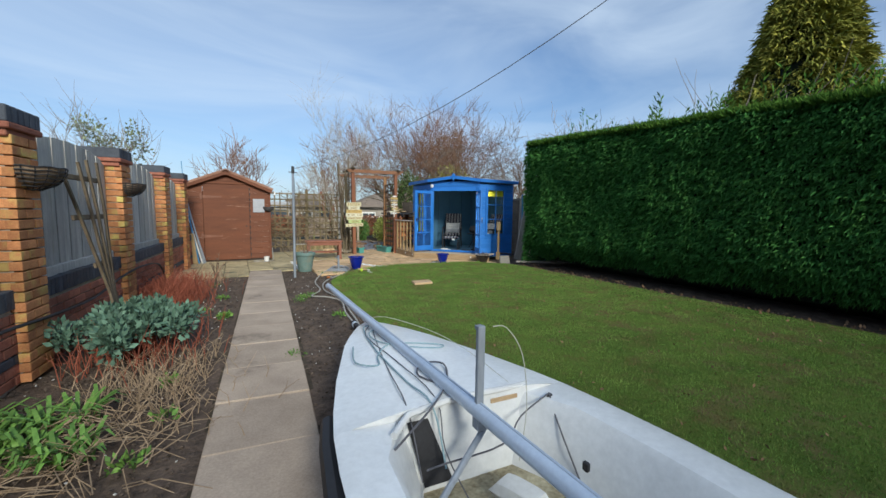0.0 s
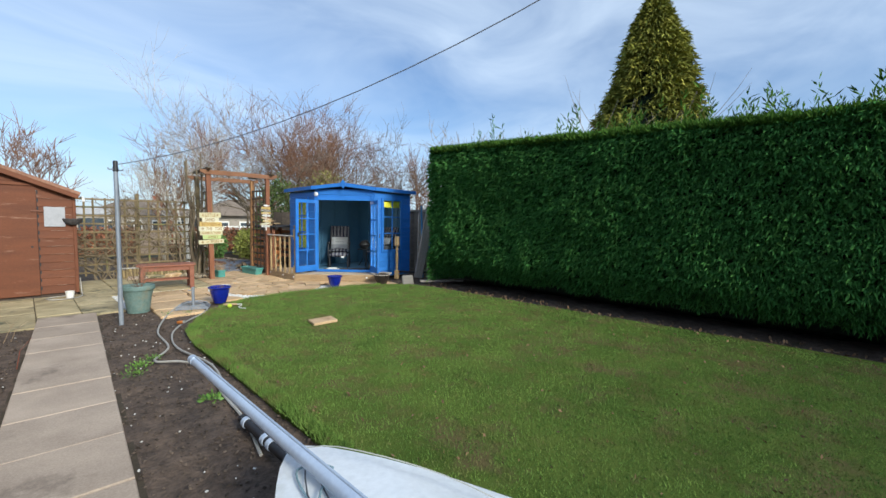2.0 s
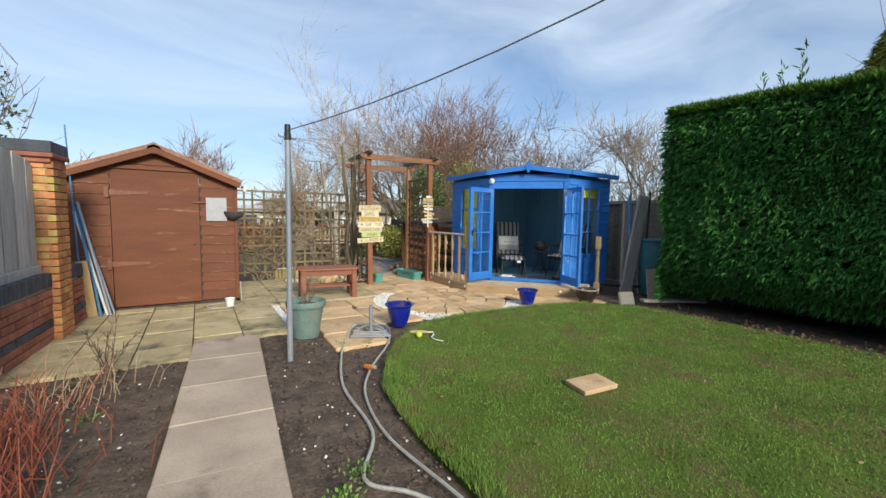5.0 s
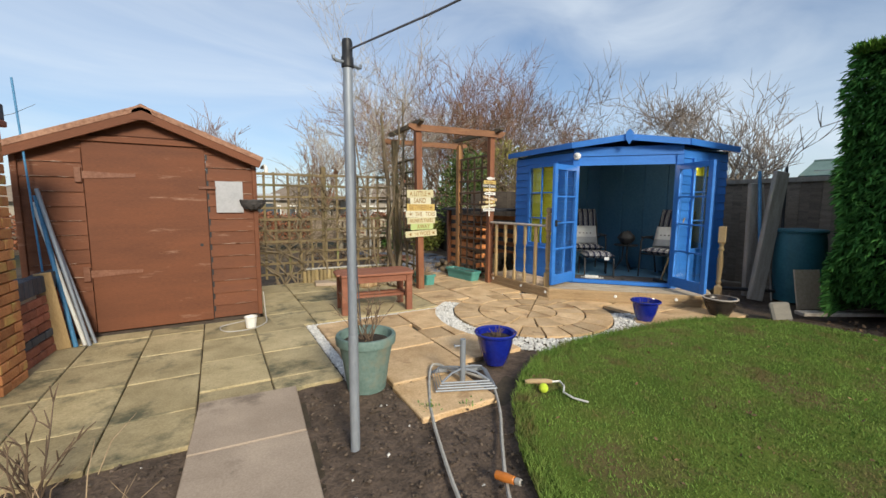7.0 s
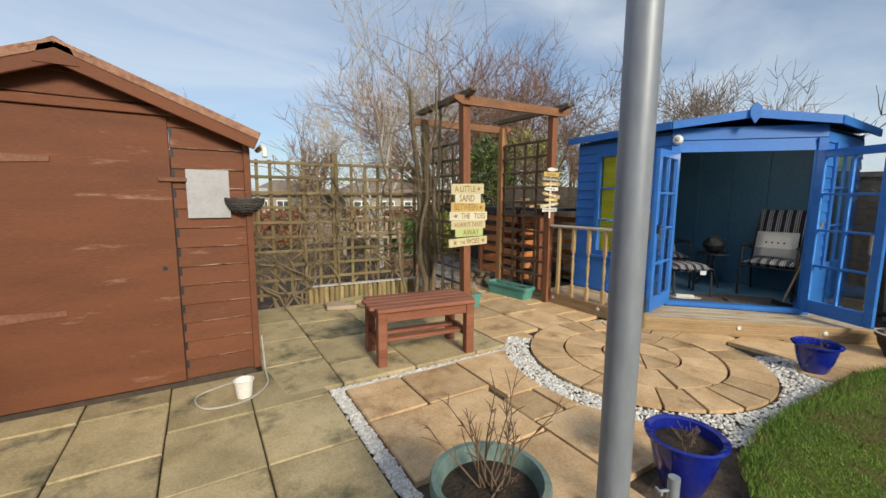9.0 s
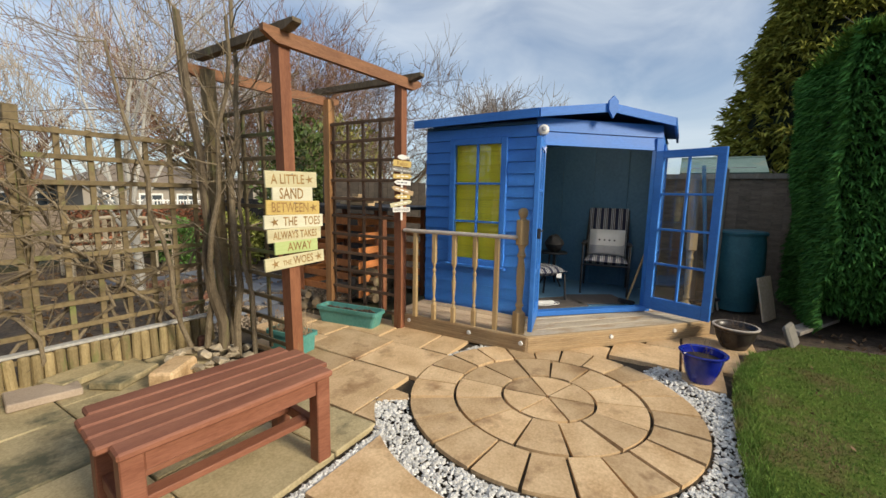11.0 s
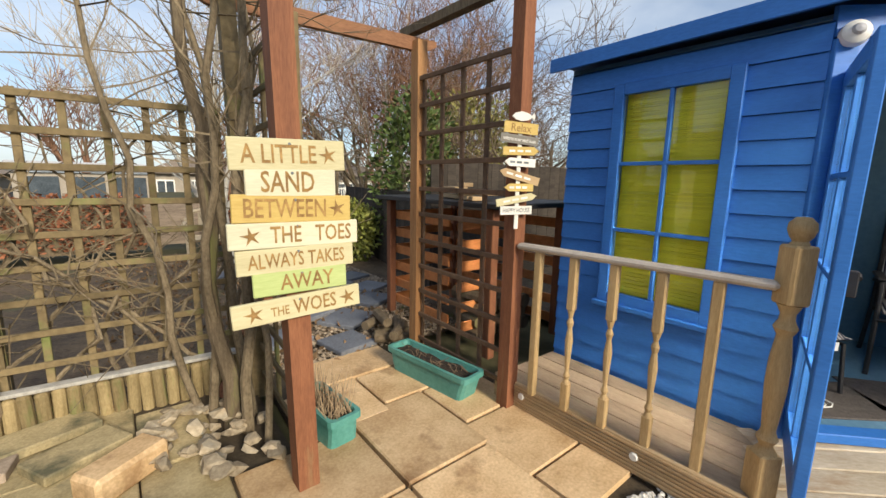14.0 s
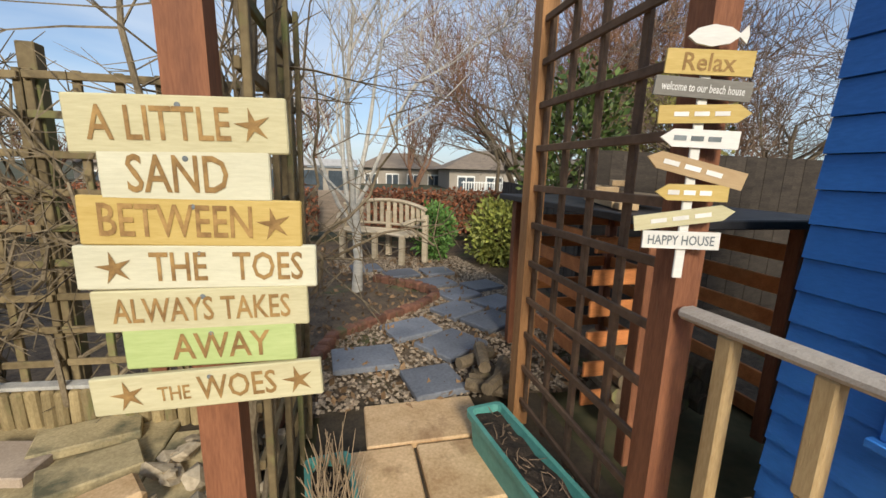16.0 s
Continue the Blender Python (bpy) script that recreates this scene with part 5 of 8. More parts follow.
part("body", Builder().lathe([(0.0, 0.05), (0.03, 0.046), (0.048, 0.03), (0.052, 0.0), (0.045, -0.01)], 18), WHITE_PLASTIC, ml_light, smooth=True)
part("lens", Builder().lathe([(0.0, 0.066), (0.016, 0.062), (0.024, 0.05)], 14), PALE_SHEET, ml_light, smooth=True)

# ---- signs ----
SIGN_INK = material("worn_brown_ink", (0.16, 0.085, 0.03), (0.42, 0.26, 0.09), 16, 0.8, 0, 60)


def painted(name, a, b2):
    return material(name, a, b2, 2.2, 0.7, 0.25, 26, stretch=(1, 6, 6), vary=0.03)


CREAM, HONEY = painted("cream_board", (0.48, 0.43, 0.25), (0.62, 0.57, 0.36)), painted("honey_board", (0.45, 0.31, 0.08), (0.58, 0.43, 0.15))
IVORY, LIME = painted("ivory_board", (0.56, 0.53, 0.38), (0.70, 0.67, 0.50)), painted("lime_board", (0.38, 0.47, 0.17), (0.50, 0.58, 0.25))
GREY_SIGN = painted("grey_board", (0.16, 0.15, 0.13), (0.24, 0.22, 0.19))
WHITE_SIGN, BROWN_SIGN = painted("white_board", (0.62, 0.60, 0.56), (0.78, 0.76, 0.71)), painted("brown_board", (0.36, 0.24, 0.12), (0.50, 0.36, 0.20))
WHITE_INK = material("white_lettering", (0.66, 0.64, 0.60), (0.80, 0.78, 0.74), 10, 0.7, 0, 40)
GREY_INK = material("grey_lettering", (0.12, 0.14, 0.15), (0.22, 0.24, 0.25), 10, 0.7, 0, 40)


def words(text, x, z, high, mat, parent, wide=0.0, y=-0.011):
    """Lettering in the x-z plane, centred on x, its foot at z, squeezed to a given width."""
    cu = bpy.data.curves.new("words", "FONT")
    cu.body, cu.size, cu.extrude, cu.align_x, cu.resolution_u, cu.offset = text, 1.0, 0.0, "CENTER", 2, 0.012
    ob = bpy.data.objects.new("words", cu)
    scene.collection.objects.link(ob)
    bpy.context.view_layer.update()
    me = bpy.data.meshes.new_from_object(ob.evaluated_get(bpy.context.evaluated_depsgraph_get()))
    bpy.data.objects.remove(ob)
    xs = [v.co.x for v in me.vertices]
    zs = [v.co.y for v in me.vertices]
    sx = wide / (max(xs) - min(xs)) if wide else high / (max(zs) - min(zs))
    sz = high / (max(zs) - min(zs))
    mid, foot = (max(xs) + min(xs)) / 2, min(zs)
    for v in me.vertices:
        v.co = ((v.co.x - mid) * sx, 0.0, (v.co.y - foot) * sz)
    me.materials.append(mat)
    return part("lettering", me, None, parent, m=pose(x, y, z))


def starfish(x, z, r, parent, y=-0.0115, turn=0.0):
    pts = []
    for k in range(10):
        rr = r if k % 2 == 0 else r * 0.30
        a = math.pi / 2 + turn + math.pi * k / 5
        pts.append((rr * math.cos(a), 0, rr * math.sin(a)))
    b = Builder().add([(0, -0.0005, 0)] + pts, [(0, 1 + k, 1 + (k + 1) % 10) for k in range(10)])
    part("starfish", b, SIGN_INK, parent, "stencilled brown starfish", m=pose(x, y, z))


# the word boards on the pergola post, seven boards on a back strip
sg = thing("word_sign", "stack of seven painted boards lettered with a beach verse", "sign", pose(3.226, 11.548, 0.793, 0, 0, -4) @ Matrix.Diagonal((1.06, 1, 1.05, 1)))
ROWS_OF_SIGN = (
    ("A LITTLE", 0.005, 0.595, 0.40, 0.098, CREAM, -0.035, 0.255, 0.060, ((0.135, 0.0),), 1.5),
    ("SAND", 0.01, 0.497, 0.315, 0.090, IVORY, -0.015, 0.185, 0.070, (), 0.5),
    ("BETWEEN", 0.015, 0.402, 0.42, 0.088, HONEY, -0.03, 0.285, 0.062, ((0.155, 0.0),), -0.8),
    ("THE   TOES", 0.02, 0.307, 0.465, 0.082, IVORY, 0.055, 0.30, 0.058, ((-0.16, 0.0),), 0.0),
    ("ALWAYS TAKES", 0.02, 0.215, 0.425, 0.080, CREAM, 0.0, 0.35, 0.050, (), 1.0),
    ("AWAY", 0.03, 0.130, 0.345, 0.080, LIME, 0.02, 0.20, 0.055, (), 1.0),
    ("WOES", 0.02, 0.030, 0.475, 0.078, CREAM, 0.055, 0.165, 0.054, ((0.185, 0.0), (-0.165, 0.0)), 3.0),
)
part("back_strip", Builder().box((-0.09, 0.014, 0.34), (0.03, 0.012, 0.6)).box((0.12, 0.014, 0.34), (0.03, 0.012, 0.6)), PERGOLA_WOOD, sg)
for text, cx, cz, w, h, mt, tx, tw, th, stars, tilt in ROWS_OF_SIGN:
    board = part("board", Builder().box((0, 0, 0), (w, 0.018, h * 1.13), ch=0.003), mt, sg, m=pose(cx, -0.004, cz + 0.03, 0, -tilt, 0))
    words(text, tx, -th / 2, th * 1.08, SIGN_INK, board, tw)
    for sx2, sz2 in stars:
        starfish(sx2, sz2, 0.036, board, turn=0.2)
    if text == "WOES":
        words("THE", -0.075, -0.02, 0.034, SIGN_INK, board, 0.065)
    part("screw", Builder().lathe([(0, 0.002), (0.005, 0.001), (0.006, 0)], 8, pose(0.0, -0.0095, h / 2 - 0.012, 90)), GREY_INK, board)

# the little finger-post sign on the far post
fs = thing("finger_sign", "small finger-post sign of eight little painted boards", "sign", pose(4.432, 11.452, 1.135, 0, 0, -22))
part("stake", Builder().box((0, 0, 0.25), (0.024, 0.008, 0.56), ch=0.002), WHITE_SIGN, fs, "thin white stake")
fish = [(-0.065, 0), (-0.045, 0.018), (-0.01, 0.026), (0.03, 0.018), (0.05, 0.004), (0.066, 0.022), (0.07, 0.0), (0.066, -0.02), (0.05, -0.004), (0.03, -0.018), (-0.01, -0.024), (-0.045, -0.016)]
k = len(fish)
part("fish", Builder().add([(x, -0.012, z) for x, z in fish] + [(x, -0.004, z) for x, z in fish], [tuple(range(k)), tuple(reversed(range(k, 2 * k)))] + [(i, k + i, k + (i + 1) % k, (i + 1) % k) for i in range(k)]), WHITE_SIGN, fs, "white wooden fish", m=pose(0.01, 0, 0.575))
for text, z, w, h, mt, ink, tilt, left, right, tall in (("Relax", 0.515, 0.20, 0.058, HONEY, SIGN_INK, -3, 0, 0, 0.042), ("welcome to our beach house", 0.455, 0.225, 0.046, GREY_SIGN, WHITE_INK, -5, 0, 0, 0.02), ("", 0.395, 0.215, 0.044, HONEY, WHITE_INK, 1, 0, 1, 0.018), ("", 0.335, 0.185, 0.044, WHITE_SIGN, GREY_INK, -2, 1, 0, 0.02), ("", 0.26, 0.245, 0.044, BROWN_SIGN, WHITE_INK, -14, 1, 0, 0.02), ("", 0.20, 0.175, 0.042, HONEY, WHITE_INK, 0, 1, 0, 0.02), ("", 0.135, 0.245, 0.040, CREAM, WHITE_INK, 10, 0, 1, 0.018), ("HAPPY HOUSE", 0.075, 0.19, 0.046, WHITE_SIGN, GREY_INK, 1, 0, 0, 0.026)):
    p2 = [(-w / 2 + (0.03 if left else 0), -h / 2), (w / 2 - (0.03 if right else 0), -h / 2), (w / 2, 0), (w / 2 - (0.03 if right else 0), h / 2), (-w / 2 + (0.03 if left else 0), h / 2), (-w / 2, 0)]
    bd = part("board", Builder().add([(x, -0.013, zz) for x, zz in p2] + [(x, -0.005, zz) for x, zz in p2], [tuple(range(6)), tuple(reversed(range(6, 12)))] + [(i, 6 + i, 6 + (i + 1) % 6, (i + 1) % 6) for i in range(6)]), mt, fs, m=pose(random.uniform(-0.008, 0.008), 0, z, 0, -tilt, 0))
    if text:
        words(text, 0, -tall / 2, tall, ink, bd, w * 0.86 if len(text) > 6 else 0.12, y=-0.0140)
    else:
        for q in range(3):
            part("lettering", Builder().box((-w * 0.25 + w * 0.22 * q, -0.0138, 0), (w * 0.16, 0.001, tall * 0.6)), ink, bd)


# ---- chairs in the summerhouse ----
STRIPE = bpy.data.materials.new("striped_canvas")
STRIPE.use_nodes = True
sn, sl = STRIPE.node_tree.nodes, STRIPE.node_tree.links
s_co, s_sep, s_mul, s_fr, s_ramp = sn.new("ShaderNodeTexCoord"), sn.new("ShaderNodeSeparateXYZ"), sn.new("ShaderNodeMath"), sn.new("ShaderNodeMath"), sn.new("ShaderNodeValToRGB")
s_mul.operation, s_fr.operation = "MULTIPLY", "FRACT"
s_mul.inputs[1].default_value = 11.0
sl.new(s_co.outputs["Object"], s_sep.inputs[0])
sl.new(s_sep.outputs["X"], s_mul.inputs[0])
sl.new(s_mul.outputs[0], s_fr.inputs[0])
sl.new(s_fr.outputs[0], s_ramp.inputs["Fac"])
s_ramp.color_ramp.interpolation = "CONSTANT"
for pos, col in ((0.0, (0.018, 0.022, 0.05)), (0.34, (0.55, 0.54, 0.52)), (0.42, (0.018, 0.022, 0.05)), (0.52, (0.33, 0.34, 0.36)), (0.68, (0.05, 0.03, 0.05)), (0.80, (0.5, 0.49, 0.47)), (0.86, (0.018, 0.022, 0.05))):
    e = s_ramp.color_ramp.elements.new(pos) if pos > 0 else s_ramp.color_ramp.elements[0]
    e.color = (*col, 1)
s_ramp.color_ramp.elements[-1].color = (0.018, 0.022, 0.05, 1)
sl.new(s_ramp.outputs["Color"], sn["Principled BSDF"].inputs["Base Color"])
sn["Principled BSDF"].inputs["Roughness"].default_value = 0.9
CUSHION, CUSHION_GREY = material("white_cushion", (0.62, 0.62, 0.61), (0.76, 0.76, 0.75), 6, 0.95, 0.3, 90), material("grey_cushion", (0.30, 0.31, 0.33), (0.42, 0.43, 0.45), 6, 0.95, 0.3, 90)


def pad(w, d, h, m=None, n=8):
    """A stuffed pad, its top domed and its edges round."""
    b = Builder()
    for top in (1, -1):
        k0 = len(b.v)
        for i in range(n + 1):
            for j in range(n + 1):
                u, v = i / n * 2 - 1, j / n * 2 - 1
                f = max(0.0, (1 - abs(u) ** 4) * (1 - abs(v) ** 4)) ** 0.5
                b.v.append((u * w / 2, v * d / 2, top * h / 2 * f))
        for i in range(n):
            for j in range(n):
                q = (k0 + i * (n + 1) + j, k0 + (i + 1) * (n + 1) + j, k0 + (i + 1) * (n + 1) + j + 1, k0 + i * (n + 1) + j + 1)
                b.f.append(q if top > 0 else tuple(reversed(q)))
    if m is not None:
        b.v = [tuple(m @ Vector(p)) for p in b.v]
    return b


def garden_chair(m, label):
    t = thing("garden_chair", label, "chair", m, "summerhouse chairs")
    for sx in (-1, 1):
        x = 0.27 * sx
        part("frame_side", Builder().tube([(x, -0.26, 0.0), (x, -0.24, 0.30), (x, -0.22, 0.56), (x, -0.16, 0.62), (x, 0.10, 0.60), (x, 0.22, 0.56)], 0.014, 8), BLACK_RUBBER, t, smooth=True)
        part("back_leg", Builder().tube([(x, 0.34, 0.0), (x * 0.96, 0.20, 0.38), (x * 0.92, 0.30, 0.75), (x * 0.90, 0.42, 1.04)], 0.014, 8), BLACK_RUBBER, t, smooth=True)
        part("arm_rest", Builder().box((x, -0.02, 0.625), (0.055, 0.36, 0.02), ch=0.008), BLACK_RUBBER, t)
    part("seat_bar", Builder().tube([(-0.27, -0.24, 0.37), (0.27, -0.24, 0.37)], 0.012, 8), BLACK_RUBBER, t)
    part("seat_bar", Builder().tube([(-0.26, 0.20, 0.35), (0.26, 0.20, 0.35)], 0.012, 8), BLACK_RUBBER, t)
    part("seat_pad", pad(0.50, 0.50, 0.10), STRIPE, t, "navy and white striped seat pad", True, pose(0, -0.02, 0.42))
    part("back_pad", pad(0.48, 0.68, 0.09), STRIPE, t, "navy and white striped back pad", True, pose(0, 0.30, 0.74, 72))
    return t


FLOOR_Z = DECK + 0.02
garden_chair(pose(6.74, 9.90, FLOOR_Z, 0, 0, -82), "black metal garden chair with navy striped pads and white cushion")
garden_chair(pose(6.18, 10.98, FLOOR_Z, 0, 0, -35), "black metal garden chair with navy striped pads near the window")


def cushion(m, label):
    t = thing("cushion", label, "cushion", m)
    part("cover", pad(0.42, 0.36, 0.13), CUSHION, t, smooth=True)
    part("lower_panel", pad(0.425, 0.17, 0.135, pose(0, -0.095, 0)), CUSHION_GREY, t, "ribbed grey lower half", True)
    for kx in (-0.09, -0.03, 0.03, 0.09):
        part("button", Builder().lathe([(0, 0.008), (0.010, 0.005), (0.012, 0)], 8, pose(kx, 0.02, 0.064)), BLACK_RUBBER, t)


cushion(pose(6.74, 9.90, FLOOR_Z, 0, 0, -82) @ pose(0, 0.10, 0.62, 70), "white and grey cushion leaning on a striped chair")
cushion(pose(6.18, 10.98, FLOOR_Z, 0, 0, -35) @ pose(0, 0.12, 0.60, 66), "white and grey cushion leaning on a striped chair")
fst = thing("footstool", "black metal footstool with striped navy pad", "footstool", pose(5.86, 10.48, FLOOR_Z, 0, 0, -35))
for sx in (-1, 1):
    part("leg_hoop", Builder().tube([(0.22 * sx, -0.2, 0), (0.22 * sx, -0.17, 0.30), (0.22 * sx, 0.17, 0.30), (0.22 * sx, 0.2, 0)], 0.013, 8), BLACK_RUBBER, fst, smooth=True)
part("pad", pad(0.46, 0.42, 0.11), STRIPE, fst, "navy striped pad", True, pose(0, 0, 0.35))
part("tag", Builder().box((0.1, -0.215, 0.31), (0.07, 0.003, 0.05)), CUSHION, fst, "white fabric tag")
tb = thing("side_table", "small round black metal side table between the chairs", "table", pose(6.72, 10.58, FLOOR_Z))
part("tabletop", Builder().lathe([(0, 0.46), (0.19, 0.46), (0.195, 0.45), (0.19, 0.44), (0, 0.44)], 24), BLACK_RUBBER, tb)
for a in (0, 120, 240):
    part("leg", Builder().tube([(0.04, 0, 0.44), (0.05, 0, 0.2), (0.17, 0, 0.0)], 0.012, 8, m=pose(0, 0, 0, 0, 0, a)), BLACK_RUBBER, tb)
bag = thing("black_bag", "crumpled black bag lying on the side table", "bag", pose(6.70, 10.56, FLOOR_Z + 0.46))
bb = Builder()
for i in range(9):
    for j in range(14):
        th, ph = math.pi * i / 8, 2 * math.pi * j / 14
        r = 0.15 * (1 + 0.28 * noise.noise(Vector((i * 0.7, math.cos(ph) * 1.6, math.sin(ph) * 1.6))))
        bb.v.append((r * math.sin(th) * math.cos(ph), r * 0.8 * math.sin(th) * math.sin(ph), 0.115 + r * 0.75 * math.cos(th)))
for i in range(8):
    for j in range(14):
        bb.f.append((i * 14 + j, i * 14 + (j + 1) % 14, (i + 1) * 14 + (j + 1) % 14, (i + 1) * 14 + j))
part("body", bb, BLACK_RUBBER, bag, smooth=True)
MAT_DARK = material("door_mat", (0.07, 0.06, 0.055), (0.16, 0.14, 0.13), 30, 0.95, 0.7, 120)
for mx, my, ang2, w2, d2 in ((0.45, 0.38, 4, 0.72, 0.42), (1.08, 0.45, -8, 0.6, 0.42)):
    tagged(part("door_mat", Builder().box((0, 0, 0.006), (w2, d2, 0.012), ch=0.004), MAT_DARK, m=FRONT @ pose(mx, my, FLOOR_Z, 0, 0, ang2)), "worn dark brown mat on the blue floor", "mat")
sock = thing("extension_lead", "white extension lead coiled on the summerhouse floor", "extension lead", FRONT @ pose(0.34, 0.30, FLOOR_Z + 0.014))
part("socket_block", Builder().box((0, 0, 0.022), (0.20, 0.055, 0.04), ch=0.008), WHITE_PLASTIC, sock)
part("cable", Builder().tube([(0.1 * math.cos(a * 0.5) * (1 + 0.03 * a), 0.07 * math.sin(a * 0.5), 0.008 + 0.002 * (a % 3)) for a in range(30)], 0.004, 5), WHITE_PLASTIC, sock)
broom = thing("broom", "wooden broom leaning in the summerhouse doorway corner", "broom", FRONT @ pose(FRONT_W - 0.16, 0.16, FLOOR_Z + 0.003, 6, 14, 0))
part("handle", Builder().tube([(0, 0, 0.07), (0, 0, 1.0)], 0.011, 8), PINE_UP, broom)
part("head", Builder().box((0, 0, 0.045), (0.2, 0.045, 0.05), ch=0.006), BLACK_RUBBER, broom)
cl_in = sheet("summerhouse_ceiling", [(SH_L + 0.03, SH_B - 0.05), (SH_L + 0.03, FL.y), (FR.x, SH_F + 0.03), (SH_R - 0.05, SH_F + 0.03), (SH_R - 0.05, SH_B - 0.05)], 2.075, 2.095, BLUE_INSIDE, "dark blue boarded ceiling", "ceiling")


# ---- dinghy ----
def half_beam(s):
    """Half width of the dinghy at a distance from its bow."""
    pts = ((0.0, 0.03), (0.08, 0.10), (0.25, 0.195), (0.5, 0.305), (0.9, 0.425), (1.27, 0.535), (1.75, 0.625), (2.4, 0.665), (3.2, 0.65), (4.0, 0.56))
    for (a, wa), (c, wc) in zip(pts, pts[1:]):
        if s <= c:
            return wa + (wc - wa) * (s - a) / (c - a)
    return pts[-1][1]


def make_boat():
    t = thing("sailing_dinghy", "white fibreglass sailing dinghy lying on the soil, stained inside", "boat", pose(1.145, 3.25, -0.05, 0, 0, -1.0))
    stations = [0, 0.04, 0.1, 0.2, 0.35, 0.55, 0.8, 1.1, 1.45, 1.66, 1.9, 2.3, 2.8, 3.4, 4.0]
    sheer = lambda s: 0.40 + 0.012 * s
    hull = Builder()
    ring = 9
    for s in stations:
        w, zt = half_beam(s), sheer(s)
        keel = 0.0 + 0.14 * max(0, 1 - s / 0.6) ** 2
        prof = [(-w, zt), (-w * 0.985, zt - 0.10), (-w * 0.9, 0.16 + keel * 0.8), (-w * 0.55, 0.04 + keel), (0, 0.0 + keel), (w * 0.55, 0.04 + keel), (w * 0.9, 0.16 + keel * 0.8), (w * 0.985, zt - 0.10), (w, zt)]
        hull.v += [(x, -s, z) for x, z in prof]
    for i in range(len(stations) - 1):
        for k in range(ring - 1):
            hull.f.append((i * ring + k, (i + 1) * ring + k, (i + 1) * ring + k + 1, i * ring + k + 1))
    hull.f += [tuple(range(ring)), tuple(reversed(range((len(stations) - 1) * ring, len(stations) * ring)))]
    part("hull", hull, GELCOAT, t, smooth=True)
    # foredeck, crowned, ending in a cockpit opening that curves aft to both sides
    deck_b = Builder()
    n = 16
    rows = [s for s in stations if s <= 1.66]
    for s in rows:
        w, zt = half_beam(s), sheer(s)
        for k in range(n + 1):
            u = k / n * 2 - 1
            rise = 0.06 * (1 - u * u) * min(1, s / 0.8)
            groove = -0.010 if 0.26 < abs(u) * w < 0.31 and s > 0.5 else 0.0
            deck_b.v.append((u * w * 1.012, -s, zt + 0.008 + rise + groove))
    for i in range(len(rows) - 1):
        for k in range(n):
            deck_b.f.append((i * (n + 1) + k, (i + 1) * (n + 1) + k, (i + 1) * (n + 1) + k + 1, i * (n + 1) + k + 1))
    part("foredeck", deck_b, GELCOAT, t, smooth=True)
    for sx in (-1, 1):
        side = Builder()
        rows2 = [1.66, 1.9, 2.3, 2.8, 3.4, 4.0]
        for s in rows2:
            w, zt = half_beam(s), sheer(s)
            inn = w - (0.17 if s > 1.8 else 0.26)
            side.v += [(sx * w * 1.012, -s, zt + 0.008), (sx * (w - 0.03), -s, zt + 0.022), (sx * inn, -s, zt + 0.012), (sx * (inn - 0.03), -s, zt - 0.02), (sx * (inn - 0.14), -s, 0.10)]
        for i in range(len(rows2) - 1):
            for k in range(4):
                q = (i * 5 + k, (i + 1) * 5 + k, (i + 1) * 5 + k + 1, i * 5 + k + 1)
                side.f.append(q if sx < 0 else tuple(reversed(q)))
        part("side_deck", side, GELCOAT, t, smooth=True)
    part("bulkhead", Builder().add([(half_beam(1.66) * 1.0 * (k / 8 - 1), -1.655, sheer(1.66) + 0.006 + 0.06 * (1 - (k / 8 - 1) ** 2)) for k in range(17)] + [(0.34, -1.72, 0.10), (-0.34, -1.72, 0.10)], [tuple(range(18, -1, -1))]), GELCOAT, t)
    part("coaming_lip", Builder().tube([(-0.40, -1.78, 0.445), (-0.30, -1.68, 0.462), (-0.1, -1.655, 0.475), (0.1, -1.655, 0.475), (0.30, -1.64, 0.462), (0.38, -1.62, 0.452)], 0.016, 8), GELCOAT, t, "moulded white coaming lip", smooth=True)
    # flat black panel: the locker's inner shade is its colour, no opening is cut
    part("locker_hole", Builder().add([(-0.30, -1.668, 0.42), (-0.20, -1.668, 0.42), (-0.10, -1.735, 0.14), (-0.24, -1.735, 0.14)], [(0, 3, 2, 1)]), BLACK_RUBBER, t, "flat black panel drawn as the shaded locker mouth")
    part("cockpit_floor", Builder().add([(-0.36, -1.66, 0.105), (0.36, -1.66, 0.105), (0.42, -4.0, 0.105), (-0.42, -4.0, 0.105)], [(0, 3, 2, 1)]), ALGAE, t, "cockpit floor stained with algae and water")
    part("thwart", Builder().box((0, -2.9, 0.30), (0.74, 0.2, 0.03), ch=0.008), GELCOAT, t)
    part("daggerboard_case", Builder().box((0.02, -2.95, 0.20), (0.07, 0.62, 0.19), ch=0.02), GELCOAT, t)
    part("toe_strip", Builder().box((0.22, -1.66, 0.425), (0.16, 0.012, 0.022), ch=0.003), PINE, t, "weathered wooden strip")
    part("rubbing_guard", Builder().tube([(-half_beam(s) - 0.025, -s, sheer(s) - 0.03 - 0.05 * (s > 1.35)) for s in (1.38, 1.6, 2.0, 2.5, 3.2)], 0.042, 8), BLACK_RUBBER, t, "black plastic rubbing guard", smooth=True)
    part("mast_bracket", Builder().box((-0.05, -1.86, 0.67), (0.034, 0.022, 0.42), ch=0.003).box((-0.05, -1.85, 0.87), (0.03, 0.03, 0.016)).box((-0.05, -1.87, 0.47), (0.05, 0.05, 0.06), ch=0.004), GALV, t, "upright alloy mast bracket")
    part("strut", Builder().tube([(0.0, -1.86, 0.46), (-0.42, -2.02, 0.14)], 0.014, 8), GALV, t)
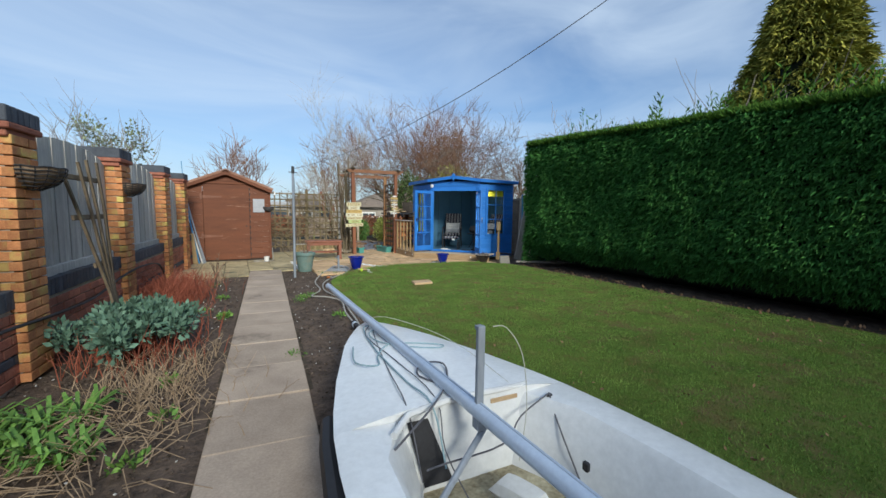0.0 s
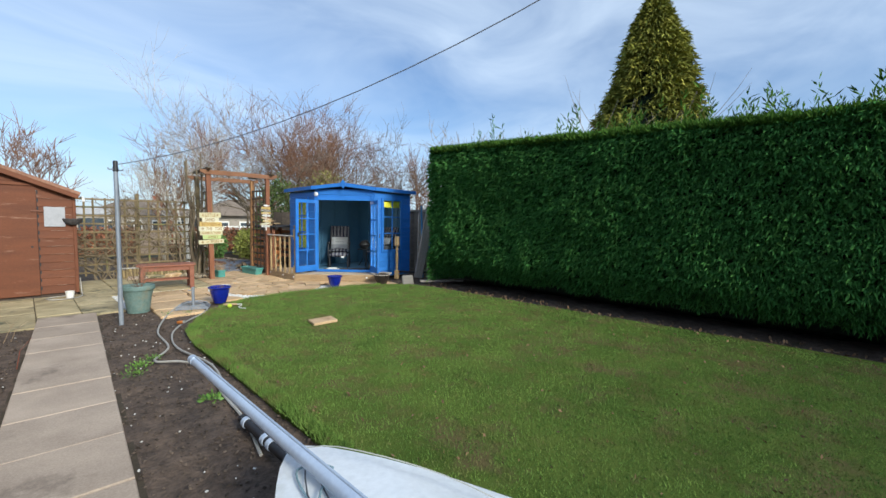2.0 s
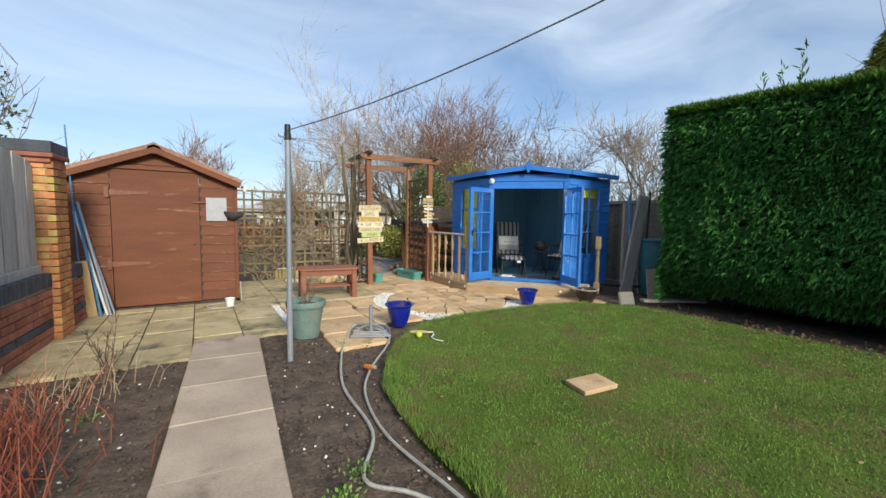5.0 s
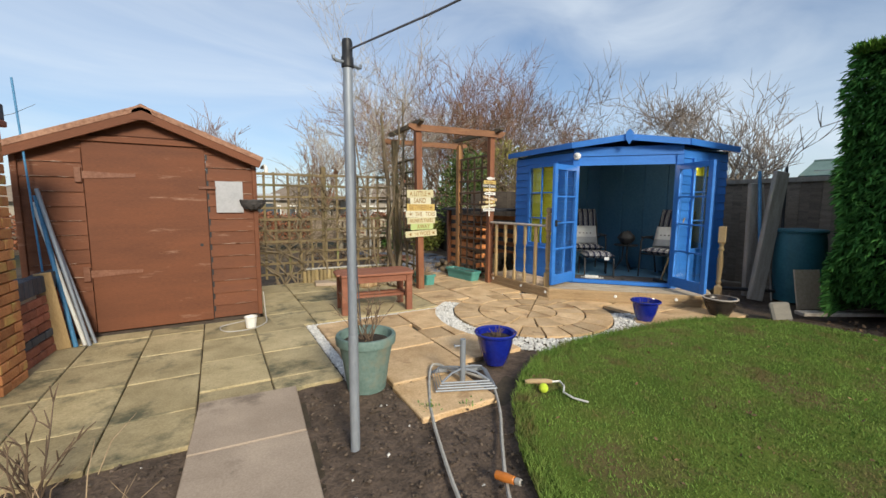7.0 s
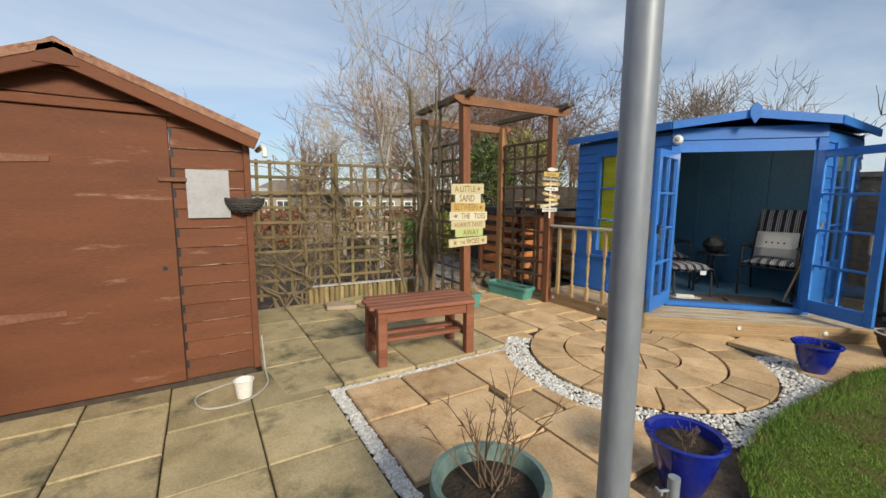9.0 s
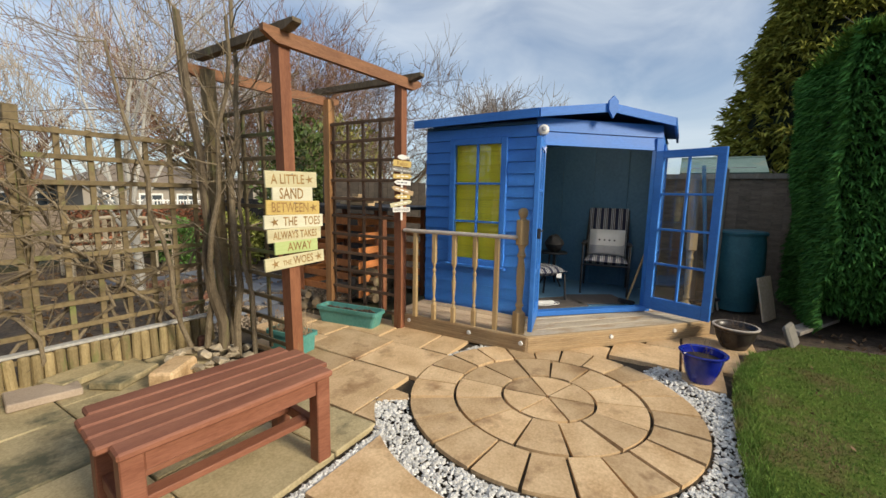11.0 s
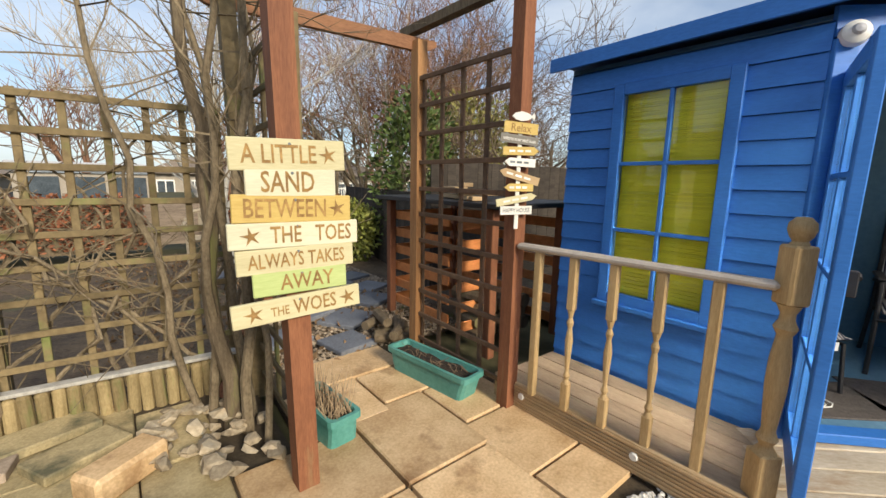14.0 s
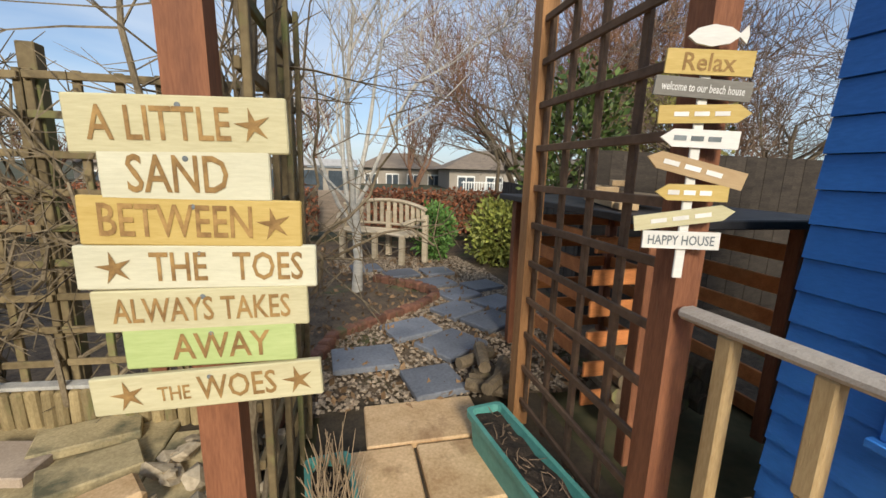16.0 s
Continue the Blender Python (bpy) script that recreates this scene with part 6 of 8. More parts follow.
    part("fender", Builder().tube([(-0.24, -1.95, 0.14), (-0.16, -2.05, 0.15), (-0.02, -2.28, 0.15)], [0.035, 0.045, 0.04], 10), BLACK_RUBBER, t, smooth=True)
    part("bailer", pad(0.13, 0.24, 0.10), WHITE_PLASTIC, t, "white bailer bottle", True, pose(0.09, -1.98, 0.165, 0, 0, 20))
    part("cleat", Builder().box((0.43, -1.75, 0.435), (0.035, 0.02, 0.02), ch=0.004), BLACK_RUBBER, t)
    part("cleat", Builder().box((0.33, -2.1, 0.30), (0.02, 0.03, 0.04), ch=0.004), BLACK_RUBBER, t)
    for pts, r, mt in (
            ([(-0.30, -0.7, 0.455), (-0.36, -1.0, 0.465), (-0.26, -1.12, 0.478), (-0.22, -0.98, 0.478), (-0.10, -0.82, 0.482), (0.05, -0.86, 0.484), (0.22, -0.94, 0.475), (0.18, -1.0, 0.48), (0.0, -0.92, 0.487), (-0.14, -0.70, 0.475), (-0.12, -0.45, 0.46), (0.02, -0.3, 0.445), (-0.08, -0.2, 0.435), (-0.14, -0.4, 0.445), (-0.2, -0.9, 0.477), (-0.2, -1.4, 0.485), (-0.18, -1.67, 0.48), (-0.17, -1.8, 0.25)], 0.0045, ROPE_BLUE),
            ([(-0.02, -0.14, 0.43), (-0.16, -0.5, 0.455), (-0.15, -1.1, 0.482), (-0.14, -1.62, 0.482), (-0.15, -1.75, 0.3), (-0.1, -1.95, 0.12)], 0.003, CORD),
            ([(0.0, -0.15, 0.43), (-0.1, -0.5, 0.455), (-0.22, -1.15, 0.474), (-0.28, -1.62, 0.462), (-0.28, -1.80, 0.22)], 0.003, CORD),
            ([(-0.42, -1.85, 0.43), (-0.2, -1.72, 0.50), (-0.02, -1.5, 0.49), (0.06, -1.3, 0.50), (-0.04, -1.25, 0.50), (-0.12, -1.38, 0.49), (0.02, -1.62, 0.485)], 0.005, CORD),
            ([(0.43, -1.75, 0.45), (0.22, -1.8, 0.40), (0.05, -1.9, 0.36), (-0.2, -1.86, 0.32), (-0.35, -2.0, 0.42)], 0.004, CORD),
            ([(0.43, -1.75, 0.45), (0.39, -1.86, 0.36), (0.36, -2.05, 0.18)], 0.004, CORD),
            ([(0.01, -1.86, 0.87), (0.09, -1.85, 0.85), (0.17, -1.86, 0.72), (0.17, -1.9, 0.5), (0.10, -1.95, 0.3)], 0.0022, STEEL_WIRE),
            ([(-0.05, -0.1, 0.46), (0.05, -0.3, 0.52), (0.25, -0.7, 0.50), (0.33, -1.1, 0.47), (0.30, -1.6, 0.46)], 0.0022, STEEL_WIRE)):
        fine = []
        vp = [Vector(p) for p in pts]
        for i in range(len(vp) - 1):
            p0, p1, p2, p3 = vp[max(0, i - 1)], vp[i], vp[i + 1], vp[min(len(vp) - 1, i + 2)]
            for q in range(4):
                u = q / 4
                fine.append(0.5 * ((2 * p1) + (p2 - p0) * u + (2 * p0 - 5 * p1 + 4 * p2 - p3) * u * u + (3 * p1 - p0 - 3 * p2 + p3) * u ** 3))
        fine.append(vp[-1])
        part("rope", Builder().tube(fine, r, 6), mt, t, smooth=True)


ROPE_BLUE, STEEL_WIRE = material("blue_rope", (0.22, 0.34, 0.40), (0.38, 0.50, 0.54), 40, 0.9, 0.4, 120), material("pale_wire", (0.42, 0.42, 0.36), (0.56, 0.55, 0.48), 20, 0.5, 0, 60)
make_boat()
spar = thing("aluminium_spar", "long blue-grey aluminium spar lying across the dinghy", "spar")
part("tube", Builder().tube([(1.03, -0.6, 0.495), (1.055, 1.42, 0.468), (1.085, 3.3, 0.43), (1.098, 4.62, 0.425)], [0.032, 0.032, 0.03, 0.026], 14), ALLOY, spar, smooth=True)
part("luff_track", Builder().tube([(1.038, -0.6, 0.523), (1.063, 1.42, 0.496), (1.093, 3.3, 0.458), (1.104, 4.60, 0.45)], 0.008, 6), ALLOY, spar)
part("end_cap", Builder().tube([(1.098, 4.60, 0.425), (1.099, 4.67, 0.424)], 0.03, 14), ALLOY, spar, smooth=True)


pk = thing("boat_pole", "dark plastic pole with pale bands lying beside the bow", "pole", pose(1.30, 3.25, 0.06, 0, 0, 1))
part("tube", Builder().tube([(0, 0, 0), (0.02, 1.08, -0.01)], 0.03, 12), BLACK_RUBBER, pk, smooth=True)
for y in (0.25, 0.62, 0.70, 1.0):
    part("band", Builder().tube([(0.016 * y, y - 0.02, -0.008 * y), (0.016 * y, y + 0.02, -0.008 * y)], 0.034, 12), ALLOY, pk, "pale clamp band", smooth=True)


def snake(name, label, cat, pts, r, mat, n=6):
    """A hose or cable along a smooth line through the points."""
    vp = [Vector(p) for p in pts]
    fine = []
    for i in range(len(vp) - 1):
        p0, p1, p2, p3 = vp[max(0, i - 1)], vp[i], vp[i + 1], vp[min(len(vp) - 1, i + 2)]
        for q in range(6):
            u = q / 6
            fine.append(0.5 * ((2 * p1) + (p2 - p0) * u + (2 * p0 - 5 * p1 + 4 * p2 - p3) * u * u + (3 * p1 - p0 - 3 * p2 + p3) * u ** 3))
    fine.append(vp[-1])
    return tagged(part(name, Builder().tube(fine, r, n), mat, smooth=True), label, cat)


HOSE = material("grey_hose", (0.30, 0.28, 0.25), (0.48, 0.46, 0.42), 12, 0.6, 0.1, 60)
ORANGE = material("orange_plastic", (0.55, 0.16, 0.02), (0.72, 0.26, 0.05), 5, 0.4, 0.1, 40)
snake("garden_hose", "pale grey garden hose trailing over soil and paving", "hose", [(2.08, 8.52, 0.05), (2.02, 8.85, 0.03), (1.78, 8.45, 0.0), (1.58, 7.95, 0.0), (1.40, 7.3, 0.0), (1.36, 6.6, 0.0), (1.16, 6.2, 0.0), (1.32, 5.95, 0.02), (1.46, 5.6, 0.02), (1.38, 5.0, 0.0), (1.34, 4.4, 0.0), (1.25, 3.9, 0.0)], 0.011, HOSE)
snake("garden_hose", "loop of pale grey hose lying round the parasol base", "hose", [(2.05, 8.7, 0.06), (2.24, 8.42, 0.02), (2.12, 8.12, 0.0), (1.86, 7.75, 0.01), (1.66, 7.45, 0.015), (1.50, 7.1, 0.0), (1.42, 6.5, 0.0), (1.50, 5.7, 0.02), (1.44, 5.1, 0.02), (1.40, 4.5, 0.0), (1.30, 4.0, 0.0)], 0.010, HOSE)
hz = thing("hose_connector", "orange and grey hose connector at the lawn's edge", "hose connector", pose(1.68, 7.50, 0.045, 80, 0, 20))
part("grip", Builder().lathe([(0.012, -0.05), (0.02, -0.045), (0.022, 0.0), (0.018, 0.05), (0.012, 0.055)], 12), ORANGE, hz)
part("nose", Builder().lathe([(0.013, 0.055), (0.016, 0.06), (0.016, 0.085), (0.010, 0.09)], 12), HOSE, hz)

# ---- bits on the lawn ----
tile = thing("loose_tile", "loose buff paving tile lying on the lawn", "tile", pose(3.04, 6.33, 0.052, 2, -2, -8))
part("slab", Builder().box((0, 0, 0), (0.32, 0.22, 0.035), ch=0.004), SANDSTONE, tile)
ball = thing("tennis_ball", "yellow-green tennis ball on the grass", "ball", pose(2.46, 8.07, 0.06))
TENNIS = material("tennis_felt", (0.45, 0.60, 0.03), (0.62, 0.76, 0.07), 20, 0.95, 0.4, 120)
part("felt", Builder().lathe([(0.033 * math.sin(math.pi * k / 12), -0.033 * math.cos(math.pi * k / 12)) for k in range(13)], 18), TENNIS, ball, smooth=True)
toy = thing("rope_toy", "wooden handled dog toy with white rope", "toy", pose(2.50, 8.17, 0.055, 0, 0, -28))
part("handle", Builder().tube([(-0.09, 0, 0), (-0.05, 0, 0.004), (0.06, 0, 0.004), (0.10, 0, 0)], [0.014, 0.018, 0.018, 0.014], 12), PINE, toy, smooth=True)
part("rope", Builder().tube([(0.10, 0, 0.0), (0.16, 0.01, 0.0), (0.17, -0.06, -0.005), (0.14, -0.14, -0.01), (0.18, -0.22, -0.012), (0.26, -0.27, -0.014)], 0.007, 6), WHITE_PLASTIC, toy, smooth=True)

# ---- by the shed ----
cup = thing("white_tub", "small white plastic tub standing by the shed", "tub", pose(0.83, 10.70, 0.0))
part("tub_wall", Builder().lathe([(0, 0.002), (0.048, 0.002), (0.06, 0.11), (0.065, 0.112), (0.065, 0.12), (0.057, 0.12), (0.047, 0.02), (0, 0.016)], 20), WHITE_PLASTIC, cup, smooth=True)
snake("outdoor_cable", "grey cable looped on the slabs by the shed", "cable", [(0.99, 11.04, 0.3), (1.0, 11.0, 0.05), (0.98, 10.78, 0.012), (0.82, 10.60, 0.012), (0.60, 10.62, 0.012), (0.55, 10.82, 0.012), (0.72, 10.92, 0.012), (0.85, 10.96, 0.012)], 0.007, HOSE)
WICKER = material("dark_wicker", (0.03, 0.028, 0.028), (0.10, 0.09, 0.085), 20, 0.85, 0.5, 80)
COIR = material("coir_liner", (0.12, 0.08, 0.05), (0.32, 0.23, 0.15), 14, 0.95, 0.9, 60)


def basket(m, r, label, mat, liner, rows=7):
    """A half-round wall basket of woven strands."""
    t = thing("wall_basket", label, "hanging basket", m)
    for i in range(rows):
        f = i / (rows - 1)
        rr, z = r * math.sqrt(max(0.04, 1 - (1 - f) ** 2 * 0.92)), -0.55 * r * 2 * (1 - f) * 0.72
        part("strand", Builder().tube([(rr * math.cos(a), -abs(rr * math.sin(a)), z + 0.004 * math.sin(a * 9)) for a in [math.pi * k / 16 for k in range(17)]], 0.0045 if liner else 0.011, 5), mat, t)
    for k in range(9):
        a = math.pi * (k + 0.5) / 9
        part("rib", Builder().tube([(r * math.sqrt(max(0.04, 1 - (1 - f) ** 2 * 0.92)) * math.cos(a), -r * math.sqrt(max(0.04, 1 - (1 - f) ** 2 * 0.92)) * math.sin(a), -0.79 * r * (1 - f)) for f in (0, 0.25, 0.5, 0.75, 1)], 0.0035, 4), mat, t)
    b2 = Builder()
    for i in range(7):
        f = i / 6
        rr = 0.95 * r * math.sqrt(max(0.0, 1 - (1 - f) ** 2))
        b2.v += [(rr * math.cos(math.pi * k / 14), -rr * math.sin(math.pi * k / 14), -0.76 * r * (1 - f)) for k in range(15)]
    for i in range(6):
        for k in range(14):
            b2.f.append((i * 15 + k, i * 15 + k + 1, (i + 1) * 15 + k + 1, (i + 1) * 15 + k))
    part("liner", b2, COIR if liner else BLACK_RUBBER, t, smooth=True)
    return t


basket(pose(0.93, 11.07, 1.33), 0.125, "dark woven half-round basket hung on the shed", WICKER, False)
basket(GARDEN @ pose(WX + 0.065, 4.04, 1.58, 0, 0, 90), 0.21, "wire wall basket with brown coir liner on a pier", BLACK_RUBBER, True)
basket(GARDEN @ pose(WX + 0.065, 6.22, 1.58, 0, 0, 90), 0.19, "wire wall basket with brown coir liner on a pier", BLACK_RUBBER, True)
# canes and tubes leaning in the corner of shed and wall
BLUE_TUBE = material("blue_tube", (0.05, 0.18, 0.36), (0.10, 0.28, 0.48), 5, 0.5, 0.1, 40)
for bx, by, tx, ty, tz, r, mt, nm, lb in ((-0.50, 10.80, -0.80, 11.0, 1.42, 0.016, GALV, "metal_tube", "grey metal tube leaning on the shed"), (-0.54, 10.84, -0.84, 11.02, 1.30, 0.016, WHITE_PLASTIC, "white_tube", "white plastic tube leaning on the shed"), (-0.60, 10.82, -0.82, 11.03, 1.36, 0.018, BLUE_TUBE, "blue_tube", "blue plastic tube leaning on the shed"), (-0.47, 10.86, -0.78, 11.04, 1.22, 0.014, GALV, "metal_tube", "grey metal tube leaning on the shed"), (-0.78, 10.95, -0.88, 11.0, 2.35, 0.008, BLUE_TUBE, "thin_cane", "thin blue cane standing behind the wall")):
    tagged(part(nm, Builder().tube([(bx, by, 0.0), ((bx + tx) / 2, (by + ty) / 2, tz / 2), (tx, ty, tz)], r, 10), mt, smooth=True), lb, "pole")
pl = thing("leaning_plank", "short bleached plank leaning against the shed corner", "plank", pose(-0.68, 10.80, 0.0, 8, -6, 10))
part("plank", Builder().box((0, 0, 0.36), (0.11, 0.022, 0.72), ch=0.004), PINE_UP, pl)
# fan trellis leaning on the wall
fan = thing("fan_trellis", "brown wooden fan trellis leaning against the fence", "trellis", GARDEN @ pose(WX + 0.40, 4.72, 0.0, 0, -9.5, 0))
for k, (dy, top) in enumerate(((-0.34, 1.58), (0.02, 1.72), (0.22, 1.76), (0.46, 1.76))):
    b = Builder()
    run = [(-0.05 + 0.025 * k, 0.0), (-0.06 + 0.035 * k, 0.5), (dy * 0.72, 1.25), (dy, top)]
    for (ya, za), (yb, zb) in zip(run, run[1:]):
        b.add([(0.0, ya - 0.017, za), (0.0, ya + 0.017, za), (0.0, yb + 0.017, zb), (0.0, yb - 0.017, zb), (-0.02, ya - 0.017, za), (-0.02, ya + 0.017, za), (-0.02, yb + 0.017, zb), (-0.02, yb - 0.017, zb)], [(0, 1, 2, 3), (5, 4, 7, 6), (0, 4, 5, 1), (3, 2, 6, 7), (1, 5, 6, 2), (4, 0, 3, 7)])
    part("stave", b, BARK, fan)
for z, a, c in ((1.58, -0.40, 0.50), (1.22, -0.32, 0.38), (0.78, -0.16, 0.24)):
    part("cross_bar", Builder().box((-0.034, (a + c) / 2, z), (0.022, c - a, 0.045), ch=0.003), BARK, fan)
snake("wall_cable", "black cable sagging along the garden wall", "cable", [tuple(GARDEN @ Vector((WX + 0.08, y, z))) for y, z in ((2.6, 0.42), (3.4, 0.47), (4.2, 0.42), (5.0, 0.40), (5.8, 0.48), (6.6, 0.50), (7.4, 0.42), (7.7, 0.2), (7.9, 0.02))], 0.013, BLACK_RUBBER)

# ---- corner beyond the summerhouse ----
DARK_FENCE = material("dark_fence", (0.15, 0.115, 0.085), (0.35, 0.275, 0.21), 3, 0.9, 0.4, 30, stretch=(1, 1, 6), vary=0.2)
SLEEPER = material("bleached_sleeper", (0.24, 0.20, 0.16), (0.45, 0.40, 0.34), 3, 0.9, 0.5, 30, stretch=(6, 6, 0.8))
cf = thing("close_board_fence", "dark weathered close-board fence behind the summerhouse", "fence", pose(8.35, 7.2, 0, 0, 0, 90), kind="structure")
for k in range(36):
    part("board", Builder().box((0.13 * k, 0.006 * (k % 2), 0.86), (0.136, 0.018, 1.72 + 0.02 * random.random()), ch=0.002), DARK_FENCE, cf)
part("rail", Builder().box((2.3, -0.02 + 0.05, 1.70), (4.7, 0.05, 0.07)), SLEEPER, cf)
BLACK_FENCE = material("creosoted_board", (0.022, 0.017, 0.013), (0.075, 0.06, 0.047), 3, 0.9, 0.4, 30, stretch=(1, 1, 6), vary=0.25)
cf3 = thing("close_board_fence", "low dark creosoted fence along the far garden", "fence", pose(5.72, 13.95, 0, 0, 0, 78), kind="structure")
for k in range(34):
    part("board", Builder().box((0.13 * k, 0.006 * (k % 2), 0.6), (0.136, 0.018, 1.2 + 0.02 * random.random()), ch=0.002), BLACK_FENCE, cf3)
cf2 = thing("close_board_fence", "dark weathered close-board fence along the rear boundary", "fence", pose(5.75, 13.9, 0, 0, 0, 0), kind="structure")
for k in range(22):
    part("board", Builder().box((0.13 * k, 0.006 * (k % 2), 0.8), (0.136, 0.018, 1.6 + 0.02 * random.random()), ch=0.002), BLACK_FENCE, cf2)
for x, y, h, lean, w in ((7.0, 8.74, 1.80, 11, 0.20), (7.22, 8.92, 1.62, 2, 0.15)):
    sp = thing("timber_sleeper", "bleached old timber leaning by the fence", "timber", pose(x, y, 0, -4, lean, -25))
    part("timber", Builder().box((0, 0, h / 2), (w, 0.07, h), ch=0.01), SLEEPER, sp)
for bx, by, tx, ty, tz, r, mt, nm, lb in ((7.16, 8.74, 7.25, 8.92, 1.78, 0.022, BLUE_TUBE, "blue_tube", "blue plastic tube standing by the old timber"), (7.30, 8.60, 7.62, 8.75, 1.85, 0.018, BLACK_RUBBER, "dark_pole", "dark pole leaning towards the fence"), (7.2, 8.62, 7.45, 8.95, 1.6, 0.012, SLEEPER, "garden_cane", "pale garden cane leaning on the fence")):
    tagged(part(nm, Builder().tube([(bx, by, 0.0), ((bx + tx) / 2, (by + ty) / 2, tz / 2), (tx, ty, tz)], r, 8), mt, smooth=True), lb, "pole")
bt = thing("water_butt", "round blue-green plastic water butt with lid", "water butt", pose(7.45, 8.45, 0))
BUTT = material("blue_green_plastic", (0.02, 0.10, 0.13), (0.05, 0.17, 0.21), 4, 0.5, 0.1, 40)
part("barrel", Builder().lathe([(0, 0.01), (0.24, 0.01), (0.27, 0.3), (0.28, 0.55), (0.27, 0.8), (0.25, 0.95), (0.0, 0.95)], 26), BUTT, bt, smooth=True)
part("lid", Builder().lathe([(0.27, 0.94), (0.28, 0.97), (0.26, 0.99), (0.0, 1.01)], 26), BUTT, bt, smooth=True)
PLY = material("pale_chipboard", (0.44, 0.33, 0.21), (0.62, 0.50, 0.36), 30, 0.9, 0.2, 90)
pb = thing("chipboard_offcut", "pale chipboard offcut leaning in the corner", "board", pose(7.0, 8.14, 0, -12, 0, -28))
part("sheet", Builder().box((0, 0, 0.26), (0.33, 0.018, 0.50), ch=0.002), PLY, pb)
rk = thing("stone_slab", "grey flat stone propped at the lawn's edge", "stone", pose(6.10, 8.08, 0, -20, 0, -20))
part("stone", Builder().box((0, 0, 0.11), (0.26, 0.05, 0.22), ch=0.02), GREY_SIGN, rk)
bd2 = thing("old_plank", "weathered plank lying along the hedge bottom", "plank", pose(6.85, 7.80, 0.02, 0, 0, -30))
part("plank", Builder().box((0, 0, 0.04), (1.0, 0.14, 0.04), ch=0.006), SLEEPER, bd2)
tagged(part("black_pipe", Builder().tube([(6.6, 9.05, 0.16), (7.3, 8.6, 0.12), (8.0, 8.0, 0.08)], 0.025, 10), BLACK_RUBBER, smooth=True), "black plastic pipe lying beside the fence", "pipe")
rf = thing("bird_house_roof", "small green tin roofed hutch beyond the fence", "hutch", pose(9.9, 8.6, 0))
part("box", Builder().box((0, 0, 0.95), (0.9, 0.9, 1.9)), PALE_SHEET, rf)
for sx in (-1, 1):
    part("roof_slope", Builder().box((sx * 0.32, 0, 0), (0.72, 1.2, 0.03), m=pose(0, 0, 2.08, 0, sx * 25, 0)), TEAL_POT, rf, "green ribbed roof")

# ---- log store behind the side trellis ----
LOGW = material("orange_slats", (0.40, 0.135, 0.04), (0.66, 0.27, 0.09), 3, 0.8, 0.4, 30, stretch=(1, 5, 5), vary=0.25)
ls = thing("log_store", "rough timber log store with slatted sides and flat roof", "log store", pose(4.86, 12.02, 0))
for px, py in ((0.0, 0.02), (0.0, 1.45), (0.85, 0.02), (0.85, 1.45)):
    part("post", Builder().box((px, py, 0.58), (0.07, 0.07, 1.16), ch=0.005), PERGOLA_WOOD, ls)
for k in range(6):
    z = 0.14 + 0.175 * k
    part("side_slat", Builder().box((0.05, 1.0, z), (0.02, 0.85, 0.085), ch=0.003), LOGW, ls)
    part("back_slat", Builder().box((0.86, 0.74, z), (0.02, 1.4, 0.085), ch=0.003), LOGW, ls)
    part("front_slat", Builder().box((0.14, 0.36, z), (0.36, 0.02, 0.085), ch=0.003), LOGW, ls)
    part("end_slat", Builder().box((0.42, 1.46, z), (0.85, 0.02, 0.085), ch=0.003), LOGW, ls)
part("post", Builder().box((0.34, 0.39, 0.58), (0.06, 0.05, 1.16), ch=0.005), PERGOLA_WOOD, ls)
part("roof", Builder().box((0.42, 0.72, 1.19), (1.05, 1.75, 0.04), ch=0.006), BLACK_RUBBER, ls, "dark felted flat roof")
for k in range(7):
    pk = thing("timber_offcut", "pale timber offcut stacked on the log store roof", "plank", pose(4.98 + 0.07 * (k % 4), 12.55 + 0.1 * (k // 4), 1.232 + 0.034 * (k // 2), 0, 0, random.uniform(55, 75)))
    part("plank", Builder().box((0, 0, 0), (0.75 - 0.07 * k, 0.09, 0.032), ch=0.003), PINE, pk)
rng_l = random.Random(9)
for k in range(16):
    lg = part("firewood_log", Builder().tube([(0, -0.16, 0), (0, 0.16, 0)], [0.05 + 0.02 * rng_l.random(), 0.05 + 0.02 * rng_l.random()], 9), BARK, m=pose(5.05 + 0.135 * (k % 5), 12.45 + 0.03 * (k % 2), 0.06 + 0.105 * (k // 5), 0, 0, rng_l.uniform(-8, 8)))
    tagged(lg, "split firewood log in the store", "log", "firewood")

# ---- stones by the pergola ----
ROCK = material("pale_rubble", (0.22, 0.17, 0.11), (0.50, 0.42, 0.30), 5, 0.9, 0.5, 40, vary=0.3, stain=(0.24, 0.23, 0.20), stain_scale=2)


def rock(s, seed):
    rng = random.Random(seed)
    bm = bmesh.new()
    for _ in range(14):
        v = Vector((rng.gauss(0, 1), rng.gauss(0, 1), rng.gauss(0, 1))).normalized()
        bm.verts.new((v.x * s[0] / 2, v.y * s[1] / 2, v.z * s[2] / 2))
    bmesh.ops.convex_hull(bm, input=bm.verts)
    bmesh.ops.delete(bm, geom=[v for v in bm.verts if not v.link_faces], context="VERTS")
    me = bpy.data.meshes.new("stone")
    bm.to_mesh(me)
    bm.free()
    me.materials.append(ROCK)
    return me


rng_r = random.Random(21)
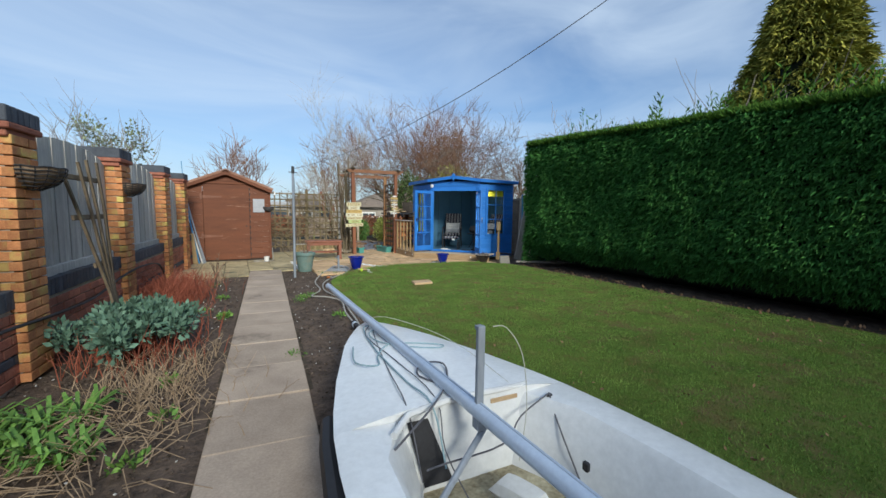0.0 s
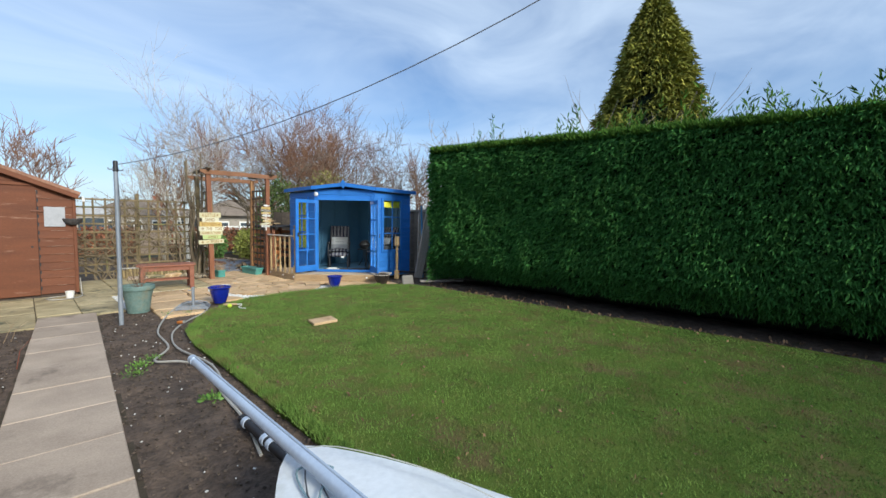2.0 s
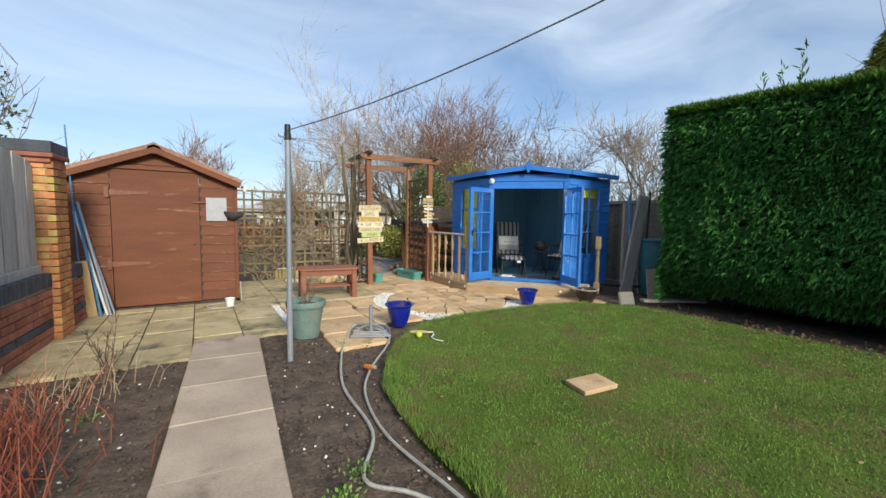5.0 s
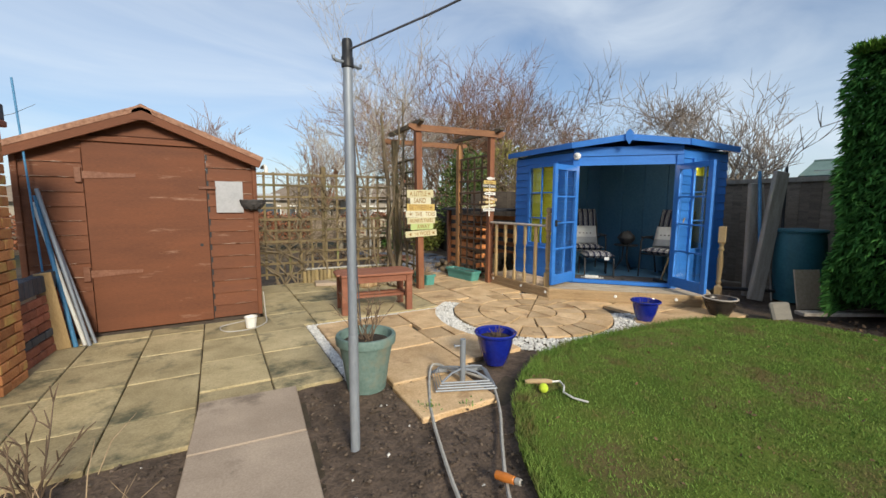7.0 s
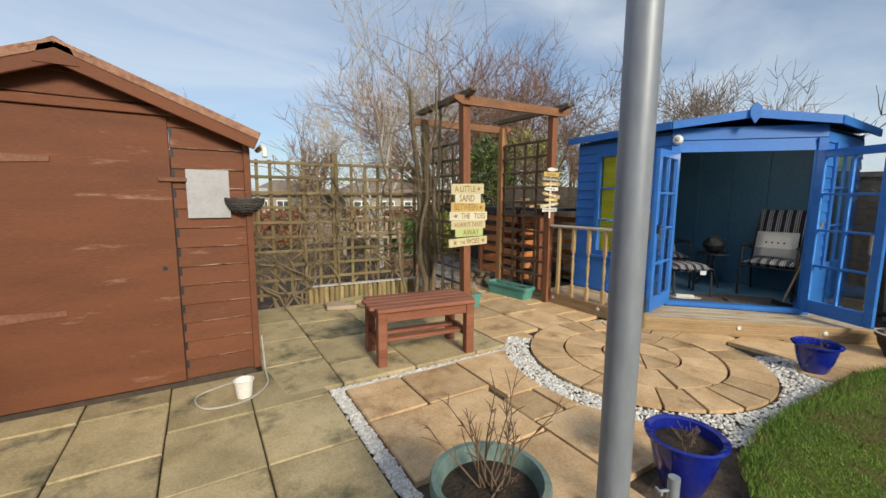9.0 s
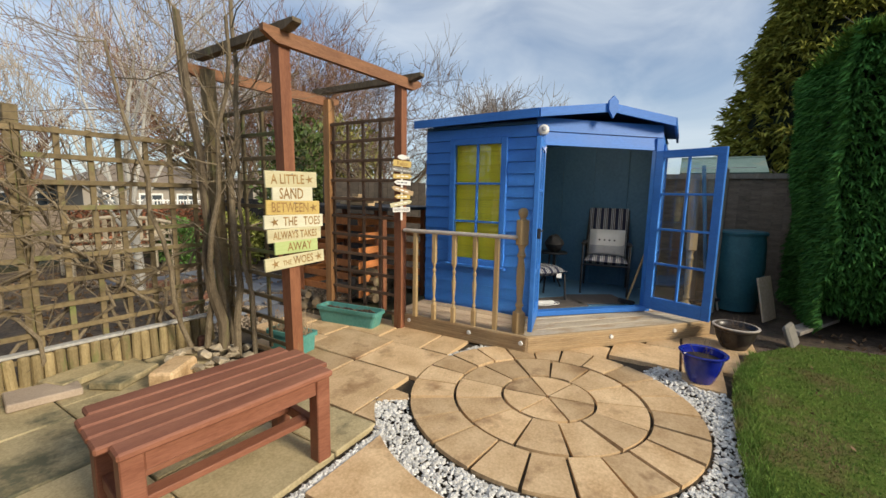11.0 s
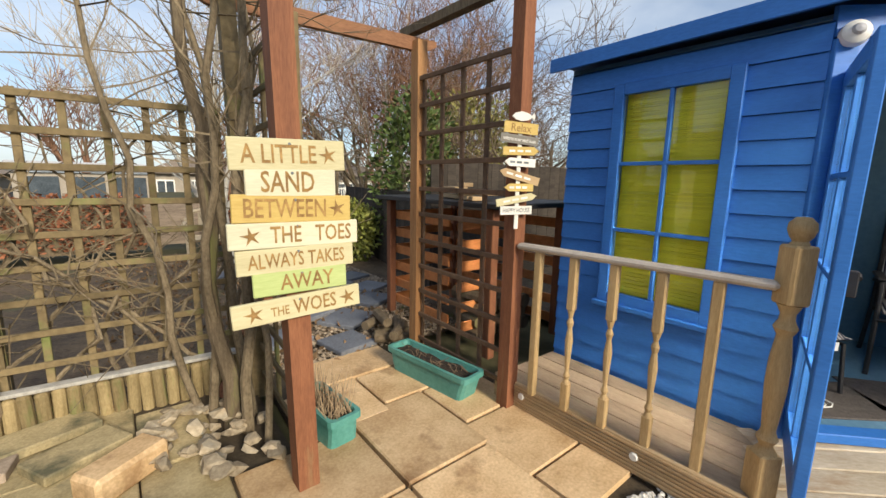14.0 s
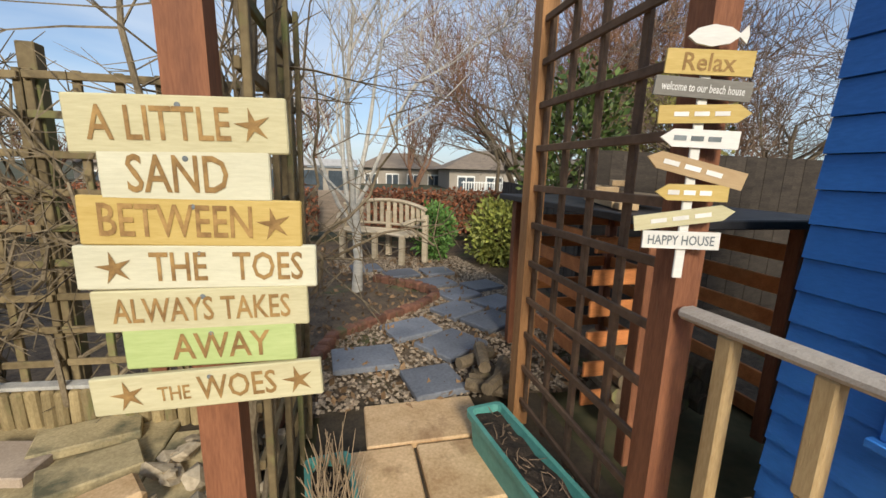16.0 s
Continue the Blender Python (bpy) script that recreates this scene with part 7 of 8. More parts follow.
for k in range(46):
    x, y = 2.72 + 0.5 * rng_r.random(), 11.80 + 0.75 * rng_r.random()
    w = rng_r.uniform(0.08, 0.17)
    tagged(part("rubble_stone", rock((w, w * 0.75, w * 0.5), k), None, m=pose(x, y, 0.02 + 0.05 * rng_r.random(), rng_r.uniform(-15, 15), rng_r.uniform(-15, 15), rng_r.uniform(0, 360))), "pale broken stone in a heap by the post", "stone", "rubble heap")
blk = thing("sandstone_block", "sawn yellow sandstone block lying by the rubble heap", "stone", pose(2.62, 12.10, 0, 0, 0, 35))
part("block", Builder().box((0, 0, 0.07), (0.32, 0.17, 0.13), ch=0.018), SANDSTONE, blk)
for x, y, a, w, d, mt in ((2.30, 12.70, 20, 0.42, 0.22, OLD_SLAB), (2.05, 12.55, -8, 0.35, 0.25, PATH_SLAB), (2.45, 12.42, 30, 0.36, 0.22, OLD_SLAB)):
    tagged(part("loose_flag", Builder().box((0, 0, 0.03), (w, d, 0.05), ch=0.006), mt, m=pose(x, y, 0, 0, 2, a)), "broken flag laid flat in front of the log edging", "stone")


# ---- trees, shrubs and climbers ----
def limb(b, twigs, p, d, length, r, depth, rng, wander, up, split, thin):
    """One limb that bends and forks; the last two orders go into the twig mesh."""
    n = 5 if depth > 1 else 3
    pts, rad = [p.copy()], [r]
    for k in range(n):
        d = (d + Vector((rng.uniform(-1, 1), rng.uniform(-1, 1), rng.uniform(-1, 1))) * wander + Vector((0, 0, up))).normalized()
        pts.append(pts[-1] + d * length / n)
        rad.append(r * (1 - 0.62 * (k + 1) / n))
    (b if depth > 2 else twigs).tube(pts, rad, 7 if depth > 3 else (5 if depth > 2 else 3), False)
    if depth == 0:
        return
    for _ in range(split):
        k = rng.randint(2 if depth > 2 else 1, n)
        e = (d + Vector((rng.uniform(-1, 1), rng.uniform(-1, 1), rng.uniform(-0.6, 0.8))) * 0.85).normalized()
        limb(b, twigs, pts[k], e, length * rng.uniform(0.5, 0.8), max(thin, rad[k] * 0.66), depth - 1, rng, wander * 1.1, up, split, thin)


def bare_tree(label, base, height, spread, seed, trunk, mat, twig_mat, stems=3, depth=4, split=4, wander=0.22, up=0.05, thin=0.006, name="bare_tree"):
    t = thing(name, label, "tree", pose(*base))
    rng = random.Random(seed)
    b, tw = Builder(), Builder()
    for k in range(stems):
        a = 6.28 * k / stems + rng.random()
        d = Vector((math.cos(a) * spread, math.sin(a) * spread, 1)).normalized()
        limb(b, tw, Vector((0.1 * math.cos(a), 0.1 * math.sin(a), -0.1)), d, height * 0.5, trunk, depth, rng, wander, up, split, thin)
    part("trunk", b, mat, t, smooth=True)
    tagged(part("twig_crown", tw, twig_mat, t), kind="stuff")
    return t


PALE_TWIG = material("grey_twig", (0.16, 0.13, 0.105), (0.34, 0.29, 0.25), 3, 0.9, 0, 20)
bare_tree("pale bare contorted tree behind the trellis", (7.4, 19.4, 0), 5.8, 0.55, 14, 0.07, BARK, PALE_TWIG, 3, 4, 4, 0.42, 0.02, 0.007)
bare_tree("dense russet bare tree behind the garden", (8.6, 20.5, 0), 6.8, 0.45, 8, 0.10, BARK, TWIG_RED, 6, 4, 5, 0.2, 0.06, 0.008)
bare_tree("dense russet bare tree behind the garden", (11.6, 20.8, 0), 6.4, 0.5, 19, 0.10, BARK, TWIG_RED, 6, 4, 5, 0.2, 0.06, 0.008)
bare_tree("bare twisted tree behind the summerhouse", (13.6, 18.6, 0), 6.6, 0.6, 31, 0.10, BARK, TWIG, 3, 4, 5, 0.4, 0.03, 0.008)
bare_tree("bare twisted tree behind the summerhouse", (8.6, 15.2, 0), 4.6, 0.6, 77, 0.06, BARK, TWIG, 3, 4, 4, 0.4, 0.03, 0.006)
bare_tree("stout bare tree with upturned pruned shoots", (17.0, 14.6, 0), 5.0, 0.9, 5, 0.14, BARK, PALE_TWIG, 5, 3, 4, 0.3, 0.16, 0.016)
bare_tree("stout bare tree with upturned pruned shoots", (21.5, 17.5, 0), 7.2, 0.7, 6, 0.16, BARK, PALE_TWIG, 5, 4, 4, 0.25, 0.1, 0.016)
bare_tree("bare sapling with thin shoots beyond the hedge", (10.6, 5.4, 0), 5.2, 0.25, 12, 0.035, BARK, PALE_TWIG, 5, 2, 4, 0.12, 0.08, 0.009)


def birch(base, label, seed):
    """A short pale trunk that forks low into a fan of slender limbs."""
    t = thing("birch_tree", label, "tree", pose(*base))
    rng = random.Random(seed)
    b, tw = Builder(), Builder()
    b.tube([(0, 0, -0.05), (0.02, 0, 0.35), (0.0, 0.01, 0.70), (-0.03, 0.0, 0.98)], [0.066, 0.055, 0.052, 0.06], 10, False)
    for k, (dx, dy, L, r) in enumerate(((-0.55, 0.1, 1.5, 0.026), (-0.25, 0.25, 1.9, 0.032), (0.02, -0.1, 2.1, 0.036), (0.32, 0.12, 1.9, 0.034), (0.62, -0.05, 1.5, 0.026), (-0.8, -0.2, 1.1, 0.018))):
        limb(b, tw, Vector((-0.03 + 0.015 * dx, 0, 0.72 + 0.05 * k)), Vector((dx, dy, 1)).normalized(), L, r, 4, rng, 0.13, 0.07, 4, 0.0035)
    part("trunk", b, BIRCH, t, smooth=True)
    tagged(part("twig_crown", tw, BIRCH_TWIG, t), kind="stuff")


BIRCH_TWIG = material("birch_twig", (0.24, 0.20, 0.16), (0.48, 0.43, 0.36), 3, 0.9, 0, 20)
birch((3.66, 15.18, 0), "slender pale birch forking low beside the gravel path", 41)
for x, y, h, s in ((-6.0, 34.0, 4.2, 51), (1.0, 44.0, 7.5, 52), (9.5, 46.0, 8.0, 53), (20.0, 40.0, 9.0, 54), (30.0, 34.0, 9.0, 55), (-14.0, 40.0, 4.5, 56)):
    bare_tree("far hazy bare tree beyond the houses", (x, y, 0), h, 0.45, s, 0.16, TWIG_RED, TWIG_RED, 4, 3, 5, 0.2, 0.08, 0.025)


def leaf_cloud(b, centre, radii, count, size, rng, hollow=0.5, up=0.2):
    """Small folded leaves scattered through an uneven rounded volume."""
    for _ in range(count):
        v = Vector((rng.gauss(0, 1), rng.gauss(0, 1), rng.gauss(0, 1))).normalized()
        q = hollow + (1 - hollow) * rng.random()
        q *= 1 + 0.25 * noise.noise(v * 2.1 + Vector(centre))
        p = Vector((centre[0] + v.x * radii[0] * q, centre[1] + v.y * radii[1] * q, centre[2] + v.z * radii[2] * q))
        d = (v + Vector((rng.uniform(-1, 1), rng.uniform(-1, 1), rng.uniform(-1, 1) + up))).normalized()
        s = d.cross(Vector((rng.uniform(-1, 1), rng.uniform(-1, 1), rng.uniform(-1, 1)))).normalized()
        L = size * rng.uniform(0.6, 1.4)
        k = len(b.v)
        b.v += [tuple(p), tuple(p + d * L * 0.5 + s * L * 0.26), tuple(p + d * L), tuple(p + d * L * 0.5 - s * L * 0.26)]
        b.f.append((k, k + 1, k + 2, k + 3))


# golden conifer beyond the hedge: rings of drooping sprays round a trunk
def conifer(base, height, radius, label, seed):
    t = thing("conifer_tree", label, "tree", pose(*base))
    part("trunk", Builder().tube([(0, 0, 0), (0, 0, height * 0.5), (0, 0, height * 0.95)], [0.22, 0.14, 0.03], 8), BARK, t)
    rng = random.Random(seed)
    b = Builder()
    for k in range(3000):
        f = rng.random() ** 0.75
        z = height * (0.12 + 0.88 * f)
        a = rng.uniform(0, 6.28)
        r = radius * (1 - f) ** 0.72 * (0.72 + 0.34 * rng.random()) * (1 + 0.16 * noise.noise(Vector((math.cos(a) * 2, math.sin(a) * 2, z * 0.9)))) + 0.05
        out = Vector((math.cos(a), math.sin(a), 0.35))
        c = Vector((r * math.cos(a), r * math.sin(a), z))
        sprays(b, c - out * 0.3, out, 0.42, 0.034, 9, rng, 0.5)
        sprays(b, c - out * 0.1, out, 0.26, 0.026, 5, rng, 0.7)
    tagged(part("foliage", b, CONIFER_LEAF, t), kind="stuff")
    # added dark cone; its near-black colour is the shade inside the foliage
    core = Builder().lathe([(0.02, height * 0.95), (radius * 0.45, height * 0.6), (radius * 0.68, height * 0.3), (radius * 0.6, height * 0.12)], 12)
    part("inner_shade", core, SHADE_CORE, t)


conifer((15.6, 6.2, 0), 9.3, 2.7, "tall golden green conifer tree beyond the hedge", 61)
EVERGREEN = material("evergreen_leaf", (0.03, 0.06, 0.015), (0.12, 0.16, 0.035), 1.5, 0.6, 0, 12, vary=0.45, island=True)
YELLOW_LEAF = material("yellowing_leaf", (0.13, 0.13, 0.03), (0.36, 0.32, 0.09), 1.5, 0.7, 0, 12, vary=0.4, island=True)
BEECH_LEAF = material("copper_beech_leaf", (0.16, 0.055, 0.03), (0.38, 0.15, 0.07), 1.2, 0.8, 0, 12, vary=0.45, island=True)


def leafy(name, label, base, radii, count, size, mat, seed, stems=8, h=None, category="shrub"):
    t = thing(name, label, category, pose(*base))
    rng = random.Random(seed)
    b, st = Builder(), Builder()
    leaf_cloud(b, (0, 0, radii[2] * 0.95), radii, count, size, rng)
    for _ in range(stems):
        a = rng.uniform(0, 6.28)
        st.tube([(0, 0, -0.02), (radii[0] * 0.3 * math.cos(a), radii[1] * 0.3 * math.sin(a), radii[2]), (radii[0] * 0.8 * math.cos(a), radii[1] * 0.8 * math.sin(a), radii[2] * 1.6)], [0.012, 0.009, 0.004], 5, False)
    tagged(part("stem_growth", st, BARK, t), kind="stuff")
    tagged(part("leaves", b, mat, t), kind="stuff")


# shrub seen over the fence
ot = bare_tree("evergreen tree with sparse yellowing leaves over the fence", (-2.6, 12.6, 0), 3.5, 0.35, 66, 0.05, BARK, PALE_TWIG, 4, 3, 5, 0.18, 0.08, 0.006, "garden_tree")
b = Builder()
rng_o = random.Random(7)
for k in range(26):
    a, rr = rng_o.uniform(0, 6.28), rng_o.uniform(0.1, 1.0)
    leaf_cloud(b, (rr * math.cos(a), rr * math.sin(a), rng_o.uniform(1.5, 3.35) - 0.4 * rr), (0.24, 0.24, 0.3), 70, 0.075, rng_o, 0.2)
PALE_LEAF = material("pale_sparse_leaf", (0.10, 0.13, 0.06), (0.30, 0.33, 0.18), 1.5, 0.7, 0, 12, vary=0.4, island=True)
tagged(part("leaves", b, PALE_LEAF, ot), kind="stuff")
ot.matrix_basis = ot.matrix_basis @ Matrix.Diagonal((1.08, 1.08, 1.04, 1))
GOLD_LEAF = material("spotted_gold_leaf", (0.10, 0.14, 0.025), (0.40, 0.40, 0.09), 1.5, 0.6, 0, 12, vary=0.45, island=True)
BAMBOO_LEAF = material("bamboo_leaf", (0.05, 0.13, 0.025), (0.17, 0.30, 0.07), 1.5, 0.6, 0, 12, vary=0.4, island=True)
leafy("evergreen_bush", "yellow-green spotted evergreen bush beside the far path", (5.80, 16.25, 0), (0.46, 0.44, 0.50), 2600, 0.085, GOLD_LEAF, 71, 16)
leafy("evergreen_bush", "fresh green narrow-leaved bush beside the far bench", (4.92, 16.75, 0), (0.34, 0.34, 0.44), 2000, 0.075, BAMBOO_LEAF, 72)
leafy("evergreen_bush", "dark ivy clad evergreen by the boundary", (6.6, 15.6, 0), (0.7, 0.7, 1.5), 3800, 0.10, EVERGREEN, 73)
leafy("evergreen_bush", "olive green evergreen tree crown behind the garden", (9.6, 17.6, 0.4), (1.3, 1.2, 1.6), 4200, 0.13, YELLOW_LEAF, 74)
# beech hedge across the far garden
bh = thing("beech_hedge", "copper brown clipped beech hedge across the far garden", "hedge", kind="structure")
b = Builder()
rng_b = random.Random(81)
for x0, x1, y0 in ((-2.0, 3.0, 18.6), (3.9, 8.0, 18.3), (-8.0, -2.0, 18.9)):
    for _ in range(int(1100 * (x1 - x0))):
        x, z = rng_b.uniform(x0, x1), rng_b.uniform(0.15, 1.0)
        p = Vector((x, y0 + rng_b.uniform(-0.25, 0.3), z + 0.05 * noise.noise(Vector((x * 2, 0, 0)))))
        d = Vector((rng_b.uniform(-1, 1), rng_b.uniform(-1, 0.2), rng_b.uniform(-0.4, 1))).normalized()
        s = d.cross(Vector((rng_b.uniform(-1, 1), rng_b.uniform(-1, 1), rng_b.uniform(-1, 1)))).normalized() * 0.025
        k = len(b.v)
        b.v += [tuple(p), tuple(p + d * 0.045 + s), tuple(p + d * 0.09), tuple(p + d * 0.045 - s)]
        b.f.append((k, k + 1, k + 2, k + 3))
tagged(part("beech_leaves", b, BEECH_LEAF, bh), kind="stuff")
part("hedge_core", Builder().box((0.5, 18.75, 0.5), (5.0, 0.3, 0.85)).box((5.95, 18.5, 0.5), (4.0, 0.3, 0.85)), BARK, bh)

# climbers on the trellis: thick twisting stems and a tangle of twigs
CLIMB = material("climber_stem", (0.10, 0.075, 0.045), (0.27, 0.215, 0.14), 5, 0.9, 0.4, 40, stretch=(2, 2, 1))
rng_c = random.Random(91)
for k in range(11):
    x = rng_c.uniform(1.2, 3.25)
    st = thing("climber", "bare twining climber stem tangled through the trellis", "climber", pose(x, 12.90 - 0.07 * (x - 1.0) / 2.2, 0), "trellis climbers")
    b, tw = Builder(), Builder()
    for q in range(2):
        p = Vector((0.03 * q, 0.05, 0.0))
        pts = [p]
        d = Vector((rng_c.uniform(-0.7, 0.7), 0, 1))
        for j in range(13):
            d = (d + Vector((rng_c.uniform(-0.9, 0.9), 0, rng_c.uniform(-0.35, 0.55)))).normalized()
            nxt = pts[-1] + d * 0.16
            nxt.y = 0.04 + rng_c.uniform(-0.10, 0.12)
            nxt.z = min(max(nxt.z, 0.05), 2.0 + rng_c.uniform(-0.2, 0.2))
            pts.append(nxt)
            if j > 1:
                for _ in range(1 + (j % 2)):
                    e = Vector((rng_c.uniform(-1, 1), rng_c.uniform(-0.7, 0.5), rng_c.uniform(-0.6, 0.9))).normalized()
                    L = rng_c.uniform(0.2, 0.6)
                    m1 = nxt + e * L * 0.5 + Vector((rng_c.uniform(-0.08, 0.08), rng_c.uniform(-0.05, 0.05), rng_c.uniform(-0.08, 0.08)))
                    tip = nxt + e * L + Vector((0, 0, -0.05))
                    tw.tube([nxt, m1, tip], [0.0045, 0.0035, 0.002], 3, False)
                    for _2 in range(2):
                        tw.tube([m1, m1 + Vector((rng_c.uniform(-0.2, 0.2), rng_c.uniform(-0.15, 0.15), rng_c.uniform(-0.2, 0.25)))], [0.0035, 0.002], 3, False)
        b.tube(pts, [0.015 - 0.0007 * j for j in range(len(pts))], 6, False)
    part("main_stem", b, CLIMB, st, smooth=True)
    tagged(part("twig_tangle", tw, CLIMB, st), kind="stuff")
# the thick old stems growing up the pergola's rear corner
for x, y, tx, ty, h, r, mt in ((3.10, 12.30, 3.02, 12.5, 2.7, 0.045, BARK), (3.16, 12.20, 3.26, 12.2, 2.9, 0.03, CLIMB), (3.02, 12.42, 3.12, 12.05, 2.6, 0.026, CLIMB), (3.22, 12.36, 3.05, 12.7, 2.8, 0.028, CLIMB), (3.22, 12.05, 3.32, 12.4, 2.5, 0.02, CLIMB), (2.98, 12.52, 2.6, 12.7, 2.4, 0.022, CLIMB)):
    st = thing("climber", "thick old climbing stem rising to the pergola beams", "climber", pose(x, y, 0), "pergola climbers")
    b, tw = Builder(), Builder()
    pts = [Vector((0, 0, -0.03))]
    for j in range(1, 11):
        f = j / 10
        pts.append(Vector(((tx - x) * f + rng_c.uniform(-0.035, 0.035), (ty - y) * f + rng_c.uniform(-0.035, 0.035), h * f)))
    b.tube(pts, [r * (1 - 0.05 * j) for j in range(11)], 8, False)
    for j in range(5, 11):
        for _ in range(2):
            e = Vector((rng_c.uniform(-1, 1), rng_c.uniform(-1, 1), rng_c.uniform(-0.2, 1.0))).normalized()
            limb(tw, tw, pts[j], e, rng_c.uniform(0.35, 0.9), 0.006, 1, rng_c, 0.3, 0.05, 3, 0.0025)
    part("main_stem", b, mt, st, smooth=True)
    tagged(part("twig_tangle", tw, CLIMB, st), kind="stuff")

# ---- far garden ----
GRAVEL_MAT = material("pea_gravel", (0.16, 0.12, 0.085), (0.42, 0.34, 0.25), 4, 0.85, 0.2, 60, vary=0.45, island=True)
SLATE = material("slate_step", (0.10, 0.11, 0.135), (0.22, 0.235, 0.27), 3, 0.55, 0.5, 50, vary=0.15)
LITTER = material("leaf_litter", (0.05, 0.035, 0.025), (0.17, 0.125, 0.08), 7, 0.95, 0.9, 40, stain=(0.09, 0.11, 0.035), stain_scale=1.2, stain_at=0.58, bump_far=0.03)
bumpy("far_bed", -3, 9, 12.75, 18.6, 0.12, 0.04, -0.035, LITTER, "brown leaf litter and thin grass of the far garden", "soil")
bumpy("right_bed", 6.0, 9.0, 7.6, 14.2, 0.1, 0.05, -0.03, LITTER, "weedy earth in the corner by the fence", "soil")


KERB = [(3.16, 12.72), (3.26, 13.24), (3.45, 13.80), (3.79, 14.08), (4.24, 14.42), (4.50, 14.72), (4.52, 14.95), (4.35, 15.22), (3.90, 15.55), (3.4, 16.0), (3.2, 17.2)]


def kerb_x(y):
    """Left border of the gravel at a distance up the garden."""
    for (xa, ya), (xb, yb) in zip(KERB, KERB[1:]):
        if y <= yb:
            return xa + (xb - xa) * (y - ya) / (yb - ya)
    return KERB[-1][0]


def gravel_spot(rng):
    y = rng.uniform(12.74, 16.9)
    x0 = kerb_x(y) + 0.05
    return x0 + rng.random() * (min(5.5, x0 + 2.0) - x0), y


pebbles("pea_gravel", 10500, gravel_spot, 0.016, -0.015, GRAVEL_MAT, "brown and cream pea gravel of the far path", 17)
steps = thing("stepping_stones", "blue-grey slate stepping stones set in gravel", "path", kind="structure")
for x, y, a, w, d in ((3.67, 13.34, 4, 0.46, 0.36), (4.10, 12.94, 10, 0.36, 0.36), (4.09, 13.84, 20, 0.44, 0.36), (4.36, 13.48, 34, 0.46, 0.40), (4.62, 14.26, 30, 0.42, 0.36), (4.77, 14.76, 24, 0.42, 0.36), (4.86, 13.92, 28, 0.46, 0.38), (4.62, 15.25, 18, 0.42, 0.36), (5.10, 14.42, 26, 0.42, 0.36), (5.15, 15.05, 18, 0.42, 0.36), (4.25, 15.75, 14, 0.42, 0.36), (4.75, 15.80, 10, 0.4, 0.36), (3.80, 16.1, 10, 0.4, 0.36)):
    part("slate_slab", Builder().box((0, 0, 0), (w, d, 0.045), ch=0.008), SLATE, steps, m=pose(x, y, 0.008, random.uniform(-1, 1), random.uniform(-1, 1), a))
OLD_BRICK = material("soiled_brick", (0.09, 0.045, 0.03), (0.24, 0.11, 0.07), 7, 0.95, 0.6, 60, vary=0.3, stain=(0.10, 0.10, 0.05), stain_scale=4, stain_at=0.54)
eb = thing("brick_edging", "curved edging of sunk red bricks beside the gravel", "edging", kind="structure")
kerb_run = [Vector((x, y)) for x, y in KERB[:9]]
travel = 0.0
for p, q in zip(kerb_run, kerb_run[1:]):
    seg = (q - p).length
    while travel < seg:
        c = p + (q - p) * (travel / seg)
        part("brick", Builder().box((0, 0, 0), (0.10, 0.108, 0.10), ch=0.014), OLD_BRICK, eb, m=pose(c.x, c.y, 0.005 + random.uniform(-0.008, 0.008), random.uniform(-5, 5), random.uniform(-6, 6), math.degrees(math.atan2((q - p).y, (q - p).x)) - 90 + random.uniform(-6, 6)))
        travel += 0.116
    travel -= seg

for k in range(7):
    tagged(part("firewood_log", Builder().tube([(0, -0.14, 0), (0, 0.16, 0)], [0.045, 0.04], 8), BARK, m=pose(4.42 + 0.05 * (k % 3), 12.72 + 0.10 * k % 0.4, 0.05 + 0.06 * (k // 3), 0, 0, 60 + 18 * k)), "short log lying by the foot of the trellis", "log", "loose logs")
# curved far bench
TEAK = material("silvered_teak", (0.36, 0.29, 0.19), (0.58, 0.49, 0.36), 3, 0.8, 0.3, 30, stretch=(1, 5, 5))
fb = thing("curved_garden_bench", "curved silvered teak bench with slatted back", "bench", pose(4.21, 17.0, 0, 0, 0, -36) @ Matrix.Diagonal((1.35, 1.1, 1, 1)))


def arc(u, r):
    a = (u - 0.5) * 1.15
    return Vector((r * math.sin(a), r * (math.cos(a) - 1)))


for k in range(6):
    pts = [(*arc(q / 8, 0.98), 0.42) for q in range(9)]
    part("seat_slat", Builder().tube([(x * (1 - 0.05 * k), y * (1 - 0.05 * k) - 0.07 * k, z) for x, y, z in pts], 0.028, 4), TEAK, fb)
part("top_rail", Builder().tube([(*(arc(q / 8, 1.0)), 0.80 + 0.10 * math.sin(math.pi * q / 8)) for q in range(9)], 0.03, 6), TEAK, fb, smooth=True)
part("back_rail", Builder().tube([(*(arc(q / 8, 0.99)), 0.52) for q in range(9)], 0.022, 6), TEAK, fb)
for k in range(13):
    u = (k + 0.5) / 13
    p = arc(u, 1.0)
    part("back_slat", Builder().box((p.x, p.y, 0.66 + 0.05 * math.sin(math.pi * u)), (0.045, 0.015, 0.27 + 0.1 * math.sin(math.pi * u))), TEAK, fb)
for u, off in ((0.0, 0), (1.0, 0), (0.02, 0.36), (0.98, 0.36), (0.5, 0.38), (0.5, 0.0)):
    p = arc(u, 1.0) * (1 - 0.26 * (off > 0))
    part("leg", Builder().box((p.x, p.y - off, 0.22 if off else 0.36), (0.06, 0.06, 0.44 if off else 0.72), ch=0.005), TEAK, fb)
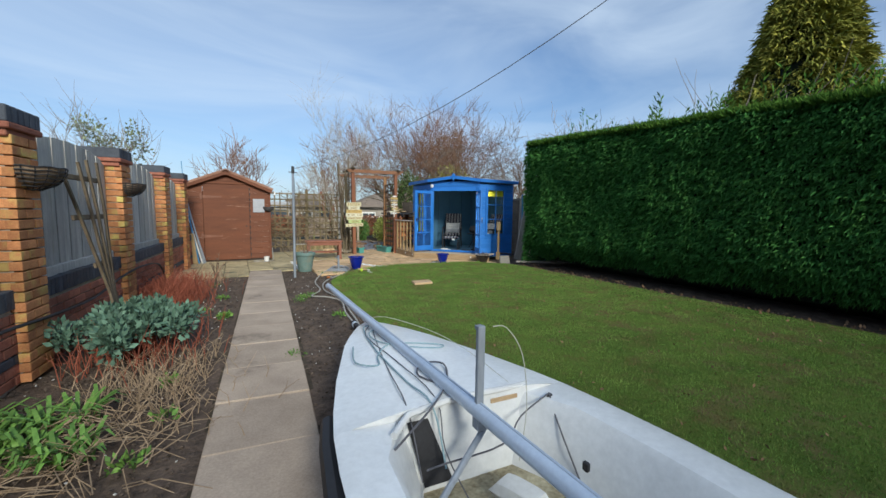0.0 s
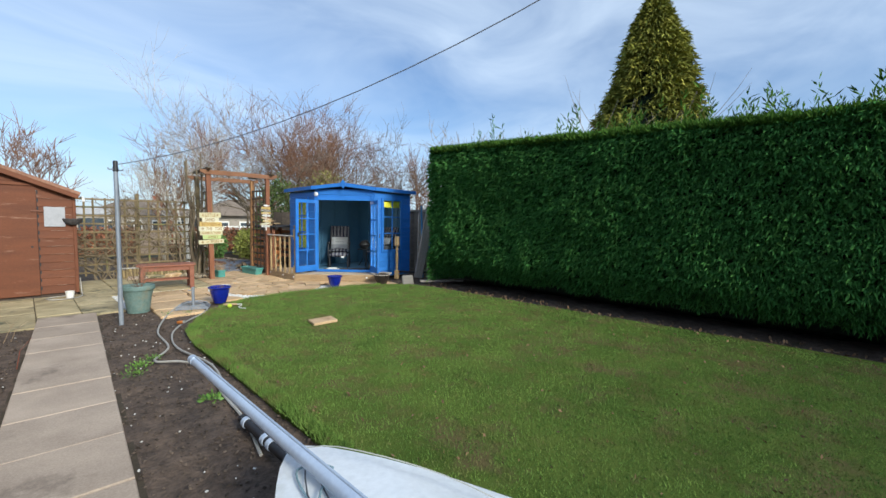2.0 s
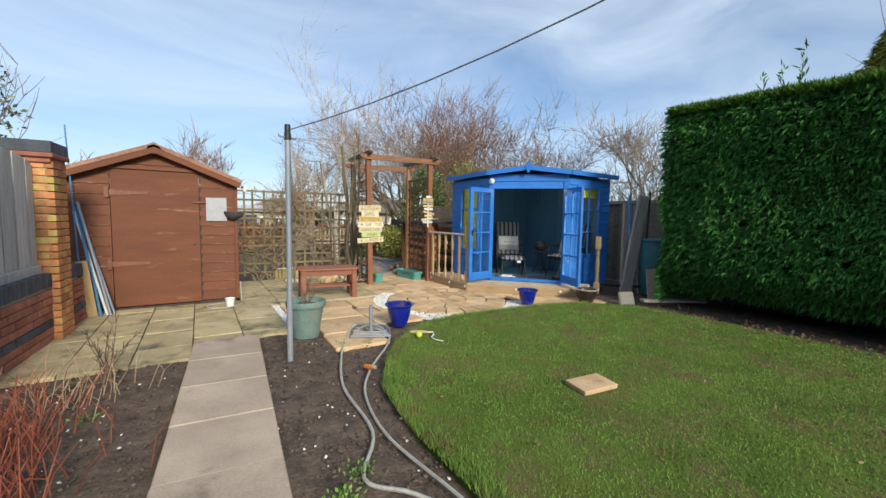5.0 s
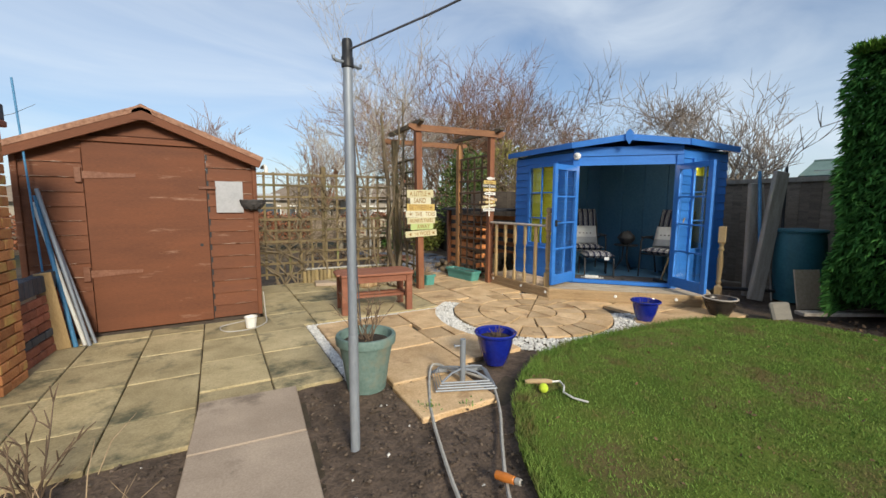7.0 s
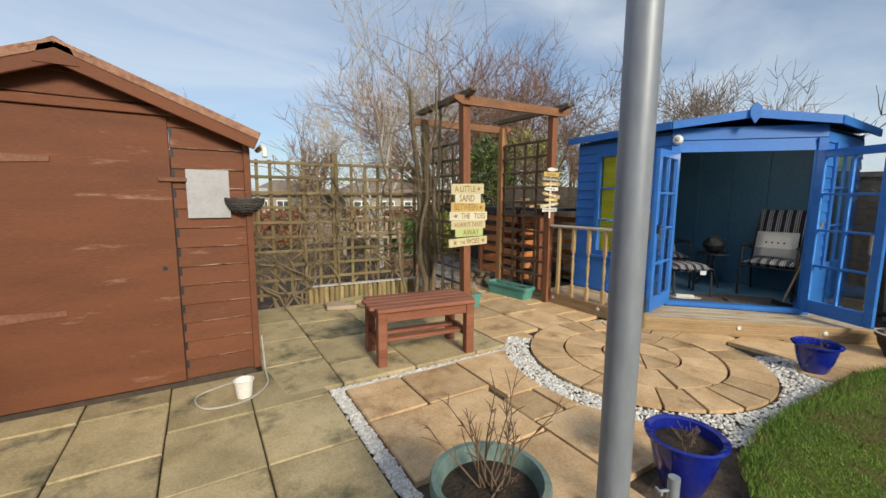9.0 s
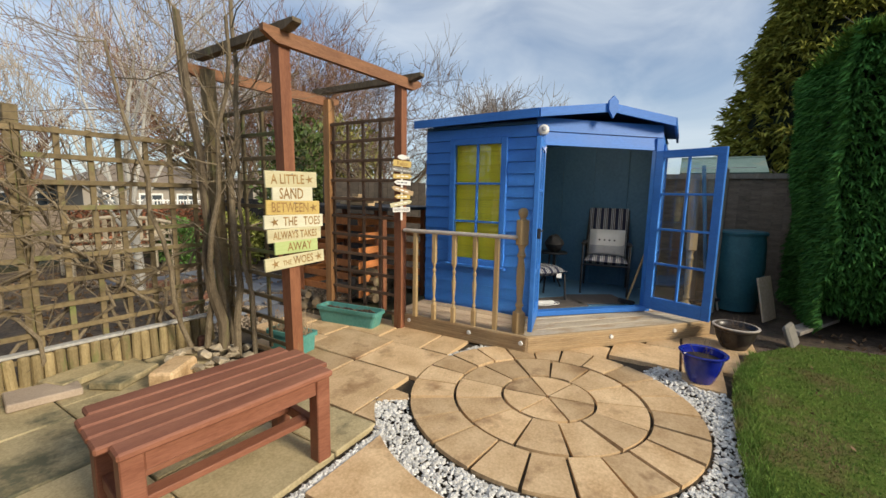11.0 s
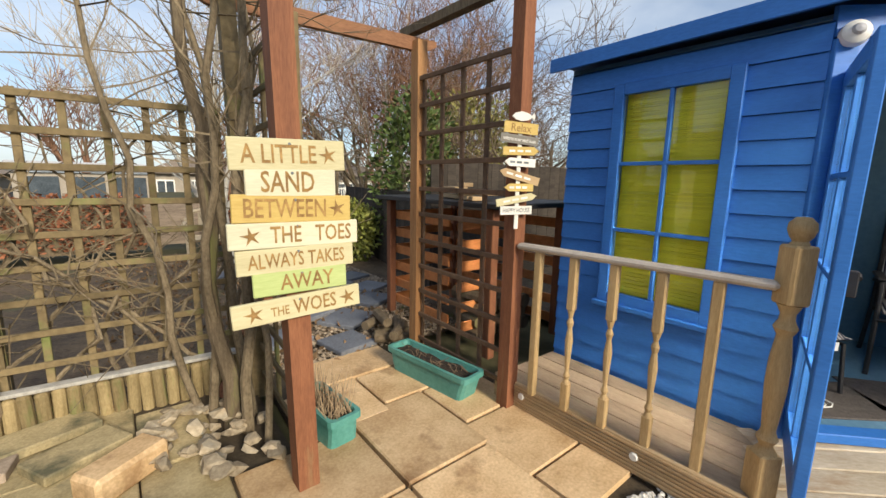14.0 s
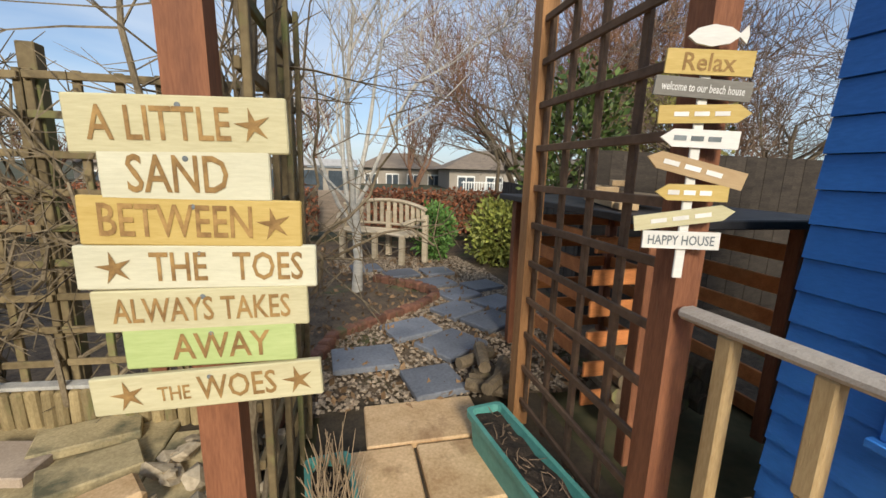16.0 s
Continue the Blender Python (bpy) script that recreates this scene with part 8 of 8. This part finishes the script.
for u in (0.0, 1.0):
    p = arc(u, 1.0)
    part("arm_rest", Builder().tube([(p.x, p.y, 0.64), (p.x * 0.9, p.y - 0.2, 0.66), (p.x * 0.76, p.y - 0.36, 0.60)], 0.028, 6), TEAK, fb)
# distant bungalows
ROOF_TILE = material("far_roof", (0.17, 0.13, 0.10), (0.30, 0.24, 0.18), 2, 0.9, 0.4, 14, stretch=(1, 1, 4))
RENDER_WALL = material("pale_render", (0.30, 0.26, 0.21), (0.42, 0.37, 0.31), 2, 0.9, 0.1, 20)
DARK_GLASS = material("far_glass", (0.04, 0.05, 0.06), (0.10, 0.12, 0.14), 2, 0.15, 0, 20)


def bungalow(x, y, z, w, d, h, label):
    t = thing("bungalow", label, "house", pose(x, y, z, 0, 0, -6))
    part("wall", Builder().box((0, 0, h * 0.32), (w, d, h * 0.64)), RENDER_WALL, t)
    part("roof", Builder().add([(-w * 0.56, -d * 0.58, h * 0.62), (w * 0.56, -d * 0.58, h * 0.62), (w * 0.56, d * 0.58, h * 0.62), (-w * 0.56, d * 0.58, h * 0.62), (-w * 0.2, 0, h), (w * 0.2, 0, h)], [(0, 1, 5, 4), (1, 2, 5), (2, 3, 4, 5), (3, 0, 4), (3, 2, 1, 0)]), ROOF_TILE, t, "brown tiled hipped roof")
    part("chimney", Builder().box((w * 0.12, 0.3, h * 1.02), (0.5, 0.5, 0.8)), BRICK_RED, t)
    for k in range(4):
        win = part("window", Builder().box((-w * 0.36 + w * 0.24 * k, -d / 2 - 0.02, h * 0.36), (w * 0.15, 0.06, h * 0.28), ch=0.01), WHITE_PLASTIC, t, "white framed window")
        for sx in (-1, 1):
            part("pane", Builder().box((-w * 0.36 + w * 0.24 * k + sx * w * 0.035, -d / 2 - 0.06, h * 0.36), (w * 0.06, 0.02, h * 0.22)), DARK_GLASS, win)


bungalow(17.2, 46.5, -1.2, 10.0, 8.0, 4.5, "far pale bungalow with brown hipped roof")
bungalow(9.6, 56.0, -1.2, 9.0, 7.0, 4.4, "far pale bungalow with brown hipped roof")
bungalow(-8.0, 45.0, -1.2, 11.0, 7.0, 4.0, "far low bungalow with brown hipped roof")
bungalow(28.0, 44.0, -1.0, 10.0, 7.0, 4.4, "far pale bungalow with brown hipped roof")
gr = thing("flat_garage", "low far garage block with pale grey flat roof", "garage", pose(1.6, 35.0, -0.1, 0, 0, 4))
part("wall", Builder().box((0, 0, 0.75), (4.6, 2.6, 1.5)), RENDER_WALL, gr)
part("roof", Builder().box((0, -0.05, 1.74), (4.9, 3.0, 0.42), ch=0.05), PALE_SHEET, gr, "pale grey roof edge")
for k in range(3):
    part("door", Builder().box((-1.5 + 1.5 * k, -1.33, 0.68), (1.2, 0.06, 1.3), ch=0.02), DARK_GLASS, gr, "dark shut garage door")
wf = thing("white_picket_fence", "far white lattice fence before the bungalow", "fence", pose(12.6, 41.5, -0.45), kind="structure")
for k in range(44):
    part("picket", Builder().box((0.22 * k, 0, 0.55), (0.07, 0.03, 1.1)), WHITE_PLASTIC, wf)
part("rail", Builder().box((4.7, 0.03, 1.0), (9.7, 0.04, 0.08)).box((4.7, 0.03, 0.35), (9.7, 0.04, 0.08)), WHITE_PLASTIC, wf)
df = thing("rear_fence", "low dark boarded fence across the far gardens", "fence", pose(-10, 19.6, 0), kind="structure")
part("boards", Builder().box((18, 0, 0.45), (36, 0.04, 0.9)), DARK_FENCE, df)
for k in range(19):
    part("fence_post", Builder().box((2.0 * k, -0.03, 0.5), (0.1, 0.1, 1.05)), DARK_FENCE, df)

# ---- planting in the left bed ----
SAGE = material("grey_green_leaf", (0.045, 0.10, 0.065), (0.15, 0.24, 0.17), 2, 0.7, 0, 20, vary=0.35, island=True)
FRESH = material("fresh_green_leaf", (0.06, 0.15, 0.025), (0.19, 0.32, 0.06), 2, 0.6, 0, 20, vary=0.35, island=True)
RED_STEM = material("red_dead_stem", (0.13, 0.035, 0.02), (0.30, 0.09, 0.05), 4, 0.9, 0, 30, vary=0.35, island=True)


def stems(b, cx, cy, rx, ry, n, h, rng, r=0.004, lean=0.35):
    for _ in range(n):
        x, y = cx + rng.gauss(0, rx * 0.5), cy + rng.gauss(0, ry * 0.5)
        hh = h * rng.uniform(0.4, 1.1)
        dx, dy = rng.uniform(-lean, lean) * hh, rng.uniform(-lean, lean) * hh
        m1 = (x + dx * 0.4 + rng.uniform(-0.02, 0.02), y + dy * 0.4, hh * 0.55)
        b.tube([(x, y, -0.03), m1, (x + dx, y + dy, hh)], [r, r * 0.8, r * 0.4], 3, False)
        if rng.random() < 0.7:
            b.tube([m1, (m1[0] + rng.uniform(-0.1, 0.1), m1[1] + rng.uniform(-0.1, 0.1), m1[2] + rng.uniform(0.02, 0.14))], [r * 0.6, r * 0.3], 3, False)


def straps(b, cx, cy, n, L, rng, w=0.012):
    """Arching strap leaves from one crown."""
    for _ in range(n):
        a, l = rng.uniform(0, 6.28), L * rng.uniform(0.6, 1.2)
        o = Vector((cx + rng.gauss(0, 0.04), cy + rng.gauss(0, 0.04), -0.02))
        d, s = Vector((math.cos(a), math.sin(a), 0)), Vector((-math.sin(a), math.cos(a), 0))
        k = len(b.v)
        for f, up, ww in ((0, 0, 0.7), (0.35, 0.5, 1), (0.75, 0.66, 0.8), (1.0, 0.5, 0.1)):
            p = o + d * l * f * 0.8 + Vector((0, 0, l * up * 0.9))
            b.v += [tuple(p + s * w * ww), tuple(p - s * w * ww)]
        b.f += [(k, k + 1, k + 3, k + 2), (k + 2, k + 3, k + 5, k + 4), (k + 4, k + 5, k + 7, k + 6)]


rng_p = random.Random(101)
pl1 = thing("leafy_perennial", "grey-green leafy perennial clump with brown lower stems", "plant", pose(-0.62, 4.35, 0))
b = Builder()
for _ in range(52):
    a, r = rng_p.uniform(0, 6.28), rng_p.random() ** 0.6
    leaf_cloud(b, (0.50 * r * math.cos(a), 0.62 * r * math.sin(a), 0.36 - 0.12 * r + rng_p.uniform(-0.04, 0.06)), (0.12, 0.12, 0.09), 95, 0.058, rng_p, 0.2, 0.5)
tagged(part("leaves", b, SAGE, pl1), kind="stuff")
b = Builder()
stems(b, 0, 0, 0.5, 0.6, 260, 0.34, rng_p, 0.004, 0.5)
tagged(part("lower_growth", b, RED_STEM, pl1), kind="stuff")
pl2 = thing("dead_perennial", "rust-red dead flower stems of a perennial clump", "plant", pose(-0.62, 6.75, 0))
b = Builder()
stems(b, 0, 0, 0.42, 0.95, 900, 0.34, rng_p, 0.0035, 0.7)
tagged(part("stem_cluster", b, RED_STEM, pl2), kind="stuff")
pl3 = thing("strap_leaf_plant", "pale green strap-leaved plant at the wall's foot", "plant", pose(-0.95, 2.95, 0))
b = Builder()
for q in range(7):
    straps(b, rng_p.uniform(-0.3, 0.35), rng_p.uniform(-0.35, 0.3), 38, 0.24, rng_p)
tagged(part("leaves", b, FRESH, pl3), kind="stuff")
pl4 = thing("dry_grass_clump", "bleached dead grass and stalks lying on the bed", "plant", pose(-0.72, 2.55, 0))
b = Builder()
for q in range(150):
    x, y, a, l = rng_p.uniform(-0.4, 0.5), rng_p.uniform(-0.35, 0.55), rng_p.uniform(0, 6.28), rng_p.uniform(0.15, 0.5)
    b.tube([(x, y, 0.02), (x + 0.5 * l * math.cos(a), y + 0.5 * l * math.sin(a), 0.05 + rng_p.uniform(0, 0.05)), (x + l * math.cos(a + 0.2), y + l * math.sin(a + 0.2), 0.01)], [0.0035, 0.003, 0.002], 3, False)
tagged(part("stalks", b, STRAW, pl4), kind="stuff")
pl5 = thing("bare_rose", "small bare twiggy shrub at the bed's end", "shrub", pose(-0.15, 8.32, 0))
b = Builder()
twiggy(b, (0, 0, -0.02), 0.42, 10, rng_p, 0.006, 0.6, 2)
part("bare_stem", b, TWIG, pl5)
b = Builder()
stems(b, -0.45, 8.0, 0.5, 0.5, 60, 0.25, rng_p, 0.003, 0.8)
stems(b, -0.35, 3.4, 0.5, 0.8, 240, 0.16, rng_p, 0.003, 1.4)
tagged(part("dead_stalks", b, STRAW), "scattered dead plant stalks on the bed", "plant litter", kind="stuff")
b = Builder()
for x, y, n, s in ((-0.02, 6.5, 80, 0.05), (0.02, 5.4, 120, 0.06), (-0.2, 5.75, 40, 0.05), (1.28, 4.9, 60, 0.06), (1.02, 6.1, 120, 0.04), (0.95, 5.9, 80, 0.035), (1.15, 6.25, 90, 0.035), (-0.3, 3.5, 60, 0.06), (-0.25, 2.9, 40, 0.07), (1.7, 8.3, 40, 0.03), (-0.35, 2.45, 60, 0.07), (1.95, 8.2, 30, 0.03), (2.3, 12.95, 160, 0.06), (2.9, 13.1, 120, 0.06), (-0.15, 7.6, 40, 0.04), (0.6, 3.7, 50, 0.04)):
    leaf_cloud(b, (x, y, 0.012), (0.10, 0.10, 0.03), n, s * 0.6, rng_p, 0.1, 1.2)
tagged(part("weeds", b, FRESH), "small fresh green weeds on the soil", "weeds", kind="stuff")


def soil_spot(rng):
    while True:
        x, y = rng.uniform(-1.3, 2.0), rng.uniform(1.5, 8.9)
        if not inside(x, y, LAWN_EDGE):
            u = x * math.cos(radians(4.5)) - y * math.sin(radians(4.5))
            if abs(u) > 0.32:
                return x, y


pebbles("soil_crumbs", 5200, soil_spot, 0.011, -0.02, material("soil_crumb", (0.03, 0.022, 0.016), (0.16, 0.12, 0.09), 4, 0.95, 0.2, 50, vary=0.5, island=True), "crumbs of soil and small stones on the beds", 23)
pebbles("pale_stones", 260, soil_spot, 0.009, -0.015, WHITE_STONE, "scattered pale stones on the soil", 29)
RED_LEAF = material("old_leaf", (0.10, 0.06, 0.03), (0.28, 0.18, 0.10), 3, 0.9, 0, 30, vary=0.4, island=True)
b = Builder()
for _ in range(900):
    x, y = rng_p.uniform(2.4, 5.0), rng_p.uniform(12.7, 17.5)
    leaf_cloud(b, (x, y, 0.0), (0.05, 0.05, 0.012), 2, 0.06, rng_p, 0.1)
for _ in range(260):
    x, y = rng_p.uniform(6.0, 6.7), rng_p.uniform(0.5, 7.8)
    leaf_cloud(b, (x, y, 0.0), (0.05, 0.05, 0.012), 3, 0.05, rng_p, 0.1)
for _ in range(620):
    x, y = rng_p.uniform(1.6, 6.2), rng_p.uniform(0.8, 8.5)
    if inside(x, y, LAWN_EDGE):
        leaf_cloud(b, (x, y, 0.034), (0.03, 0.03, 0.004), rng_p.choice((1, 1, 2)), 0.028, rng_p, 0.1)
tagged(part("fallen_leaves", b, RED_LEAF), "old brown fallen leaves on the ground", "leaf litter", kind="stuff")
GUTTER = thing("rain_gutter_bracket", "white plastic gutter outlet at the shed's eave", "gutter", pose(1.07, 11.12, 1.70))
part("spout", Builder().tube([(0, 0.3, 0.02), (0, 0.0, 0.02), (0.01, -0.04, 0.0), (0.01, -0.05, -0.06)], 0.02, 8), WHITE_PLASTIC, GUTTER, smooth=True)
